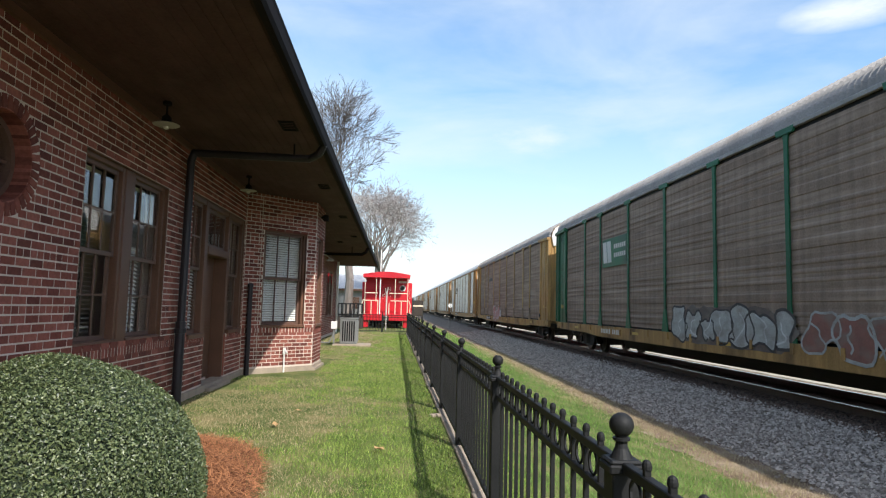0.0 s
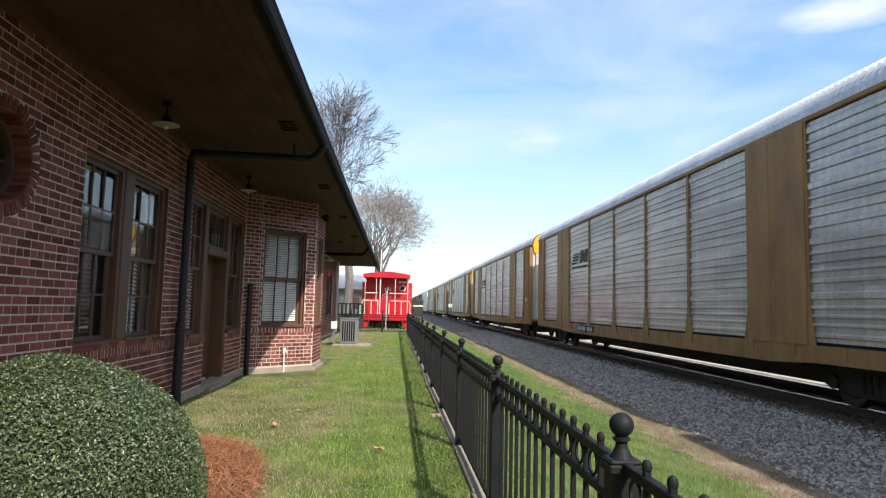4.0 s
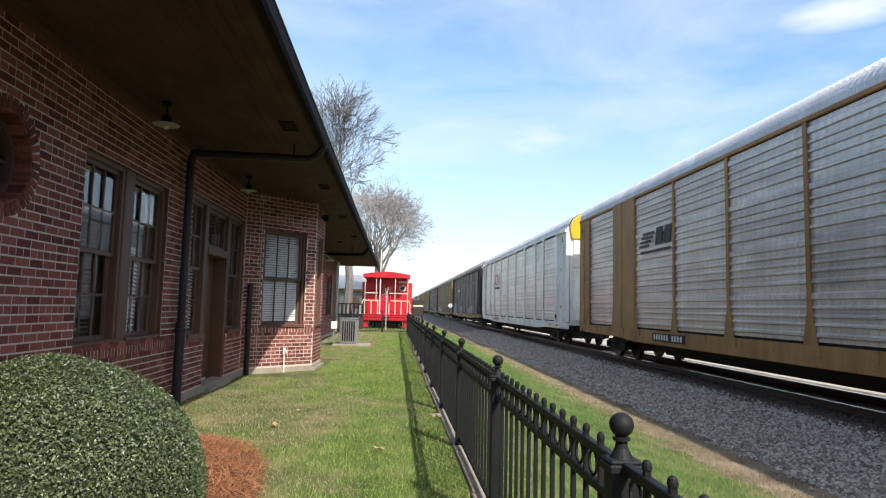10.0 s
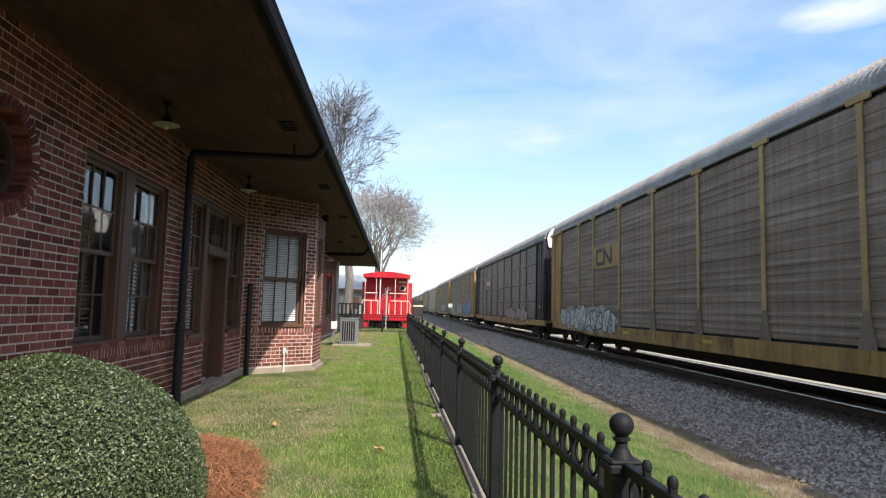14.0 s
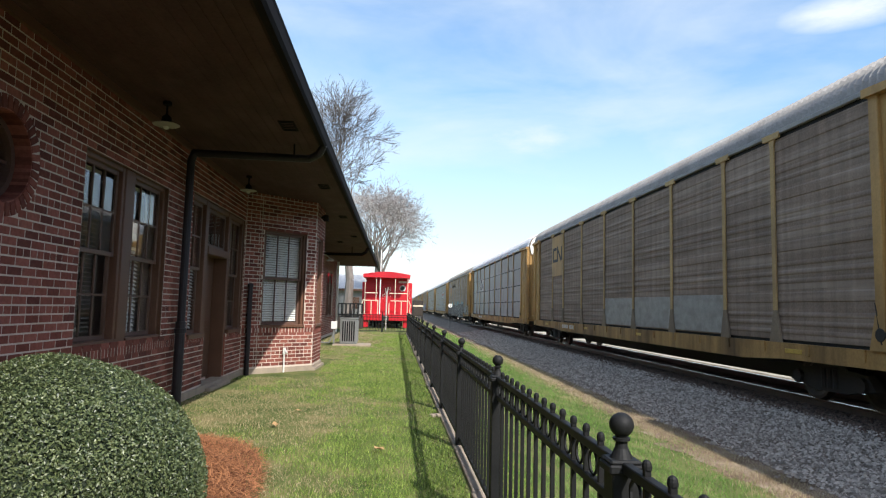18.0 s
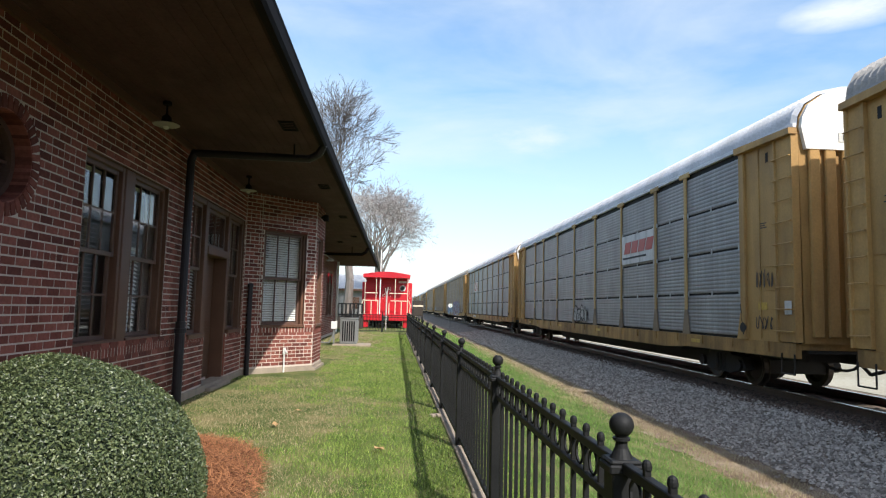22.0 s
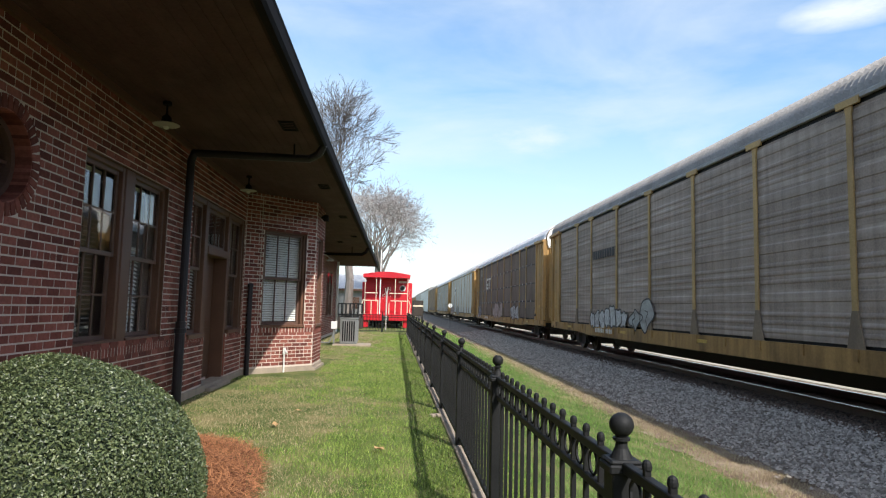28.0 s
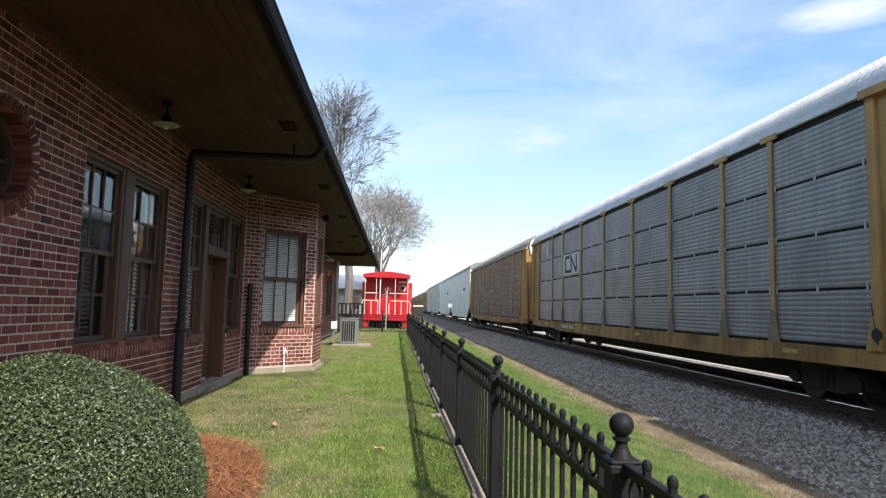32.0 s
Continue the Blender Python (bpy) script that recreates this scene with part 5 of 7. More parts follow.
def rib_sheet(w, h, style):
    """A pressed side sheet in the plane x = 0, outside towards -x, origin at its lower middle."""
    prof = []
    if style == "fine":
        n = 10
        for i in range(n):
            z = h * i / n
            d = h / n
            prof += [(0.0, z + d * 0.05), (-0.007, z + d * 0.3), (-0.007, z + d * 0.65), (0.0, z + d * 0.9)]
    else:
        deep = 0.034 if style == "bold" else 0.013
        ribs = ((0.10, 0.05), (0.30, 0.03), (0.46, 0.03), (0.62, 0.03), (0.80, 0.10)) if style == "bold" else ((0.14, 0.03), (0.31, 0.03), (0.48, 0.03), (0.76, 0.16))
        for c, w2 in ribs:
            z, e = h * c, h * w2
            if style != "bold" and w2 < 0.1:
                prof += [(0.0, z - 0.03), (-deep * 0.75, z - 0.012), (-deep, z), (-deep, z + e), (-deep * 0.7, z + e + 0.018), (0.0, z + e + 0.04)]
                continue
            prof += [(0.0, z - 0.018), (-deep, z), (-deep, z + e), (0.0, z + e + 0.03)]
    prof = [(0.0, 0.0)] + prof + [(0.0, h)]
    s = Shape()
    k = len(prof)
    s.add([(x, y, z) for y in (-w / 2, w / 2) for x, z in prof], [(i, i + 1, k + i + 1, k + i) for i in range(k - 1)])
    s.add([(0.02, -w / 2, 0), (0.02, w / 2, 0), (0.02, w / 2, h), (0.02, -w / 2, h)], [(0, 1, 2, 3)])
    return s


def post_shape(h, head=1.0):
    """The upright of a side: a narrow channel with a spread head."""
    s = Shape()
    a = 0.062
    s.prism([(-a, 0.62), (a, 0.62), (a, h - 0.25), (a + 0.058 * head, h), (-a - 0.058 * head, h), (-a, h - 0.25)], -0.03, 0.0, "x")
    if head:
        s.prism([(-0.3, h + 0.02), (-0.27, h - 0.1), (0.27, h - 0.1), (0.3, h + 0.02)], -0.052, -0.01, "x")
    return s


def foot_shape():
    """The spread gusset at the foot of an upright."""
    return Shape().prism([(-0.064, 0.62), (-0.2, 0.0), (0.2, 0.0), (0.064, 0.62)], -0.031, 0.0, "x")


ARCH = [(-HALF, EAVE), (-1.54, EAVE + 0.2), (-1.4, EAVE + 0.45), (-1.08, EAVE + 0.66), (-0.55, EAVE + 0.79), (0, CROWN), (0.55, EAVE + 0.79), (1.08, EAVE + 0.66), (1.4, EAVE + 0.45), (1.54, EAVE + 0.2), (HALF, EAVE)]


def roof_shape(ribbed, y0, y1):
    s = Shape()
    step = 0.085
    amp = 0.042 if ribbed else 0.026
    n = int((y1 - y0) / step)
    prof = [(x, z, (Vector((x, z - 4.0)).normalized() if z > EAVE else Vector((x, 0)).normalized())) for x, z in ARCH]
    m = len(prof)
    for j in range(n + 1):
        y = y0 + (y1 - y0) * j / n
        k = amp * (1 if j % 2 else -1)
        s.v += [(x + v[0] * k, y, z + v[1] * k + 0.02) for x, z, v in prof]
    s.f += [(j * m + i, j * m + i + 1, (j + 1) * m + i + 1, (j + 1) * m + i) for j in range(n) for i in range(m - 1)]
    return s


def truck(parent, y):
    t = part("truck", shared("truck", UNDER, truck_shape), UNDER, parent, at=Matrix.Translation((0, y, RAIL_Z - CAR_Z)))
    for d in (-0.86, 0.86):
        part("wheelset", shared("wheelset", WHEEL, wheel_shape), WHEEL, t, at=Matrix.Translation((0, d, 0.44)))
    return t


def truck_shape():
    s = Shape()
    for x in (-1.05, 1.05):
        s.prism([(-1.15, 0.36), (-0.95, 0.62), (-0.5, 0.66), (-0.3, 0.82), (0.3, 0.82), (0.5, 0.66), (0.95, 0.62), (1.15, 0.36), (0.8, 0.33), (0.45, 0.24), (-0.45, 0.24), (-0.8, 0.33)], x - 0.09, x + 0.09, "x")
        for d in (-0.86, 0.86):
            s.tube((x - 0.16, d, 0.44), (x + 0.16, d, 0.44), 0.13, n=10)
        for d in (-0.16, 0.0, 0.16):
            s.tube((x * 1.06, d, 0.3), (x * 1.06, d, 0.66), 0.07, n=8)
    s.box(-1.0, 1.0, -0.2, 0.2, 0.45, 0.8)
    s.box(-0.68, 0.68, -1.25, 1.25, 0.3, 0.6)
    s.box(-0.8, 0.8, -1.0, -0.92, 0.35, 0.45).box(-0.8, 0.8, 0.92, 1.0, 0.35, 0.45)
    return s


def wheel_shape():
    s = Shape()
    for x in (-0.75, 0.75):
        q = 1 if x > 0 else -1
        s.lathe((x, 0, 0), [(0.12, 0.08 * q), (0.30, 0.03 * q), (0.38, 0.065 * q), (0.44, 0.065 * q), (0.44, -0.04 * q), (0.465, -0.06 * q), (0.465, -0.075 * q), (0.36, -0.07 * q), (0.28, -0.02 * q), (0.12, -0.06 * q)], 24, "x")
        for i in range(3):
            a = i * 2.094
            s.tube((x + 0.09 * q, 0.07 * math.cos(a), 0.07 * math.sin(a)), (x + 0.12 * q, 0.07 * math.cos(a), 0.07 * math.sin(a)), 0.02, n=6)
    s.tube((-0.95, 0, 0), (0.95, 0, 0), 0.085, n=10)
    return s


def frame_shape(e=13.6):
    """Side sills that deepen between the trucks, and a centre sill."""
    s = Shape()
    o = [(-e, 0.58), (-e, DECK), (e, DECK), (e, 0.58), (9.0, 0.55), (7.6, 0.47), (-7.6, 0.47), (-9.0, 0.55)]
    s.prism(o, -HALF - 0.03, -HALF + 0.08, "x").prism(o, HALF - 0.08, HALF + 0.03, "x")
    s.box(-HALF + 0.07, HALF - 0.07, -e, e, DECK - 0.12, DECK)
    for i in range(19):
        y = -12.6 + i * 1.4
        s.box(-HALF - 0.055, -HALF - 0.028, y - 0.05, y + 0.05, 0.66, DECK)
    return s


def under_shape():
    s = Shape()
    s.box(-0.35, 0.35, -13.4, 13.4, 0.48, DECK - 0.12).prism([(-8.6, 0.62), (8.6, 0.62), (8.1, 0.42), (-8.1, 0.42)], -1.38, 1.38, "x").prism([(-8.3, 0.5), (8.3, 0.5), (7.7, 0.06), (-7.7, 0.06)], -0.45, 0.45, "x")
    for y in (-10.0, 10.0):
        s.box(-0.5, 0.5, y - 0.3, y + 0.3, 0.4, DECK - 0.1).box(-1.4, 1.4, y - 0.18, y + 0.18, 0.66, DECK - 0.1)
    s.box(-1.2, 1.2, 11.35, 13.2, 0.5, DECK - 0.12).box(-1.2, 1.2, -13.2, -11.35, 0.5, DECK - 0.12)
    for y in (-5.5, 4.6):
        s.box(-1.1, -0.4, y, y + 0.9, 0.42, 0.74)
    s.tube((-0.8, -2.5, 0.55), (-0.8, -1.4, 0.55), 0.2, n=12)
    s.tube((-1.1, -10, 0.62), (-1.1, 10, 0.62), 0.025, n=6)
    return s


def coupler_shape():
    s = Shape()
    s.box(-0.13, 0.13, 13.2, 14.0, 0.72, 0.98).bev(-0.22, 0.2, 13.85, 14.2, 0.68, 1.0, 0.05)
    pts = [(0.3, 13.5, 0.75), (0.42, 13.75, 0.5), (0.4, 13.95, 0.34), (0.3, 14.17, 0.42)]
    for a, b in zip(pts, pts[1:]):
        s.tube(a, b, 0.035, n=7)
    s.tube((-1.35, 13.62, 0.7), (1.35, 13.62, 0.7), 0.03, n=6)
    for x, dip, r in ((-0.75, 0.42, 0.025), (-0.55, 0.3, 0.03), (0.6, 0.36, 0.028)):
        row = [(x + 0.1 * math.sin(j * 0.8), 12.7 + j * 0.16, 0.72 - dip * math.sin(j * math.pi / 9)) for j in range(10)]
        for a, b in zip(row, row[1:]):
            s.tube(a, b, r, n=6, caps=False)
    return s


def end_door_shape():
    """The closed end wall in the plane y = 13.7, outside towards +y."""
    out = [(-1.46, DECK)] + [(x * 0.955, z - 0.02) for x, z in ARCH] + [(1.46, DECK)]
    return Shape().prism(out, 13.58, 13.68)


def end_leaves(door, style, material):
    """The leaves of the end doors: eight narrow folding ones, or four broad ones."""
    if style == "fold":
        me = shared("fold_leaf", material, lambda: Shape().bev(-0.11, 0.11, 13.68, 13.76, DECK + 0.12, EAVE + 0.3, 0.02))
        for x in (-1.2, -0.85, -0.5, -0.15, 0.2, 0.55, 0.9, 1.22):
            part("door_leaf", me, None, door, at=Matrix.Translation((x, 0, 0)))
    else:
        lo = shared("low_leaf", material, lambda: Shape().bev(-0.66, 0.66, 13.68, 13.72, DECK + 0.1, 3.2, 0.02))
        hi = shared("high_leaf", material, lambda: Shape().bev(-0.66, 0.66, 13.68, 13.72, 3.26, EAVE - 0.1, 0.02))
        ht = shared("hatch", material, lambda: Shape().bev(-0.24, 0.24, 13.72, 13.75, 1.3, 2.2, 0.02))
        for x in (-0.69, 0.69):
            part("door_leaf", lo, None, door, at=Matrix.Translation((x, 0, 0)))
            part("door_leaf", hi, None, door, at=Matrix.Translation((x, 0, 0)))
        part("hatch", ht, None, door, at=Matrix.Translation((0.72, 0, 0)))
        part("notice", shared("notice", INK_K, lambda: Shape().box(-0.25, 0.25, 13.72, 13.724, 2.5, 2.56).box(-0.25, 0.25, 13.72, 13.724, 2.4, 2.46)), None, door, at=Matrix.Translation((0.7, 0, 0)))


def end_cap_shape():
    s = Shape()
    out = [(-1.40, EAVE - 0.45)] + [(x * 0.945, z - 0.03) for x, z in ARCH] + [(1.40, EAVE - 0.45)]
    s.prism(out, 13.68, 13.775)
    s.bev(-0.05, 0.05, 13.775, 13.80, EAVE - 0.4, CROWN - 0.12, 0.01)
    return s


def bars(parent, name, material, y0, y1, z0, z1, n, label, x=-HALF - 0.06, gap=0.3, slant=0.0, proud=0.008):
    """Lettering too small or too private to spell: a row of plain bars, each a part."""
    w = (y1 - y0) / n
    for i in range(n):
        a, b = y0 + i * w, y0 + (i + 1 - gap) * w
        bar = part(name, Shape().prism([(a, z0), (b, z0), (b + slant, z1), (a + slant, z1)], x - proud, x, "x"), material, parent, label)
    return bar


def ribbon(s, pts, width, x, thick=0.002):
    """A bent band of paint in the plane x, through points (y, z), mitred at its bends; closed if it ends where it began."""
    closed = len(pts) > 3 and math.dist(pts[0], pts[-1]) < 1e-6
    if closed:
        pts = pts[:-1]
    n, rim = len(pts), []
    for i, p in enumerate(pts):
        a = pts[i - 1] if i or closed else p
        b = pts[(i + 1) % n] if i < n - 1 or closed else p
        d1, d2 = Vector((p[0] - a[0], p[1] - a[1])), Vector((b[0] - p[0], b[1] - p[1]))
        d1 = d1.normalized() if d1.length > 1e-6 else d2.normalized()
        d2 = d2.normalized() if d2.length > 1e-6 else d1
        t = d1 + d2
        t = t.normalized() if t.length > 1e-3 else d1
        k = min(2.0, 1 / max(0.3, t.dot(d1))) * width / 2
        rim.append((p[0] - t.y * k, p[1] + t.x * k, p[0] + t.y * k, p[1] - t.x * k))
    v = [q for a, b, c, d in rim for q in ((x - thick, a, b), (x - thick, c, d), (x, a, b), (x, c, d))]
    f = []
    for i in range(n if closed else n - 1):
        o, q = 4 * i, 4 * ((i + 1) % n)
        f += [(o, o + 1, q + 1, q), (o, q, q + 2, o + 2), (o + 1, o + 3, q + 3, q + 1), (o + 2, q + 2, q + 3, o + 3)]
    s.add(v, f)


def soften(pts, rounds=2, closed=True):
    """Cut the corners of a line of points."""
    for _ in range(rounds):
        ends = zip(pts, pts[1:] + pts[:1]) if closed else zip(pts, pts[1:])
        cut = [(u * p[0] + (1 - u) * q[0], u * p[1] + (1 - u) * q[1]) for p, q in ends for u in (0.75, 0.25)]
        pts = cut if closed else [pts[0]] + cut + [pts[-1]]
    return pts


def graffiti(parent, y0, y1, z0, z1, fill, edge, seed, label, inner=None, lw=0.75, ground=None):
    """Spray lettering that cannot be read: crowded swollen figures with a rim and a few bent inner lines, one part to a figure."""
    r = random.Random(seed)
    n = max(2, round((y1 - y0) / (lw * 0.8)))
    w = (y1 - y0) / n
    X = -HALF - 0.034
    z0 = max(z0, 0.5 if max(abs(y0), abs(y1)) < 8.2 else 0.6)
    if ground:
        top = [(y1 + 0.15 - (y1 - y0 + 0.3) * j / 30, z1 - 0.05 + 0.12 * noise.noise((j * 0.37, seed, 0)) + r.uniform(-0.03, 0.03) - 0.5 * (z1 - z0) * (abs(j / 15 - 1) ** 6)) for j in range(31)]
        low = [(y0 + (y1 - y0) * j / 12, z0 + r.uniform(0.0, 0.05)) for j in range(1, 12)]
        part("paint_patch", Shape().prism(low + top, X, X + 0.003, "x"), TAG[ground], parent, "patchy ground coat of the lettering")
    for i in range(n):
        c = y1 - (i + 0.5) * w
        lo, hi = z0 + r.uniform(0, 0.1) * (z1 - z0), z1 - r.uniform(0, 0.28) * (z1 - z0)
        m, hw, hh = (lo + hi) / 2, w * r.uniform(0.52, 0.68), (hi - lo) / 2
        lean = r.uniform(-0.25, 0.25) * hw
        rim = []
        for j in range(12):
            a = 2 * math.pi * (j + r.uniform(-0.3, 0.3)) / 12
            ca, sa = math.cos(a), math.sin(a)
            k = r.choice((0.55, 0.75, 0.95, 1.05, 1.2))
            sq = 1 / max(abs(ca), abs(sa)) ** 0.8
            rim.append((c + k * sq * hw * ca + lean * sa, max(z0, min(hi + 0.08, m + k * sq * hh * sa))))
        rim = soften(rim, 1)
        d = X - 0.004 - 0.0025 * (i % 3)
        fig = part("spray_figure", Shape().prism(rim, d, d + 0.003, "x"), TAG[fill], parent, label)
        line = Shape()
        ribbon(line, rim + rim[:1], r.uniform(0.04, 0.065), d - 0.001)
        part("figure_rim", line, TAG[edge], fig)
        marks = Shape()
        pts = [(c + r.uniform(-0.55, 0.55) * hw, lo + (hi - lo) * (0.15 + 0.7 * j / 4) * r.uniform(0.8, 1.05)) for j in range(5)]
        ribbon(marks, soften(pts, 1, False), r.uniform(0.03, 0.05), d - 0.003)
        part("figure_line", marks, TAG[inner or edge], fig)


def words(parent, name, text, size, y, z, material, label="", x=-HALF - 0.06, face="side", shear=0.0, bold=0.0, stretch=1.0):
    """Readable lettering with the built-in font, as a flat mesh on the car's -x side or its -y end."""
    cu = bpy.data.curves.new(name, "FONT")
    cu.body, cu.size, cu.extrude, cu.shear, cu.offset = text, size, 0.003, shear, bold
    tmp = new("tmp_text", cu)
    dg = bpy.context.evaluated_depsgraph_get()
    me = bpy.data.meshes.new_from_object(tmp.evaluated_get(dg))
    bpy.data.objects.remove(tmp)
    me.materials.clear()
    me.materials.append(material)
    m = Matrix(((0, 0, -1, x), (-1, 0, 0, y), (0, 1, 0, z), (0, 0, 0, 1))) if face == "side" else Matrix(((1, 0, 0, x), (0, 0, -1, y), (0, 1, 0, z), (0, 0, 0, 1)))
    ob = part(name, me, material, parent, label)
    ob.matrix_basis = m @ Matrix.Diagonal((stretch, 1, 1, 1))
    return ob


BAYS = [-11.365, -8.635, -6.685, -3.827, -0.969, 1.889, 4.747, 7.605, 9.555, 12.285]
TABYEL = mat("faded_reflector", (0.5, 0.31, 0.05), 0.5, var=0.3, scale=8, bump=0)
CLIP = mat("pale_clip", (0.45, 0.45, 0.44), 0.6, var=0.2, bump=0)


def blank_shape(w, h):
    """A solid bay with folded seams, one pressed sheet."""
    s = Shape()
    o = [(-w / 2, 0.03), (-w / 2, -0.05), (-w * 0.1, -0.05), (-w * 0.09, -0.03), (w * 0.09, -0.03), (w * 0.1, -0.05), (w / 2, -0.05), (w / 2, 0.03)]
    s.prism([(x, y) for y, x in o], 0.0, h, "z")
    return s


def corner_shape():
    """The fold that closes the panels at a car's end, from the last bay outwards (+y)."""
    return Shape().bev(-0.075, 0.02, 0.0, 0.2, 0.0, EAVE - DECK - 0.02, 0.012).prism([(0.0, 0.55), (-0.14, 0.0), (0.2, 0.0), (0.2, 0.55)], -0.08, -0.06, "x")


def sheet_shape(w, h):
    """The flat sheet of a car's end with a folded seam and a keyhole frame near its top."""
    s = Shape().box(-0.012, 0.05, 0.0, w, 0.0, h)
    s.bev(-0.03, -0.012, w * 0.42, w * 0.42 + 0.045, 0.05, h - 0.05, 0.006)
    s.box(-0.028, -0.012, w * 0.58, w * 0.92, 1.02, 1.05).box(-0.028, -0.012, w * 0.58, w * 0.92, 1.5, 1.53)
    return s


def ladder_column_shape(w, h):
    """The stood-off channel at a car's corner that carries the ladder."""
    return Shape().prism([(0.06, 0.0), (-0.085, 0.0), (-0.085, 0.05), (-0.045, 0.06), (-0.045, w - 0.06), (-0.085, w - 0.05), (-0.085, w), (0.06, w)], 0.02, h - 0.12, "z")


def autorack(label, panel, post, end, style, sill=SILL_Y, ribbed=True, cap=None, door="flat", roof=ROOF_D, rear=1.6):
    """A covered bilevel car carrier. The side towards the depot is -x; the head end is -y."""
    car = thing("autorack_car", label, "railway car", group="cars of the passing train")
    bold = style == "bold"
    y0, y1 = BAYS[0] - 1.93, BAYS[-1] + (1.4 if bold else rear)
    ymid = (y0 + y1) / 2
    mm = Matrix.Translation((0, ymid, 0))
    skin = post if bold else end
    part("side_sill", shared(("side_sill", bold, rear), sill, lambda: frame_shape((y1 - y0) / 2 - 0.08)), sill, car, at=mm)
    part("underframe", shared("underframe", UNDER, under_shape), UNDER, car, at=mm)
    part("roof", shared(("roof", ribbed, bold, rear), roof, lambda: roof_shape(ribbed, y0, y1)), roof, car)
    # added block: its colour gives the shade inside the rack behind gaps and slits
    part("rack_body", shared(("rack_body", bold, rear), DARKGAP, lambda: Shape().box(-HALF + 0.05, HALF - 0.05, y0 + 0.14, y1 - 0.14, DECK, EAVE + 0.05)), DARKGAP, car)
    h = EAVE - DECK
    part("far_side", shared(("far_side", bold, rear), panel, lambda: Shape().box(HALF - 0.05, HALF, y0 + 0.1, y1 - 0.1, DECK, EAVE)), panel, car)
    for q in (-1, 1):
        tip, edge = (y0, BAYS[0]) if q < 0 else (y1, BAYS[-1])
        m = Matrix.Translation((0, tip - q * 13.7, 0)) @ Matrix.Rotation(math.pi if q < 0 else 0, 4, "Z")
        em = end if door != "white_fold" else C_CREAM
        ed = part("end_door", shared("end_door", em, end_door_shape), em, car, at=m)
        end_leaves(ed, "fold" if door in ("fold", "white_fold") else "flat", em)
        part("end_cap", shared("end_cap", cap or C_WHITE, end_cap_shape), cap or C_WHITE, car, "white-painted top of the end doors" if not cap else "yellow-painted top of the end doors", at=m)
        if q < 0 and not cap:
            sg = part("sign", shared("sign", INK_W, lambda: Shape().bev(-0.75, 0.75, 13.775, 13.79, EAVE - 0.3, EAVE - 0.12, 0.004)), INK_W, car, "white lettered sign", at=m)
            if "excess" not in mesh_cache:
                mesh_cache["excess"] = words(sg, "sign_text", "EXCESS  HEIGHT  CAR", 0.15, 13.792, EAVE - 0.265, INK_K, face="end").data
                w0 = sg.children[0]
            else:
                w0 = part("sign_text", mesh_cache["excess"], None, sg)
            w0.matrix_basis = Matrix(((-1, 0, 0, 0.68), (0, 0, 1, 13.792), (0, 1, 0, EAVE - 0.265), (0, 0, 0, 1)))
        part("coupler", shared("coupler", UNDER, coupler_shape), UNDER, car, at=m)
        truck(car, MID + q * 10.0)
        # the closed end of the side: fold, flat sheet, ladder column, all measured outwards from the last bay
        flip = Matrix.Translation((-HALF, edge, DECK)) @ Matrix.Diagonal((1, q, 1, 1))
        reach = abs(tip - edge)
        col = 0.5 if bold else (0.62 if q < 0 else 0.46)
        part("corner_fold", shared("corner_fold", skin, corner_shape), skin, car, at=flip)
        w = reach - 0.2 - (0.0 if bold and q > 0 else col)
        sheet = part("end_panel", shared(("end_panel", round(w, 2)), skin, lambda: sheet_shape(w, h - 0.02)), skin, car, at=flip @ Matrix.Translation((0, 0.2, 0)))
        part("keyhole", shared("keyhole", DARKGAP, lambda: Shape().bev(-0.018, -0.008, -0.045, 0.045, 0, 0.2, 0.004)), DARKGAP, sheet, at=Matrix.Translation((0, w * 0.72, h - 0.5)))
        part("notice", shared("notice_plate", TABYEL, lambda: Shape().bev(-0.02, -0.012, -0.16, 0.16, 0, 0.16, 0.004)), TABYEL, sheet, "small yellow notice plate", at=Matrix.Translation((0, w * 0.5, 0.62)))
        part("stencil", shared("stencil", INK_K, lambda: Shape().box(-0.016, -0.012, -0.14, 0.14, 0, 0.02).box(-0.016, -0.012, -0.14, 0.08, 0.045, 0.065).box(-0.016, -0.012, -0.14, 0.12, 0.09, 0.11)), INK_K, sheet, at=Matrix.Translation((0, w * 0.55, 2.3)))
        if not (bold and q > 0):
            lad = part("ladder", shared(("ladder", col), skin, lambda: ladder_column_shape(col, h)), skin, car, at=flip @ Matrix.Translation((0, reach - col, 0)))
            rung = shared(("rung", col), skin, lambda: Shape().tube((-0.12, 0.02, 0), (-0.12, col - 0.02, 0), 0.013, n=6).box(-0.12, -0.07, 0.02, 0.04, -0.012, 0.012).box(-0.12, -0.07, col - 0.04, col - 0.02, -0.012, 0.012))
            for i in range(9):
                part("rung", rung, None, lad, at=Matrix.Translation((0, 0, 0.22 + i * 0.42)))
            if not bold:
                part("header", shared(("header", round(reach, 2)), skin, lambda: Shape().prism([(-0.05, EAVE - 0.12), (-0.05, EAVE + 0.02), (reach + 0.03, EAVE - 0.04), (reach + 0.03, EAVE - 0.16)], -0.15, 0.02, "x")), skin, car, at=Matrix.Translation((-HALF, edge, 0)) @ Matrix.Diagonal((1, q, 1, 1)))
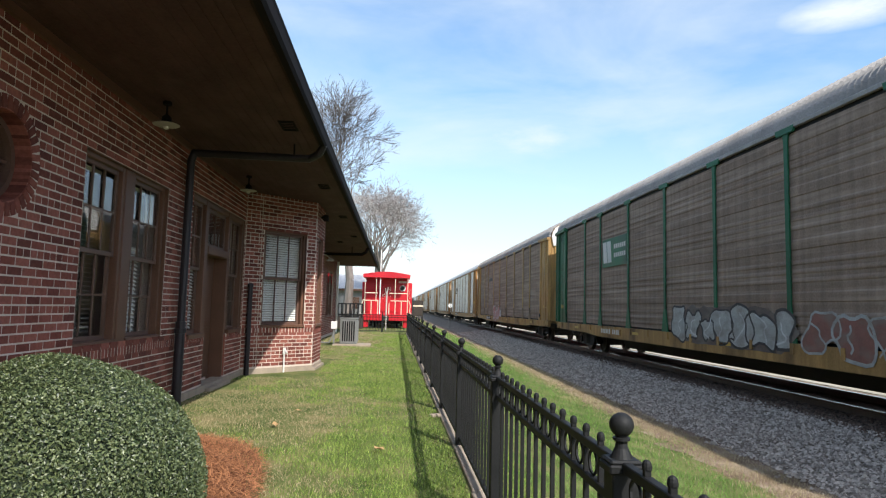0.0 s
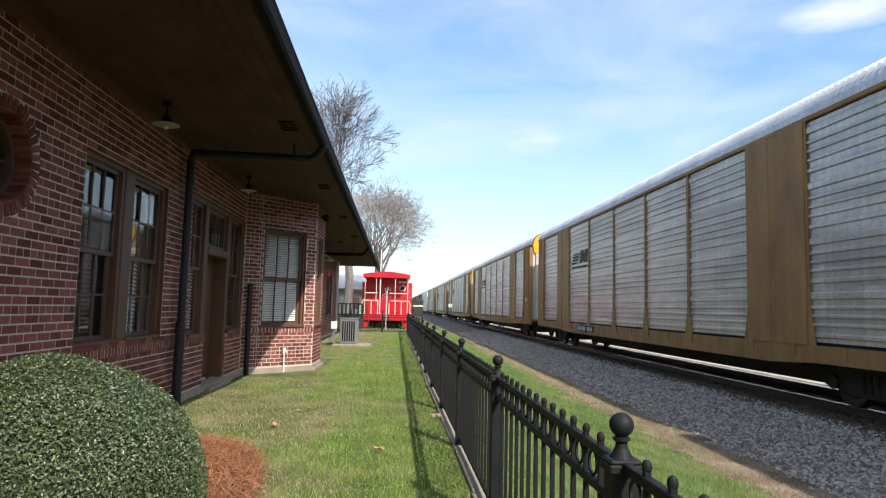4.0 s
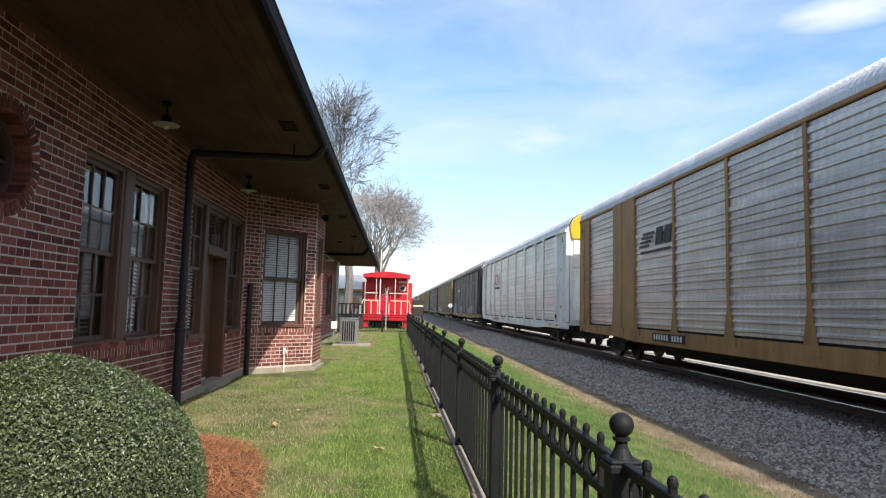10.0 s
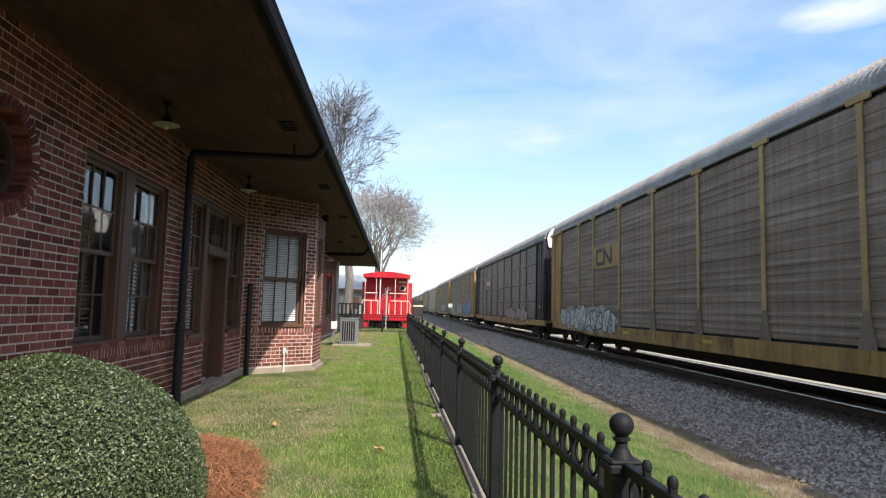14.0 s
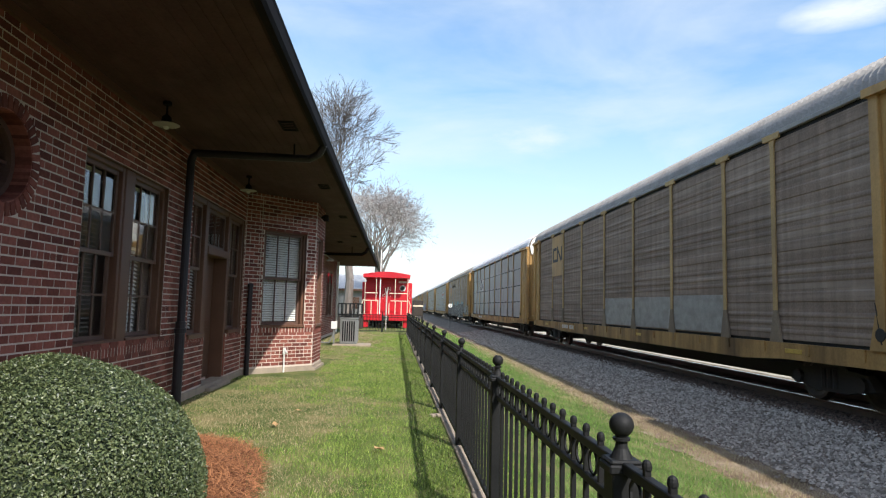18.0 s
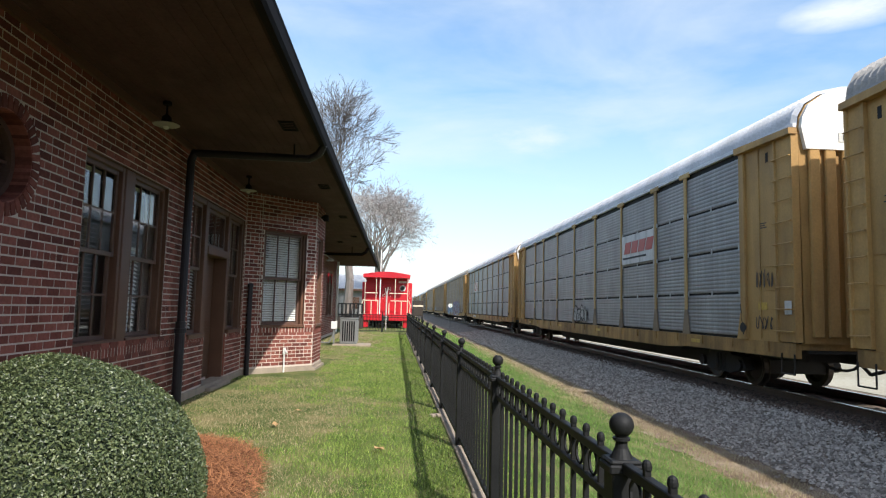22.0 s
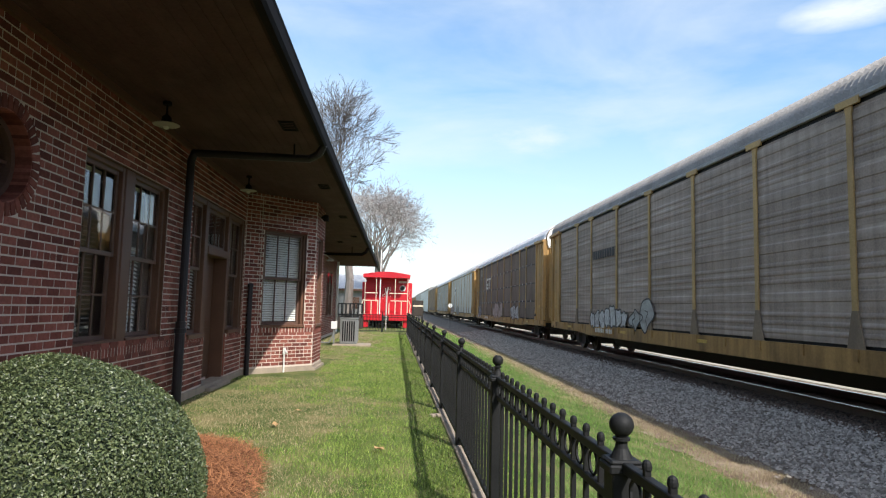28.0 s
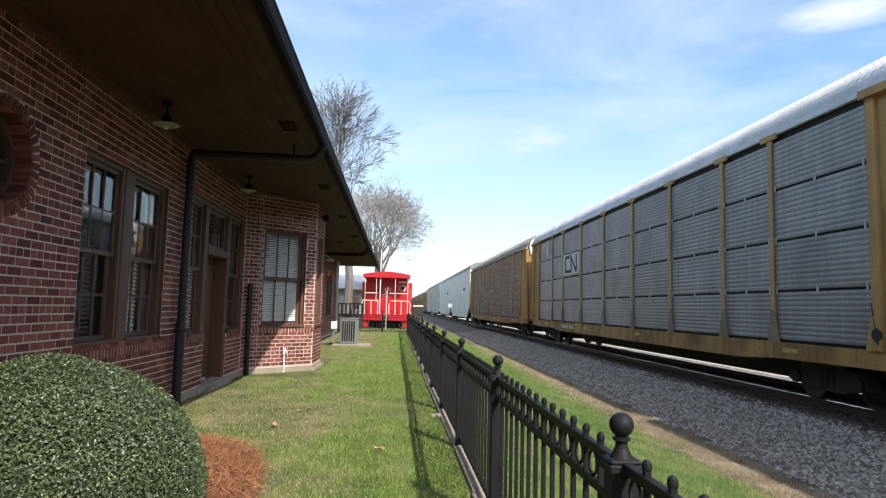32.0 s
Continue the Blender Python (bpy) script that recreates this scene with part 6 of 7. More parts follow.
        part("step", shared("step", UNDER, lambda: Shape().tube((-0.03, 0.05, 0.0), (-0.03, 0.05, -0.38), 0.016, n=6).tube((-0.03, 0.45, 0.0), (-0.03, 0.45, -0.38), 0.016, n=6).tube((-0.03, 0.05, -0.38), (-0.03, 0.45, -0.38), 0.016, n=6)), UNDER, car, "bent sill step", at=flip @ Matrix.Translation((-0.02, reach - 0.55, -0.2)))
        if q > 0:
            part("brake_lever", shared("brake_lever", UNDER, lambda: Shape().tube((-0.06, 0, 0.1), (-0.06, 0.12, 0.75), 0.03, 0.02, n=6).lathe((-0.09, 0.02, 0.25), [(0.1, 0), (0.12, 0.02), (0.1, 0.04)], 12, "x")), UNDER, car, at=Matrix.Translation((-HALF, BAYS[0] - 0.12, DECK)))
    rail_mat = roof if post is C_YEL or roof is ROOF_D else post
    part("eave_rail", shared(("eave_rail", bold, rear), rail_mat, lambda: Shape().bev(-HALF - 0.045, -HALF + 0.04, y0, y1, EAVE - 0.03, EAVE + 0.06, 0.012)), rail_mat, car)
    tiers = [(0.06, 1.02), (1.02, 2.01), (2.01, 3.04), (3.04, h - (0.05 if bold else 0.11))]
    gap = 0.05 if style == "slit" else 0.0
    form = {"slit": "fine", "bold": "bold"}.get(style, "soft")
    for i, (a, b) in enumerate(zip(BAYS, BAYS[1:])):
        w = b - a
        if bold and i in (1, 7):
            part("blank_panel", shared(("blank_panel", round(w, 2)), post, lambda: blank_shape(w, h)), post, car, at=Matrix.Translation((-HALF, (a + b) / 2, DECK)))
        else:
            for c, d in tiers:
                part("side_panel", shared(("side_panel", form, round(w, 2), round(d - c, 2)), panel, lambda: rib_sheet(w - 0.06, d - c - gap, form)), panel, car, at=Matrix.Translation((-HALF + 0.02, (a + b) / 2, DECK + c)))
        if i:
            pm = C_POST if post is C_YEL else post
            fm = GRIME if post is C_YEL else post
            po = part("post", shared(("post", bold), pm, lambda: post_shape(h, 0.0 if bold else 1.0)), pm, car, at=Matrix.Translation((-HALF, a, DECK)))
            part("gusset", shared(("gusset",), fm, foot_shape), fm, po)
    if style == "slit":
        for i, (a, b) in enumerate(zip(BAYS, BAYS[1:])):
            for c, d in tiers[1:]:
                for k in (0.05, 0.5, 0.95):
                    part("clip", shared("clip", CLIP, lambda: Shape().bev(-0.022, 0.0, -0.022, 0.022, -0.065, 0.045, 0.004)), CLIP, car, at=Matrix.Translation((-HALF, a + (b - a) * k, DECK + c)))
    if sill is SILL_Y:
        for y in (10.6, 4.1, -1.4, -9.2):
            yellow_tab(car, y)
    return car


def number_board(car, y, n=11, black=False):
    b = part("number_board", shared(("number_board", black), UNDER if black else SILL_Y, lambda: Shape().bev(-HALF - 0.066, -HALF - 0.02, -1.02, 1.02, 0.58, 0.80, 0.008)), None, car, at=Matrix.Translation((0, y, 0)))
    me = shared("character", INK_W, lambda: Shape().bev(-0.004, 0.004, -0.05, 0.05, 0.615, 0.765, 0.003))
    for i in range(n):
        if i != 4:
            part("character", me, None, b, at=pose(-HALF - 0.067, -0.86 + i * 1.72 / (n - 1), 0))


def yellow_tab(car, y):
    part("reflector", shared("reflector", TABYEL, lambda: Shape().bev(-HALF - 0.038, -HALF - 0.03, -0.26, 0.26, 0.67, 0.755, 0.004)), TABYEL, car, "yellow reflective strip", at=Matrix.Translation((0, y, 0)))


def scrawl(car, y0, y1, z0, z1, seed):
    """A hand-drawn black tag that cannot be read: one bent line to a figure."""
    r = random.Random(seed)
    n = max(3, round((y1 - y0) / 0.14))
    w = (y1 - y0) / n
    for i in range(n):
        c = y1 - (i + 0.5) * w
        pts = [(c + w * r.uniform(-0.5, 0.5), z0 + (z1 - z0) * f * r.uniform(0.85, 1.1)) for f in (1.0, 0.1, 0.0, 0.55, 0.95)]
        s = Shape()
        ribbon(s, soften(pts, 1, False), 0.024, -HALF - 0.033)
        part("scrawl", s, TAG["black"], car, "thin black hand-drawn tag")


def galvanised_car():
    car = autorack("galvanised ribbed auto carrier with gold-brown posts", P_GALV, C_GOLD, C_GOLD, "bold", C_GOLD, False, C_TOPYEL, "white_fold", ROOF_G)
    y1 = 6.35
    for i in range(4):
        bars(car, "emblem", INK_K, y1 - 0.12 * i + 0.05, y1 + 0.85 - 0.1 * i, 3.34 + i * 0.12, 3.41 + i * 0.12, 1, "black emblem in plain strokes", x=-HALF - 0.02, gap=0.0)
    bars(car, "emblem_letters", INK_K, y1 - 1.4, y1 - 0.25, 3.34, 3.84, 2, "", x=-HALF - 0.02, gap=0.2, slant=-0.12)
    bars(car, "emblem_line", INK_K, y1 - 1.4, y1 + 0.8, 3.14, 3.22, 14, "", x=-HALF - 0.02)
    number_board(car, 5.1, black=True)
    bars(car, "end_text", INK_W, -12.95, -12.7, 2.6, 2.95, 2, "", x=-HALF - 0.035)
    bars(car, "notice", C_TOPYEL, -12.4, -11.8, 1.85, 2.05, 1, "yellow notice plate", x=-HALF - 0.035, gap=0)
    return car


def emblem_plate(car, y, z, w, h, plate, ink, n=2, label="plain company plate", fw=0.76, fh=0.56):
    b = part("plate", Shape().bev(-HALF - 0.04, -HALF - 0.025, y - w / 2, y + w / 2, z - h / 2, z + h / 2, 0.005), plate, car, label)
    bars(b, "emblem", ink, y - w * fw / 2, y + w * fw / 2, z - h * fh / 2, z + h * fh / 2, n, "", x=-HALF - 0.04, gap=0.25, slant=-0.04)
    return b


def stroke(parent, material, pts, width, label=""):
    """A bent band of paint through points (y, z)."""
    s = Shape()
    ribbon(s, pts, width, -HALF - 0.03, 0.012)
    return part("emblem", s, material, parent, label)


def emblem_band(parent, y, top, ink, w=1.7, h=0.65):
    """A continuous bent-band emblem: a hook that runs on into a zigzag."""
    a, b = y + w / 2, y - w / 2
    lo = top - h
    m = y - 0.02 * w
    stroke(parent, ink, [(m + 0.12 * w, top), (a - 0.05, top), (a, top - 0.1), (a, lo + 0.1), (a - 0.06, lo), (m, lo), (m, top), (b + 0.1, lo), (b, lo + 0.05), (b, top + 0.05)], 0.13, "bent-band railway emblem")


def emblem_hook(parent, y, top):
    stroke(parent, INK_W, [(y - 1.0, top), (y - 0.1, top), (y, top - 0.1), (y, top - 0.62), (y - 0.1, top - 0.72), (y - 0.9, top - 0.72), (y - 0.9, top - 0.4), (y - 0.5, top - 0.4)], 0.17, "white band emblem")
    stroke(parent, INK_W, [(y - 1.2, top), (y - 2.3, top)], 0.17)
    stroke(parent, INK_W, [(y - 1.75, top), (y - 1.75, top - 0.75)], 0.17)


DULLWHITE = mat("faded_white_paint", (0.62, 0.60, 0.58), 0.6, var=0.2, scale=3, fine=30, bump=0.05, stain=(0.3, 0.28, 0.26), stain_amt=0.7)
CREAM_INK = mat("stencil_cream", (0.6, 0.5, 0.3), 0.6, var=0.1, bump=0)
YL = "weathered grey auto carrier with yellow posts"
SHIFT = {0: -0.2, 1: -0.2, 2: -0.25, 3: -0.2, 4: -0.1, 6: 0.05, 7: 0.1, 8: 0.2, 9: 0.12, 10: 0.15, 11: 0.3, 12: 0.43, 13: 0.32, 14: 0.22, 15: 0.12, 20: -0.1, 21: -0.15, 22: -0.12, 23: -0.1, 24: -0.1}
cars = []
galv = galvanised_car()
for k in range(25):
    if 2 <= k <= 7:
        car = galv if k == 2 else copy_thing(galv, Matrix.Identity(4))
    elif k == 0:
        car = autorack("sooty grey auto carrier with green posts", P_DUSTY, C_GREEN, C_GREEN, "soft")
        b = part("plate", Shape().bev(-HALF - 0.03, -HALF - 0.015, 4.85, 7.3, 2.95, 3.95, 0.005), C_GREEN, car, "green company plate")
        bars(b, "emblem", INK_W, 6.3, 7.2, 3.1, 3.85, 2, "white emblem in plain strokes", x=-HALF - 0.03, gap=0.15, slant=0.1)
        bars(b, "emblem_text", INK_W, 4.95, 6.1, 3.55, 3.7, 6, "", x=-HALF - 0.03)
        bars(b, "emblem_text", INK_W, 4.95, 6.1, 3.25, 3.4, 6, "", x=-HALF - 0.03)
        graffiti(car, -4.0, 1.3, 0.62, 1.6, "pale", "black", 1, "pale dark-edged spray lettering", "white", 0.9, "brown")
        graffiti(car, -9.3, -4.3, 0.55, 1.7, "rust", "pale", 2, "reddish spray lettering", "pale", 1.0)
        number_board(car, 6.4)
    elif k == 1:
        car = autorack(YL + " and red spray lettering", P_DUSTY, C_YEL, C_YEL, "soft")
        graffiti(car, 1.65, 4.55, 0.45, 1.75, "red", "white", 3, "red spray lettering", "white", 0.8)
        graffiti(car, 0.9, 1.5, 0.85, 1.45, "white", "white", 4, "white spray blot", "pale", 0.5)
        bars(car, "emblem_text", INK_K, 5.4, 7.1, 3.55, 3.8, 2, "black strokes of a worn emblem", x=-HALF - 0.03, gap=0.3)
        number_board(car, 6.9, black=True)
    elif k == 8:
        car = autorack("clean white auto carrier with silver ribbed sides", P_WHITE, C_WHITE, C_WHITE, "soft", C_WHITE, False, C_TOPYEL, roof=ROOF_G)
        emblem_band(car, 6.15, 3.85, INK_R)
        bars(car, "emblem_text", INK_K, 5.1, 7.2, 2.85, 3.0, 9, "", x=-HALF - 0.03)
        number_board(car, 6.4)
        for y in (-11.5, -10.2, 3.5, 1.2):
            yellow_tab(car, y)
    elif k == 9:
        car = autorack("sooty dark auto carrier with a maroon plate", P_DARK, C_BLACK, C_BLACK, "slit")
        emblem_plate(car, 6.2, 3.4, 2.7, 0.98, MAROON, INK_W, 6, "maroon company plate", 0.62, 0.3)
        graffiti(car, -6.9, -3.9, 0.6, 1.8, "pale", "black", 5, "grey-white spray lettering", None, 0.9)
        graffiti(car, 8.9, 12.25, 0.6, 2.0, "teal", "pale", 6, "teal spray lettering with pale green outlines", "pale", 0.95, "teal")
        graffiti(car, 1.9, 4.4, 0.8, 1.7, "pale", "pale", 7, "faded grey spray lettering", "black", 0.9)
        number_board(car, 8.4)
    elif k == 10:
        car = autorack(YL + ", dusty", P_DUSTY, C_YEL, C_YEL, "soft")
        b = part("plate", Shape().bev(-HALF - 0.03, -HALF - 0.015, 4.85, 7.5, 2.95, 3.75, 0.005), C_YEL, car, "yellow company plate")
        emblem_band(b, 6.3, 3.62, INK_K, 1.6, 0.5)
        graffiti(car, 4.9, 12.2, 0.35, 1.6, "white", "black", 8, "pale dark-edged spray lettering", "black", 0.95, "pale")
    elif k == 11:
        car = autorack("sooty dark auto carrier with black ends", P_DARK, C_BLACK, C_BLACK, "slit")
        emblem_plate(car, 6.2, 3.4, 2.7, 0.98, MAROON, INK_W, 6, "maroon company plate", 0.62, 0.3)
        graffiti(car, -9, -2, 0.7, 1.6, "pink", "black", 30, "rusty faded spray lettering", "black", 1.0)
    elif k == 12:
        car = autorack(YL + " and blue spray lettering", P_DUSTY, C_YEL, C_YEL, "soft")
        graffiti(car, -10.8, -3.65, 0.45, 2.3, "blue", "black", 9, "large blue spray lettering", "sky", 1.3)
        graffiti(car, -2.4, 3.6, 0.62, 2.2, "pink", "rust", 40, "dull pink spray lettering", "pale", 1.0, "rust")
        graffiti(car, 7.9, 12.2, 0.4, 2.1, "seafoam", "black", 11, "pale blue spray lettering", "white", 0.9, "buff")
        graffiti(car, 3.9, 7.7, 0.6, 1.9, "brown", "pink", 12, "overpainted dark spray lettering", "rust", 1.2, "brown")
        number_board(car, 7.0)
    elif k == 13:
        car = autorack(YL + " with pale painted-over patches", P_DUSTY, C_YEL, C_YEL, "soft", rear=1.35)
        b = part("plate", Shape().bev(-HALF - 0.03, -HALF - 0.015, 7.67, 9.58, 2.98, 4.85, 0.005), C_YEL, car, "yellow company plate")
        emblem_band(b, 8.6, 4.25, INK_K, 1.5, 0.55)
        for i in range(2, 5):
            part("paint_patch", Shape().prism([(BAYS[i] + 0.1, 0.95), (BAYS[i + 1] - 0.1, 0.95), (BAYS[i + 1] - 0.1, 1.85), (BAYS[i] + 0.1, 1.82)], -HALF - 0.004, -HALF + 0.02, "x"), TAG["buff"], car, "pale painted-over patch")
        number_board(car, 6.6)
    elif k in (14, 17, 23):
        car = autorack("blue-grey auto carrier with slotted side sheets", P_BLUEGREY, C_YEL, C_YEL, "slit", door="fold", roof=ROOF_G)
        b = part("plate", Shape().bev(-HALF - 0.03, -HALF - 0.015, 4.9, 7.45, 2.92, 3.84, 0.005), DULLWHITE, car, "white company plate")
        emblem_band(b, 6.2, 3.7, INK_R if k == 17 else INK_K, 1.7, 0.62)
        number_board(car, 6.6)
        bars(car, "panel_text", INK_W, 10.3, 10.55, 4.1, 4.7, 1, "white stencil text as plain bars", x=-HALF - 0.03, gap=0)
        bars(car, "panel_text", INK_W, 10.9, 11.6, 4.3, 4.7, 5, "", x=-HALF - 0.03, gap=0.8)
    elif k == 15:
        car = autorack("weathered grey auto carrier with huge spray lettering", P_GREY, C_YEL, C_YEL, "soft")
        g = part("graffiti", Shape().prism([(12.2, 0.6), (-7.4, 0.6), (-7.6, 1.6), (-5.0, 1.85), (-2.0, 1.75), (-1.2, 1.8), (0.2, 1.7), (3, 1.8), (5.5, 1.65), (9, 1.75), (12.2, 1.6)], -HALF - 0.062, -HALF - 0.058, "x"), TAG["brown"], car, "dark ground of the spray lettering")
        for y_, w_ in ((-6.2, 1.0), (-1.6, 1.3), (1.2, 0.7), (5.4, 0.9)):
            part("paint_patch", Shape().prism([(y_ - w_, 1.5), (y_ + w_, 1.5), (y_ + w_ * 0.8, 1.95), (y_ + w_ * 0.2, 2.25), (y_ - w_ * 0.5, 2.1)], -HALF - 0.056, -HALF - 0.05, "x"), TAG["teal"], g, "teal spray cloud")
        for txt, y, w, stretch in (("MULET", 12.05, 1.75, 1.05), ("STRANGE", 6.25, 1.75, 1.0), ("GEKOE", -1.5, 2.0, 0.95)):
            words(g, "letters_edge", txt, w, y + 0.06, 0.5, TAG["white"], x=-HALF - 0.066, bold=0.085, stretch=stretch)
            words(g, "letters_fill", txt, w, y, 0.5, TAG["black"], x=-HALF - 0.070, bold=0.05, stretch=stretch)
        graffiti(car, -12.8, -8.0, 0.7, 2.0, "pale", "black", 14, "pale spray lettering", "black")
        b = part("plate", Shape().bev(-HALF - 0.03, -HALF - 0.015, 7.67, 9.58, 2.98, 4.75, 0.005), C_YEL, car, "yellow company plate with striped shield")
        bars(b, "shield_top", TAG["blue"], 8.15, 9.1, 4.1, 4.5, 1, "", x=-HALF - 0.03, gap=0)
        bars(b, "shield_stripe", INK_R, 8.2, 9.1, 3.4, 4.08, 5, "", x=-HALF - 0.03, gap=0.45)
        words(car, "slogan", "BUILDING  AMERICA", 0.5, 6.9, 4.02, INK_K, x=-HALF - 0.03)
    elif k == 16:
        car = autorack("grey auto carrier with a white banner on slotted sheets", P_BLUEGREY, C_YEL, C_YEL, "slit", door="fold", roof=ROOF_G, ribbed=True)
        b = part("banner", Shape().bev(-HALF - 0.03, -HALF - 0.015, -6.6, -3.93, 2.92, 3.85, 0.005), DULLWHITE, car, "faded white banner with red strokes")
        bars(b, "emblem", INK_R, -6.45, -4.05, 3.25, 3.62, 4, "", x=-HALF - 0.03, gap=0.15, slant=-0.15)
        bars(b, "emblem_line", INK_K, -6.0, -4.05, 3.08, 3.14, 1, "", x=-HALF - 0.03, gap=0)
        graffiti(car, 0.0, 1.8, 0.95, 1.6, "pale", "black", 15, "black spray lettering", "black", 0.5)
        scrawl(car, -12.55, -11.9, 1.95, 2.28, 61)
        scrawl(car, -12.5, -11.9, 1.1, 1.36, 62)
        part("sticker", Shape().bev(-HALF - 0.078, -HALF - 0.068, -13.18, -12.96, 1.4, 1.66, 0.004), DULLWHITE, car, "white paper sticker on the end sheet")
    elif k == 18:
        car = autorack(YL + " with blue and purple lettering", P_GREY, C_YEL, C_YEL, "soft")
        graffiti(car, 2.0, 9.0, 0.5, 1.75, "blue", "sky", 16, "sky-blue spray lettering", "white", 0.85, "sky")
        graffiti(car, -7.45, 1.5, 0.42, 2.25, "maroon", "sky", 17, "maroon spray lettering with pale blue outlines", "sky", 1.25, "purple")
        bars(car, "panel_text", CREAM_INK, -5.9, -4.6, 0.58, 0.76, 3, "cream stencil bars", x=-HALF - 0.075)
    elif k == 19:
        car = autorack(YL, P_DUSTY, C_YEL, C_YEL, "soft", cap=C_TOPYEL)
        graffiti(car, 6.5, 10.5, 0.8, 1.6, "pale", "black", 31, "pale spray lettering", "black", 0.9)
    elif k == 20:
        car = autorack(YL + ", streaked", P_GREY, C_YEL, C_YEL, "soft")
        bars(car, "emblem_text", INK_K, 4.95, 7.35, 3.32, 3.62, 9, "black lettering in plain strokes", x=-HALF - 0.03)
        graffiti(car, 3.7, 7.6, 0.75, 1.55, "white", "black", 18, "white spray lettering", "pale", 0.7)
        graffiti(car, 1.6, 3.4, 0.7, 1.75, "pale", "black", 19, "round spray tag", "black", 0.9)
        number_board(car, 6.0)
    elif k == 21:
        car = autorack("sooty brown auto carrier with yellow posts", P_BROWN, C_YEL, C_YEL, "slit", door="fold", roof=ROOF_G)
        emblem_hook(car, 7.35, 3.75)
        graffiti(car, -6.6, -3.9, 0.7, 1.8, "white", "black", 20, "white and black spray lettering", "black", 0.6)
        graffiti(car, 10.5, 12.2, 0.4, 1.8, "black", "lilac", 21, "dark spray tag", "lilac", 0.9)
        graffiti(car, -0.6, 3.8, 0.7, 1.9, "pink", "brown", 24, "faded spray lettering", "pale", 1.1)
        number_board(car, 7.0)
        bars(car, "panel_text", INK_W, 10.3, 10.55, 4.1, 4.7, 1, "white stencil text as plain bars", x=-HALF - 0.03, gap=0)
        scrawl(car, 12.5, 13.3, 2.2, 2.9, 63)
    elif k == 22:
        car = autorack("light grey auto carrier with scrawled lettering", P_LIGHT, C_YEL, C_YEL, "soft", roof=ROOF_G)
        b = part("plate", Shape().bev(-HALF - 0.03, -HALF - 0.015, 4.9, 7.45, 3.0, 3.95, 0.005), DULLWHITE, car, "pale company plate")
        for q in (-1, 1):
            stroke(b, INK_K, [(6.2 + q * 0.78, 3.25), (6.2 + q * 0.92, 3.25), (6.2 + q * 0.92, 3.85), (6.2 + q * 0.78, 3.85)], 0.06, "black bracket of the emblem")
        bars(b, "emblem", INK_K, 5.6, 6.8, 3.42, 3.7, 4, "black emblem in plain strokes", x=-HALF - 0.03, gap=0.45, slant=-0.14)
        bars(b, "emblem_text", INK_K, 5.55, 6.85, 3.06, 3.12, 6, "", x=-HALF - 0.03)
        graffiti(car, 7.4, 12.2, 0.5, 1.75, "pink", "black", 22, "black-edged rusty spray lettering", "rust", 0.9)
        graffiti(car, 1.0, 4.5, 0.55, 1.8, "haze", "black", 23, "black-edged spray lettering", "black", 0.8)
        number_board(car, 6.4)
    else:
        car = autorack(YL, P_DUSTY, C_YEL, C_YEL, "soft")
    cars.append((car, 15.83 + k * PITCH + SHIFT.get(k, 0.0)))


C_SILVER = car_mat("silver_white_side", (0.66, 0.655, 0.64), 0.5, 0.1, (0.44, 0.42, 0.40), 0.6)
C_DUSTWHITE = car_mat("dusty_white_side", (0.50, 0.47, 0.43), 0.6, 0.0, (0.33, 0.29, 0.25), 0.7)


def articulated_unit(label, skin):
    """One half of a tall articulated carrier: low-slung side with cut lower corners and an arched roof."""
    car = thing("articulated_carrier", label, "railway car", group="cars of the passing train")
    e, top = 10.75, EAVE + 0.35
    side = [(-e, 1.5), (-e + 2.4, 0.42), (e - 2.4, 0.42), (e, 1.5), (e, top), (-e, top)]
    part("side", shared("unit_side", skin, lambda: Shape().prism(side, -1.57, -1.5, "x")), skin, car)
    part("side", shared("unit_side", skin, lambda: Shape().prism(side, -1.57, -1.5, "x")), skin, car, at=Matrix.Translation((3.07, 0, 0)))
    part("roof", shared("unit_roof", ROOF_D, lambda: Shape().prism([(x * 1.0, z + 0.35) for x, z in ARCH], -e, e)), ROOF_D, car)
    part("deck", shared("unit_deck", UNDER, lambda: Shape().box(-1.45, 1.45, -e + 2.4, e - 2.4, 0.42, 0.6).box(-1.45, 1.45, -e, e, 1.4, 1.5)), UNDER, car)
    for q in (-1, 1):
        part("end_wall", shared("unit_end", C_WHITE, lambda: Shape().box(-1.49, 1.49, -0.04, 0.04, 1.5, top)), C_WHITE, car, at=Matrix.Translation((0, q * (e - 0.1), 0)))
        for k in (0.2, 0.62):
            part("post", shared("unit_post", skin, lambda: Shape().bev(-1.6, -1.56, -0.07, 0.07, 0.45, top, 0.01)), skin, car, at=Matrix.Translation((0, q * k * e, 0)))
    bars(car, "panel_text", INK_K, -6.6, -4.6, 3.3, 3.6, 4, "dark lettering as plain bars", x=-1.6)
    return car


def coupled_pair(skin, label, y):
    for k, q in enumerate((-1, 1)):
        car = articulated_unit(label, skin)
        truck(car, -10.75 if k == 0 else 10.75)
        if k:
            truck(car, -11.0)
        cars.append((car, y + 10.85 + k * 21.85))


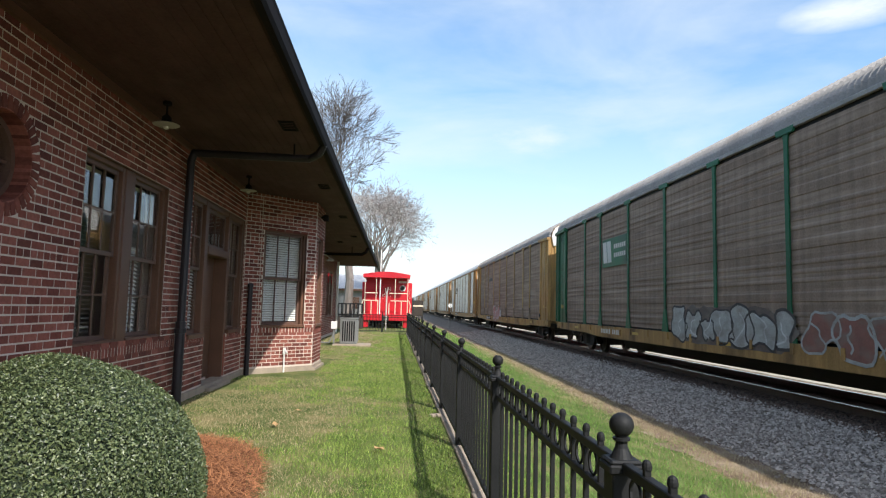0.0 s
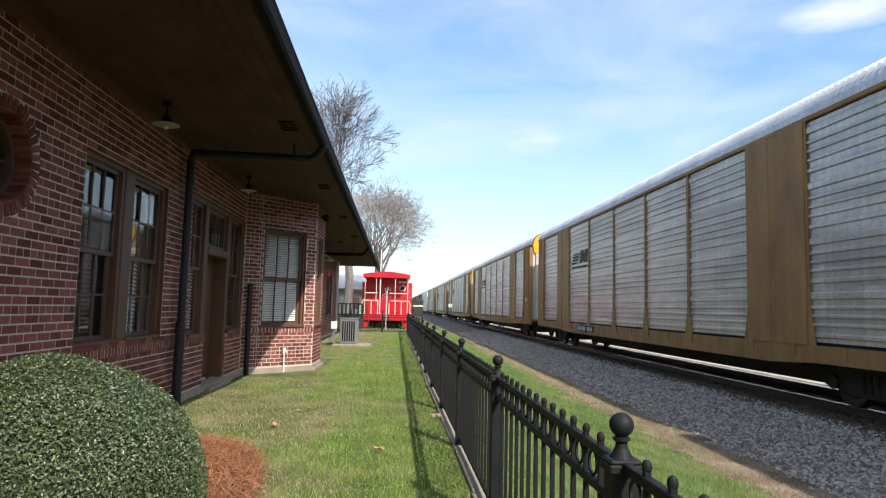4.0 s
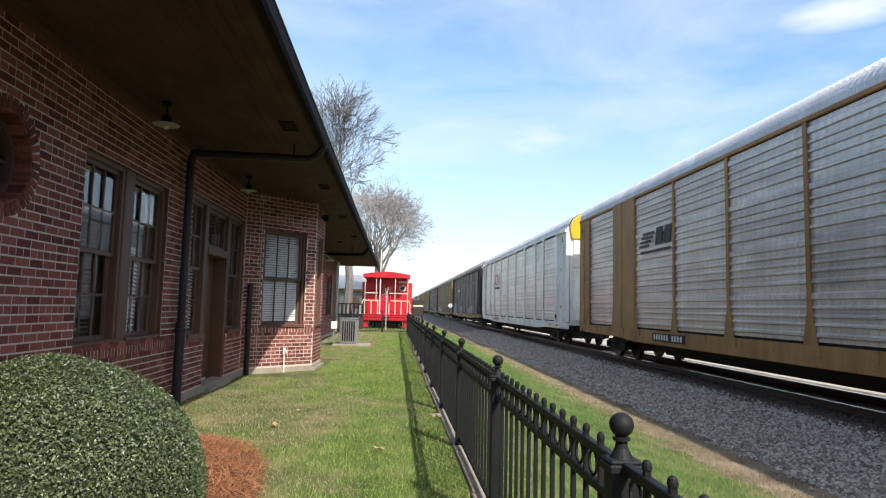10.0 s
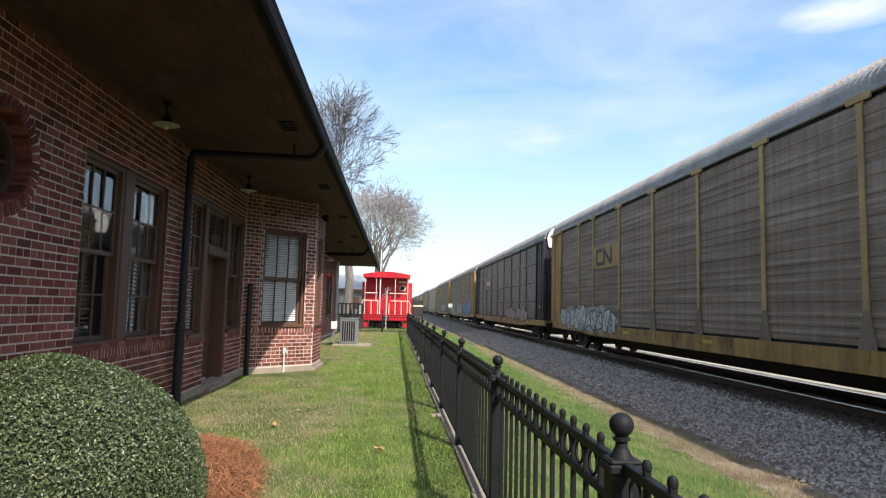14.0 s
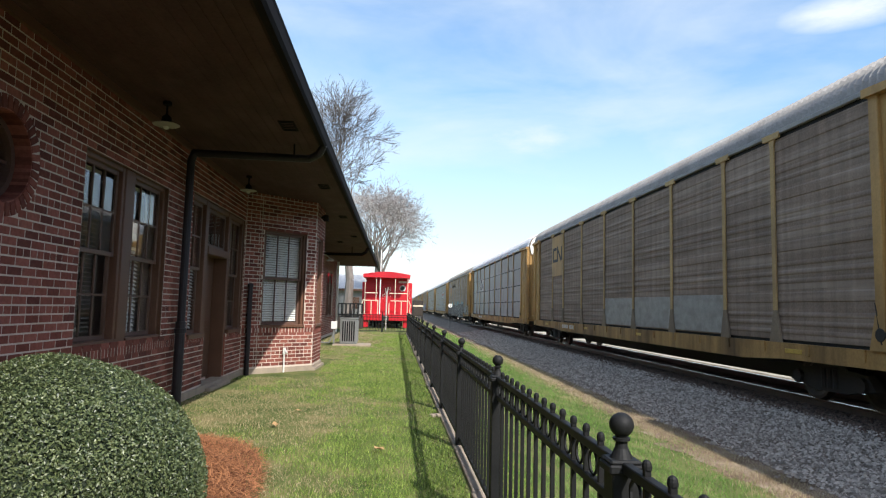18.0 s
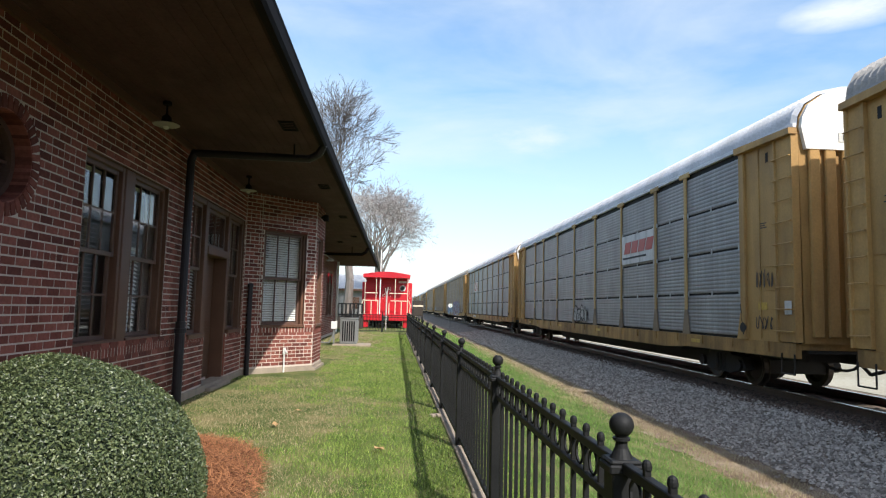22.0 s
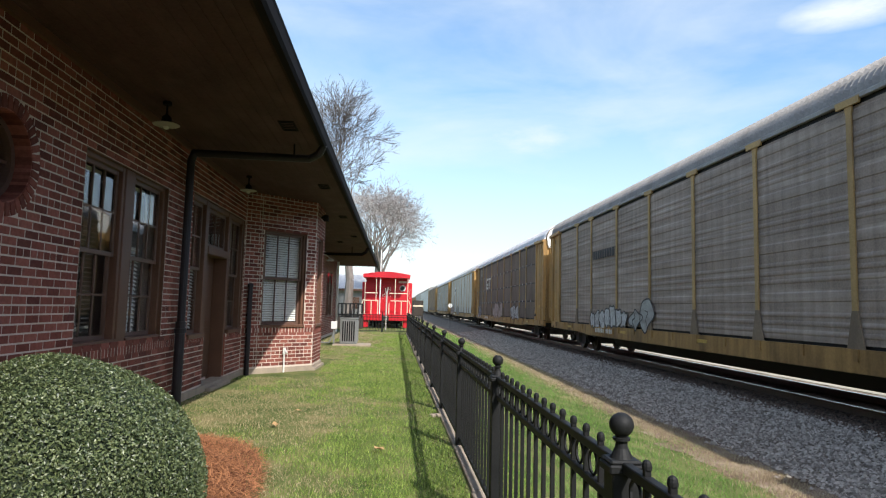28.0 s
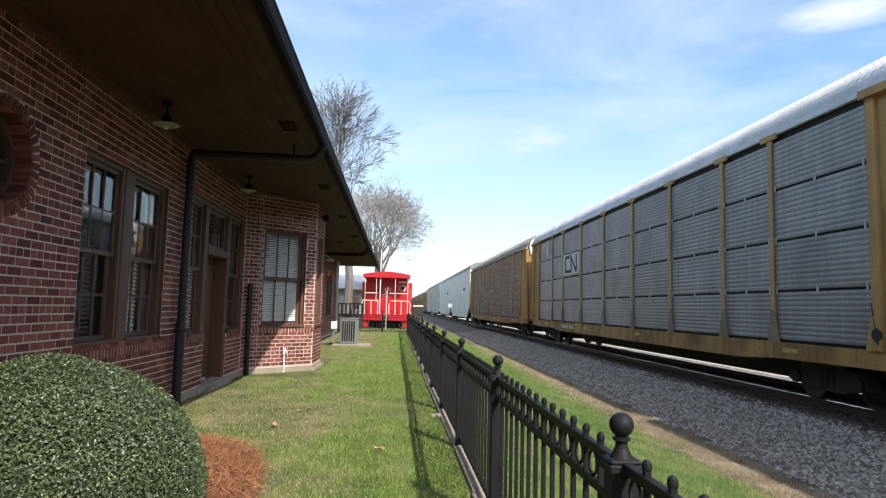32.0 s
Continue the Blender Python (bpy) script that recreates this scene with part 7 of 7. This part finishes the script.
y_tail = 15.83 + 24 * PITCH + BAYS[-1] + 1.6 + 1.5
coupled_pair(C_SILVER, "tall silver-white articulated car carrier unit", y_tail)
coupled_pair(C_DUSTWHITE, "tall dusty pale articulated car carrier unit", y_tail + 44.8)
last_car = cars[19][0]
for k in range(7):
    cars.append((copy_thing(last_car, Matrix.Identity(4)), y_tail + 89.6 + 13.3 + k * PITCH))
for car, y in cars:
    car.matrix_basis = pose(TRACK_X, y, CAR_Z)

# ---- caboose ----
RED = mat("caboose_red", (0.50, 0.011, 0.021), 0.4, var=0.18, scale=2, fine=40, bump=0.05, stain=(0.5, 0.02, 0.025), stain_amt=0.4)
CREAM = mat("rail_cream", (0.75, 0.64, 0.48), 0.5, var=0.1, bump=0.03)
CABX = -0.6
cab = thing("caboose", "bright red caboose on display with pale end railings", "caboose", pose(CABX, 43.2, -0.15))
s = Shape().bev(-1.38, 1.38, 1.2, 11.4, 0.95, 3.53, 0.02)
part("body", s, RED, cab)
prof = [(-1.56, 3.52), (1.56, 3.52), (1.58, 3.74), (1.1, 3.82), (0.5, 3.9), (0, 3.93), (-0.5, 3.9), (-1.1, 3.82), (-1.58, 3.74)]
part("roof", Shape().prism(prof, -0.05, 12.6), RED, cab)
sb_ = part("side_bay", Shape().bev(1.38, 1.82, 4.2, 6.8, 1.05, 3.35, 0.03), RED, cab)
part("pane", Shape().box(1.5, 1.7, 4.185, 4.198, 2.2, 2.9), GLASS, sb_)
part("side_bay", Shape().bev(-1.82, -1.38, 4.2, 6.8, 1.05, 3.35, 0.03), RED, cab)
part("platform", Shape().bev(-1.5, 1.5, 0.0, 1.2, 0.88, 1.02, 0.02).bev(-1.5, 1.5, -0.08, 0.0, 0.66, 1.08, 0.02), RED, cab)
dr = part("door", Shape().bev(-0.42, 0.42, 1.15, 1.19, 1.05, 3.1, 0.01).bev(-0.3, 0.3, 1.13, 1.16, 1.2, 1.9, 0.01), RED, cab)
part("pane", Shape().box(-0.28, 0.28, 1.138, 1.146, 2.1, 2.9), GLASS, dr)
ring = part("porthole", Shape().lathe((1.09, 1.14, 2.87), [(0.21, -0.0), (0.21, 0.05), (0.15, 0.05), (0.15, -0.0)], 20, "y"), WHITE, cab, "white porthole ring")
part("pane", Shape().lathe((1.09, 1.15, 2.87), [(0.15, 0.0), (0.15, 0.006)], 20, "y"), GLASS, ring)
part("number_bar", Shape().box(0.8, 1.35, 1.165, 1.18, 3.22, 3.36), WHITE, cab, "pale number bar")
for a, b in ((-1.42, -0.55), (0.2, 1.42)):
    for z in (1.98, 2.48):
        part("railing", Shape().tube((a, 0.02, z), (b, 0.02, z), 0.032, n=6), CREAM, cab)
    k = 4 if b > 1 else 3
    for i in range(k):
        x = a + (b - a) * i / (k - 1)
        part("baluster", Shape().tube((x, 0.02, 1.05), (x, 0.02, 2.0), 0.03, n=6), CREAM, cab)
for x in (-1.42, -0.68, 0.58 - CABX - 0.6, 1.42):
    part("roof_support", Shape().tube((x, 0.05, 1.9), (x, 0.05, 3.53), 0.024, n=6), CREAM, cab)
part("mast", Shape().tube((-0.42, 0.1, 1.0), (-0.42, 0.1, 5.4), 0.035, n=8), WHITE, cab, "white mast rising past the roof")
part("brake_wheel", Shape().lathe((0.05, -0.03, 2.05), [(0.24, 0), (0.26, 0.02), (0.24, 0.04), (0.2, 0.02)], 16, "y"), RED, cab)
for q in (-1, 1):
    pts = [(q * 1.5, -0.02, 2.05), (q * 1.62, -0.02, 1.7), (q * 1.58, -0.02, 1.3), (q * 1.68, -0.02, 0.95)]
    s = Shape()
    pipe_run(s, pts, 0.03, 6)
    part("grab_iron", s, CREAM, cab)
    part("step_well", Shape().bev(q * 1.5 - 0.35 * (q > 0), q * 1.5 + 0.35 * (q < 0), 0.05, 0.9, 0.2, 0.9, 0.02), RED, cab)
for y in (2.6, 9.6):
    s = Shape()
    for x in (-1.05, 1.05):
        s.prism([(y - 1.1, 0.4), (y - 0.5, 0.7), (y + 0.5, 0.7), (y + 1.1, 0.4), (y + 0.4, 0.25), (y - 0.4, 0.25)], x - 0.08, x + 0.08, "x")
    s.box(-1.0, 1.0, y - 0.2, y + 0.2, 0.4, 0.95)
    tk = part("truck", s, UNDER, cab)
    for d_ in (-0.8, 0.8):
        for x in (-0.75, 0.75):
            part("wheel", Shape().lathe((x, y + d_, 0.42), [(0.42, -0.06), (0.42, 0.06), (0.3, 0.03), (0.1, 0.07)], 20, "x"), UNDER, tk)
part("coupler", Shape().box(-0.14, 0.14, -0.5, 0.2, 0.68, 0.95).bev(-0.2, 0.2, -0.75, -0.45, 0.64, 1.0, 0.05), UNDER, cab)
trk = thing("display_track", "short rusty display track under the caboose", "railway track")
for x in (-0.75, 0.75):
    part("rail", Shape().box(CABX + x - 0.035, CABX + x + 0.035, 41.5, 57, -0.28, -0.13), STEEL, trk)
for i in range(24):
    part("tie", Shape().bev(CABX - 1.2, CABX + 1.2, 41.8 + i * 0.62, 42.02 + i * 0.62, -0.36, -0.26, 0.01), TIE, trk)
OLDWHITE = mat("weathered_white_paint", (0.5, 0.46, 0.42), 0.8, var=0.25, scale=3, fine=50, bump=0.2, stain=(0.25, 0.2, 0.17), stain_amt=0.6)
# forked white post before the caboose
fp = thing("white_post", "white forked wooden post before the caboose", "post", pose(-0.55, 40.5, 0))
part("shaft", Shape().tube((0, 0, -0.1), (0.02, 0, 2.2), 0.04, 0.05, n=8), OLDWHITE, fp)
part("fork", Shape().tube((0.02, 0, 2.15), (-0.09, 0, 2.6), 0.035, 0.02, n=6).tube((0.02, 0, 2.15), (0.09, 0, 2.66), 0.035, 0.02, n=6), OLDWHITE, fp)
# dark deck rail beside the caboose
dk = thing("deck_railing", "black slatted railing of a low deck", "railing", pose(-3.6, 41.5, 0))
part("deck", Shape().bev(-0.6, 1.55, 0, 2.6, 0.0, 0.72, 0.02), TIE, dk)
for z in (0.85, 1.57):
    part("rail", Shape().bev(-0.6, 1.5, -0.03, 0.03, z - 0.04, z + 0.04, 0.008), IRON, dk)
for i in range(9):
    part("slat", Shape().bev(-0.58 + i * 0.255, -0.47 + i * 0.255, -0.02, 0.02, 0.7, 1.57, 0.005), IRON, dk)

# ---- yard beyond ----
SIDING = mat("grey_siding", (0.26, 0.25, 0.24), 0.8, var=0.12, scale=2, fine=20, bump=0.2)
GREYROOF = mat("grey_shingle", (0.33, 0.34, 0.36), 0.9, var=0.2, scale=3, fine=30, bump=0.3)
hs = thing("house", "low grey house with a grey shingle roof", "house", pose(-9.5, 80, 0))
part("wall", Shape().box(-6, 6, 0, 8, 0, 3.4), SIDING, hs)
part("roof", Shape().prism([(-0.6, 3.35), (4, 5.2), (8.6, 3.35), (8.6, 3.55), (4, 5.45), (-0.6, 3.55)], -6.6, 6.3, "x"), GREYROOF, hs)
part("fascia", Shape().box(-6.6, 6.3, -0.66, -0.6, 3.25, 3.5), TRIM, hs)
for x in (-4, -1, 2, 4.6):
    wd = part("window", Shape().bev(x - 0.5, x + 0.5, -0.06, 0.02, 1.1, 2.5, 0.02), TRIM, hs)
    part("pane", Shape().box(x - 0.42, x + 0.42, -0.075, -0.062, 1.2, 2.4), GLASS, wd)
sh = thing("work_trailer", "dark enclosed work trailer with a pale stripe", "trailer", pose(3.4, 95, -0.45))
part("body", Shape().bev(-0.75, 0.75, 0, 4, 0.6, 2.9, 0.05), TIE, sh)
part("stripe", Shape().box(-0.76, 0.76, -0.02, 0, 2.0, 2.2), CREAM, sh)
for x in (-0.7, 0.7):
    part("wheel", Shape().lathe((x, 2.0, 0.34), [(0.34, -0.1), (0.34, 0.1), (0.2, 0.12)], 16, "x"), UNDER, sh)
part("drawbar", Shape().box(-0.05, 0.05, -1.0, 0.0, 0.55, 0.65).box(-0.03, 0.03, -0.9, -0.84, 0.0, 0.6), UNDER, sh)
ss = thing("switch_stand", "trackside switch stand with a round white target", "switch stand", pose(5.35, 62.5, -0.5))
part("mast", Shape().tube((0, 0, -0.1), (0, 0, 2.3), 0.016, n=8), UNDER, ss)
part("target", Shape().lathe((0, -0.05, 2.19), [(0.2, 0), (0.2, 0.015)], 20, "y"), WHITE, ss)
part("target_bar", Shape().box(0.02, 0.06, -0.062, -0.048, 1.98, 2.36), UNDER, ss)


def motions():
    """The train rolls towards the camera and past it at an even speed; every wheelset turns with it."""
    for car, y in cars:
        walk(car, [(t, pose(TRACK_X, y - SPEED * t, CAR_Z)) for t in range(0, 33, 4)])
    sets = [o for car, _ in cars for t in car.children if t.name.startswith("truck") for o in t.children]
    turn = math.degrees(SPEED / 0.44)
    made = {}
    for o in sets:
        key = o.location.y > 0
        if key not in made:
            walk(o, [(i / 30, pose(0, 0.86 if key else -0.86, 0.44, 0, 0, 0) @ Matrix.Rotation(radians(turn * i / 30), 4, "X")) for i in range(961)])
            made[key] = o.animation_data
        else:
            o.rotation_mode = "QUATERNION"
            data = o.animation_data_create()
            data.action = made[key].action
            data.action_slot = made[key].action_slot


motions()
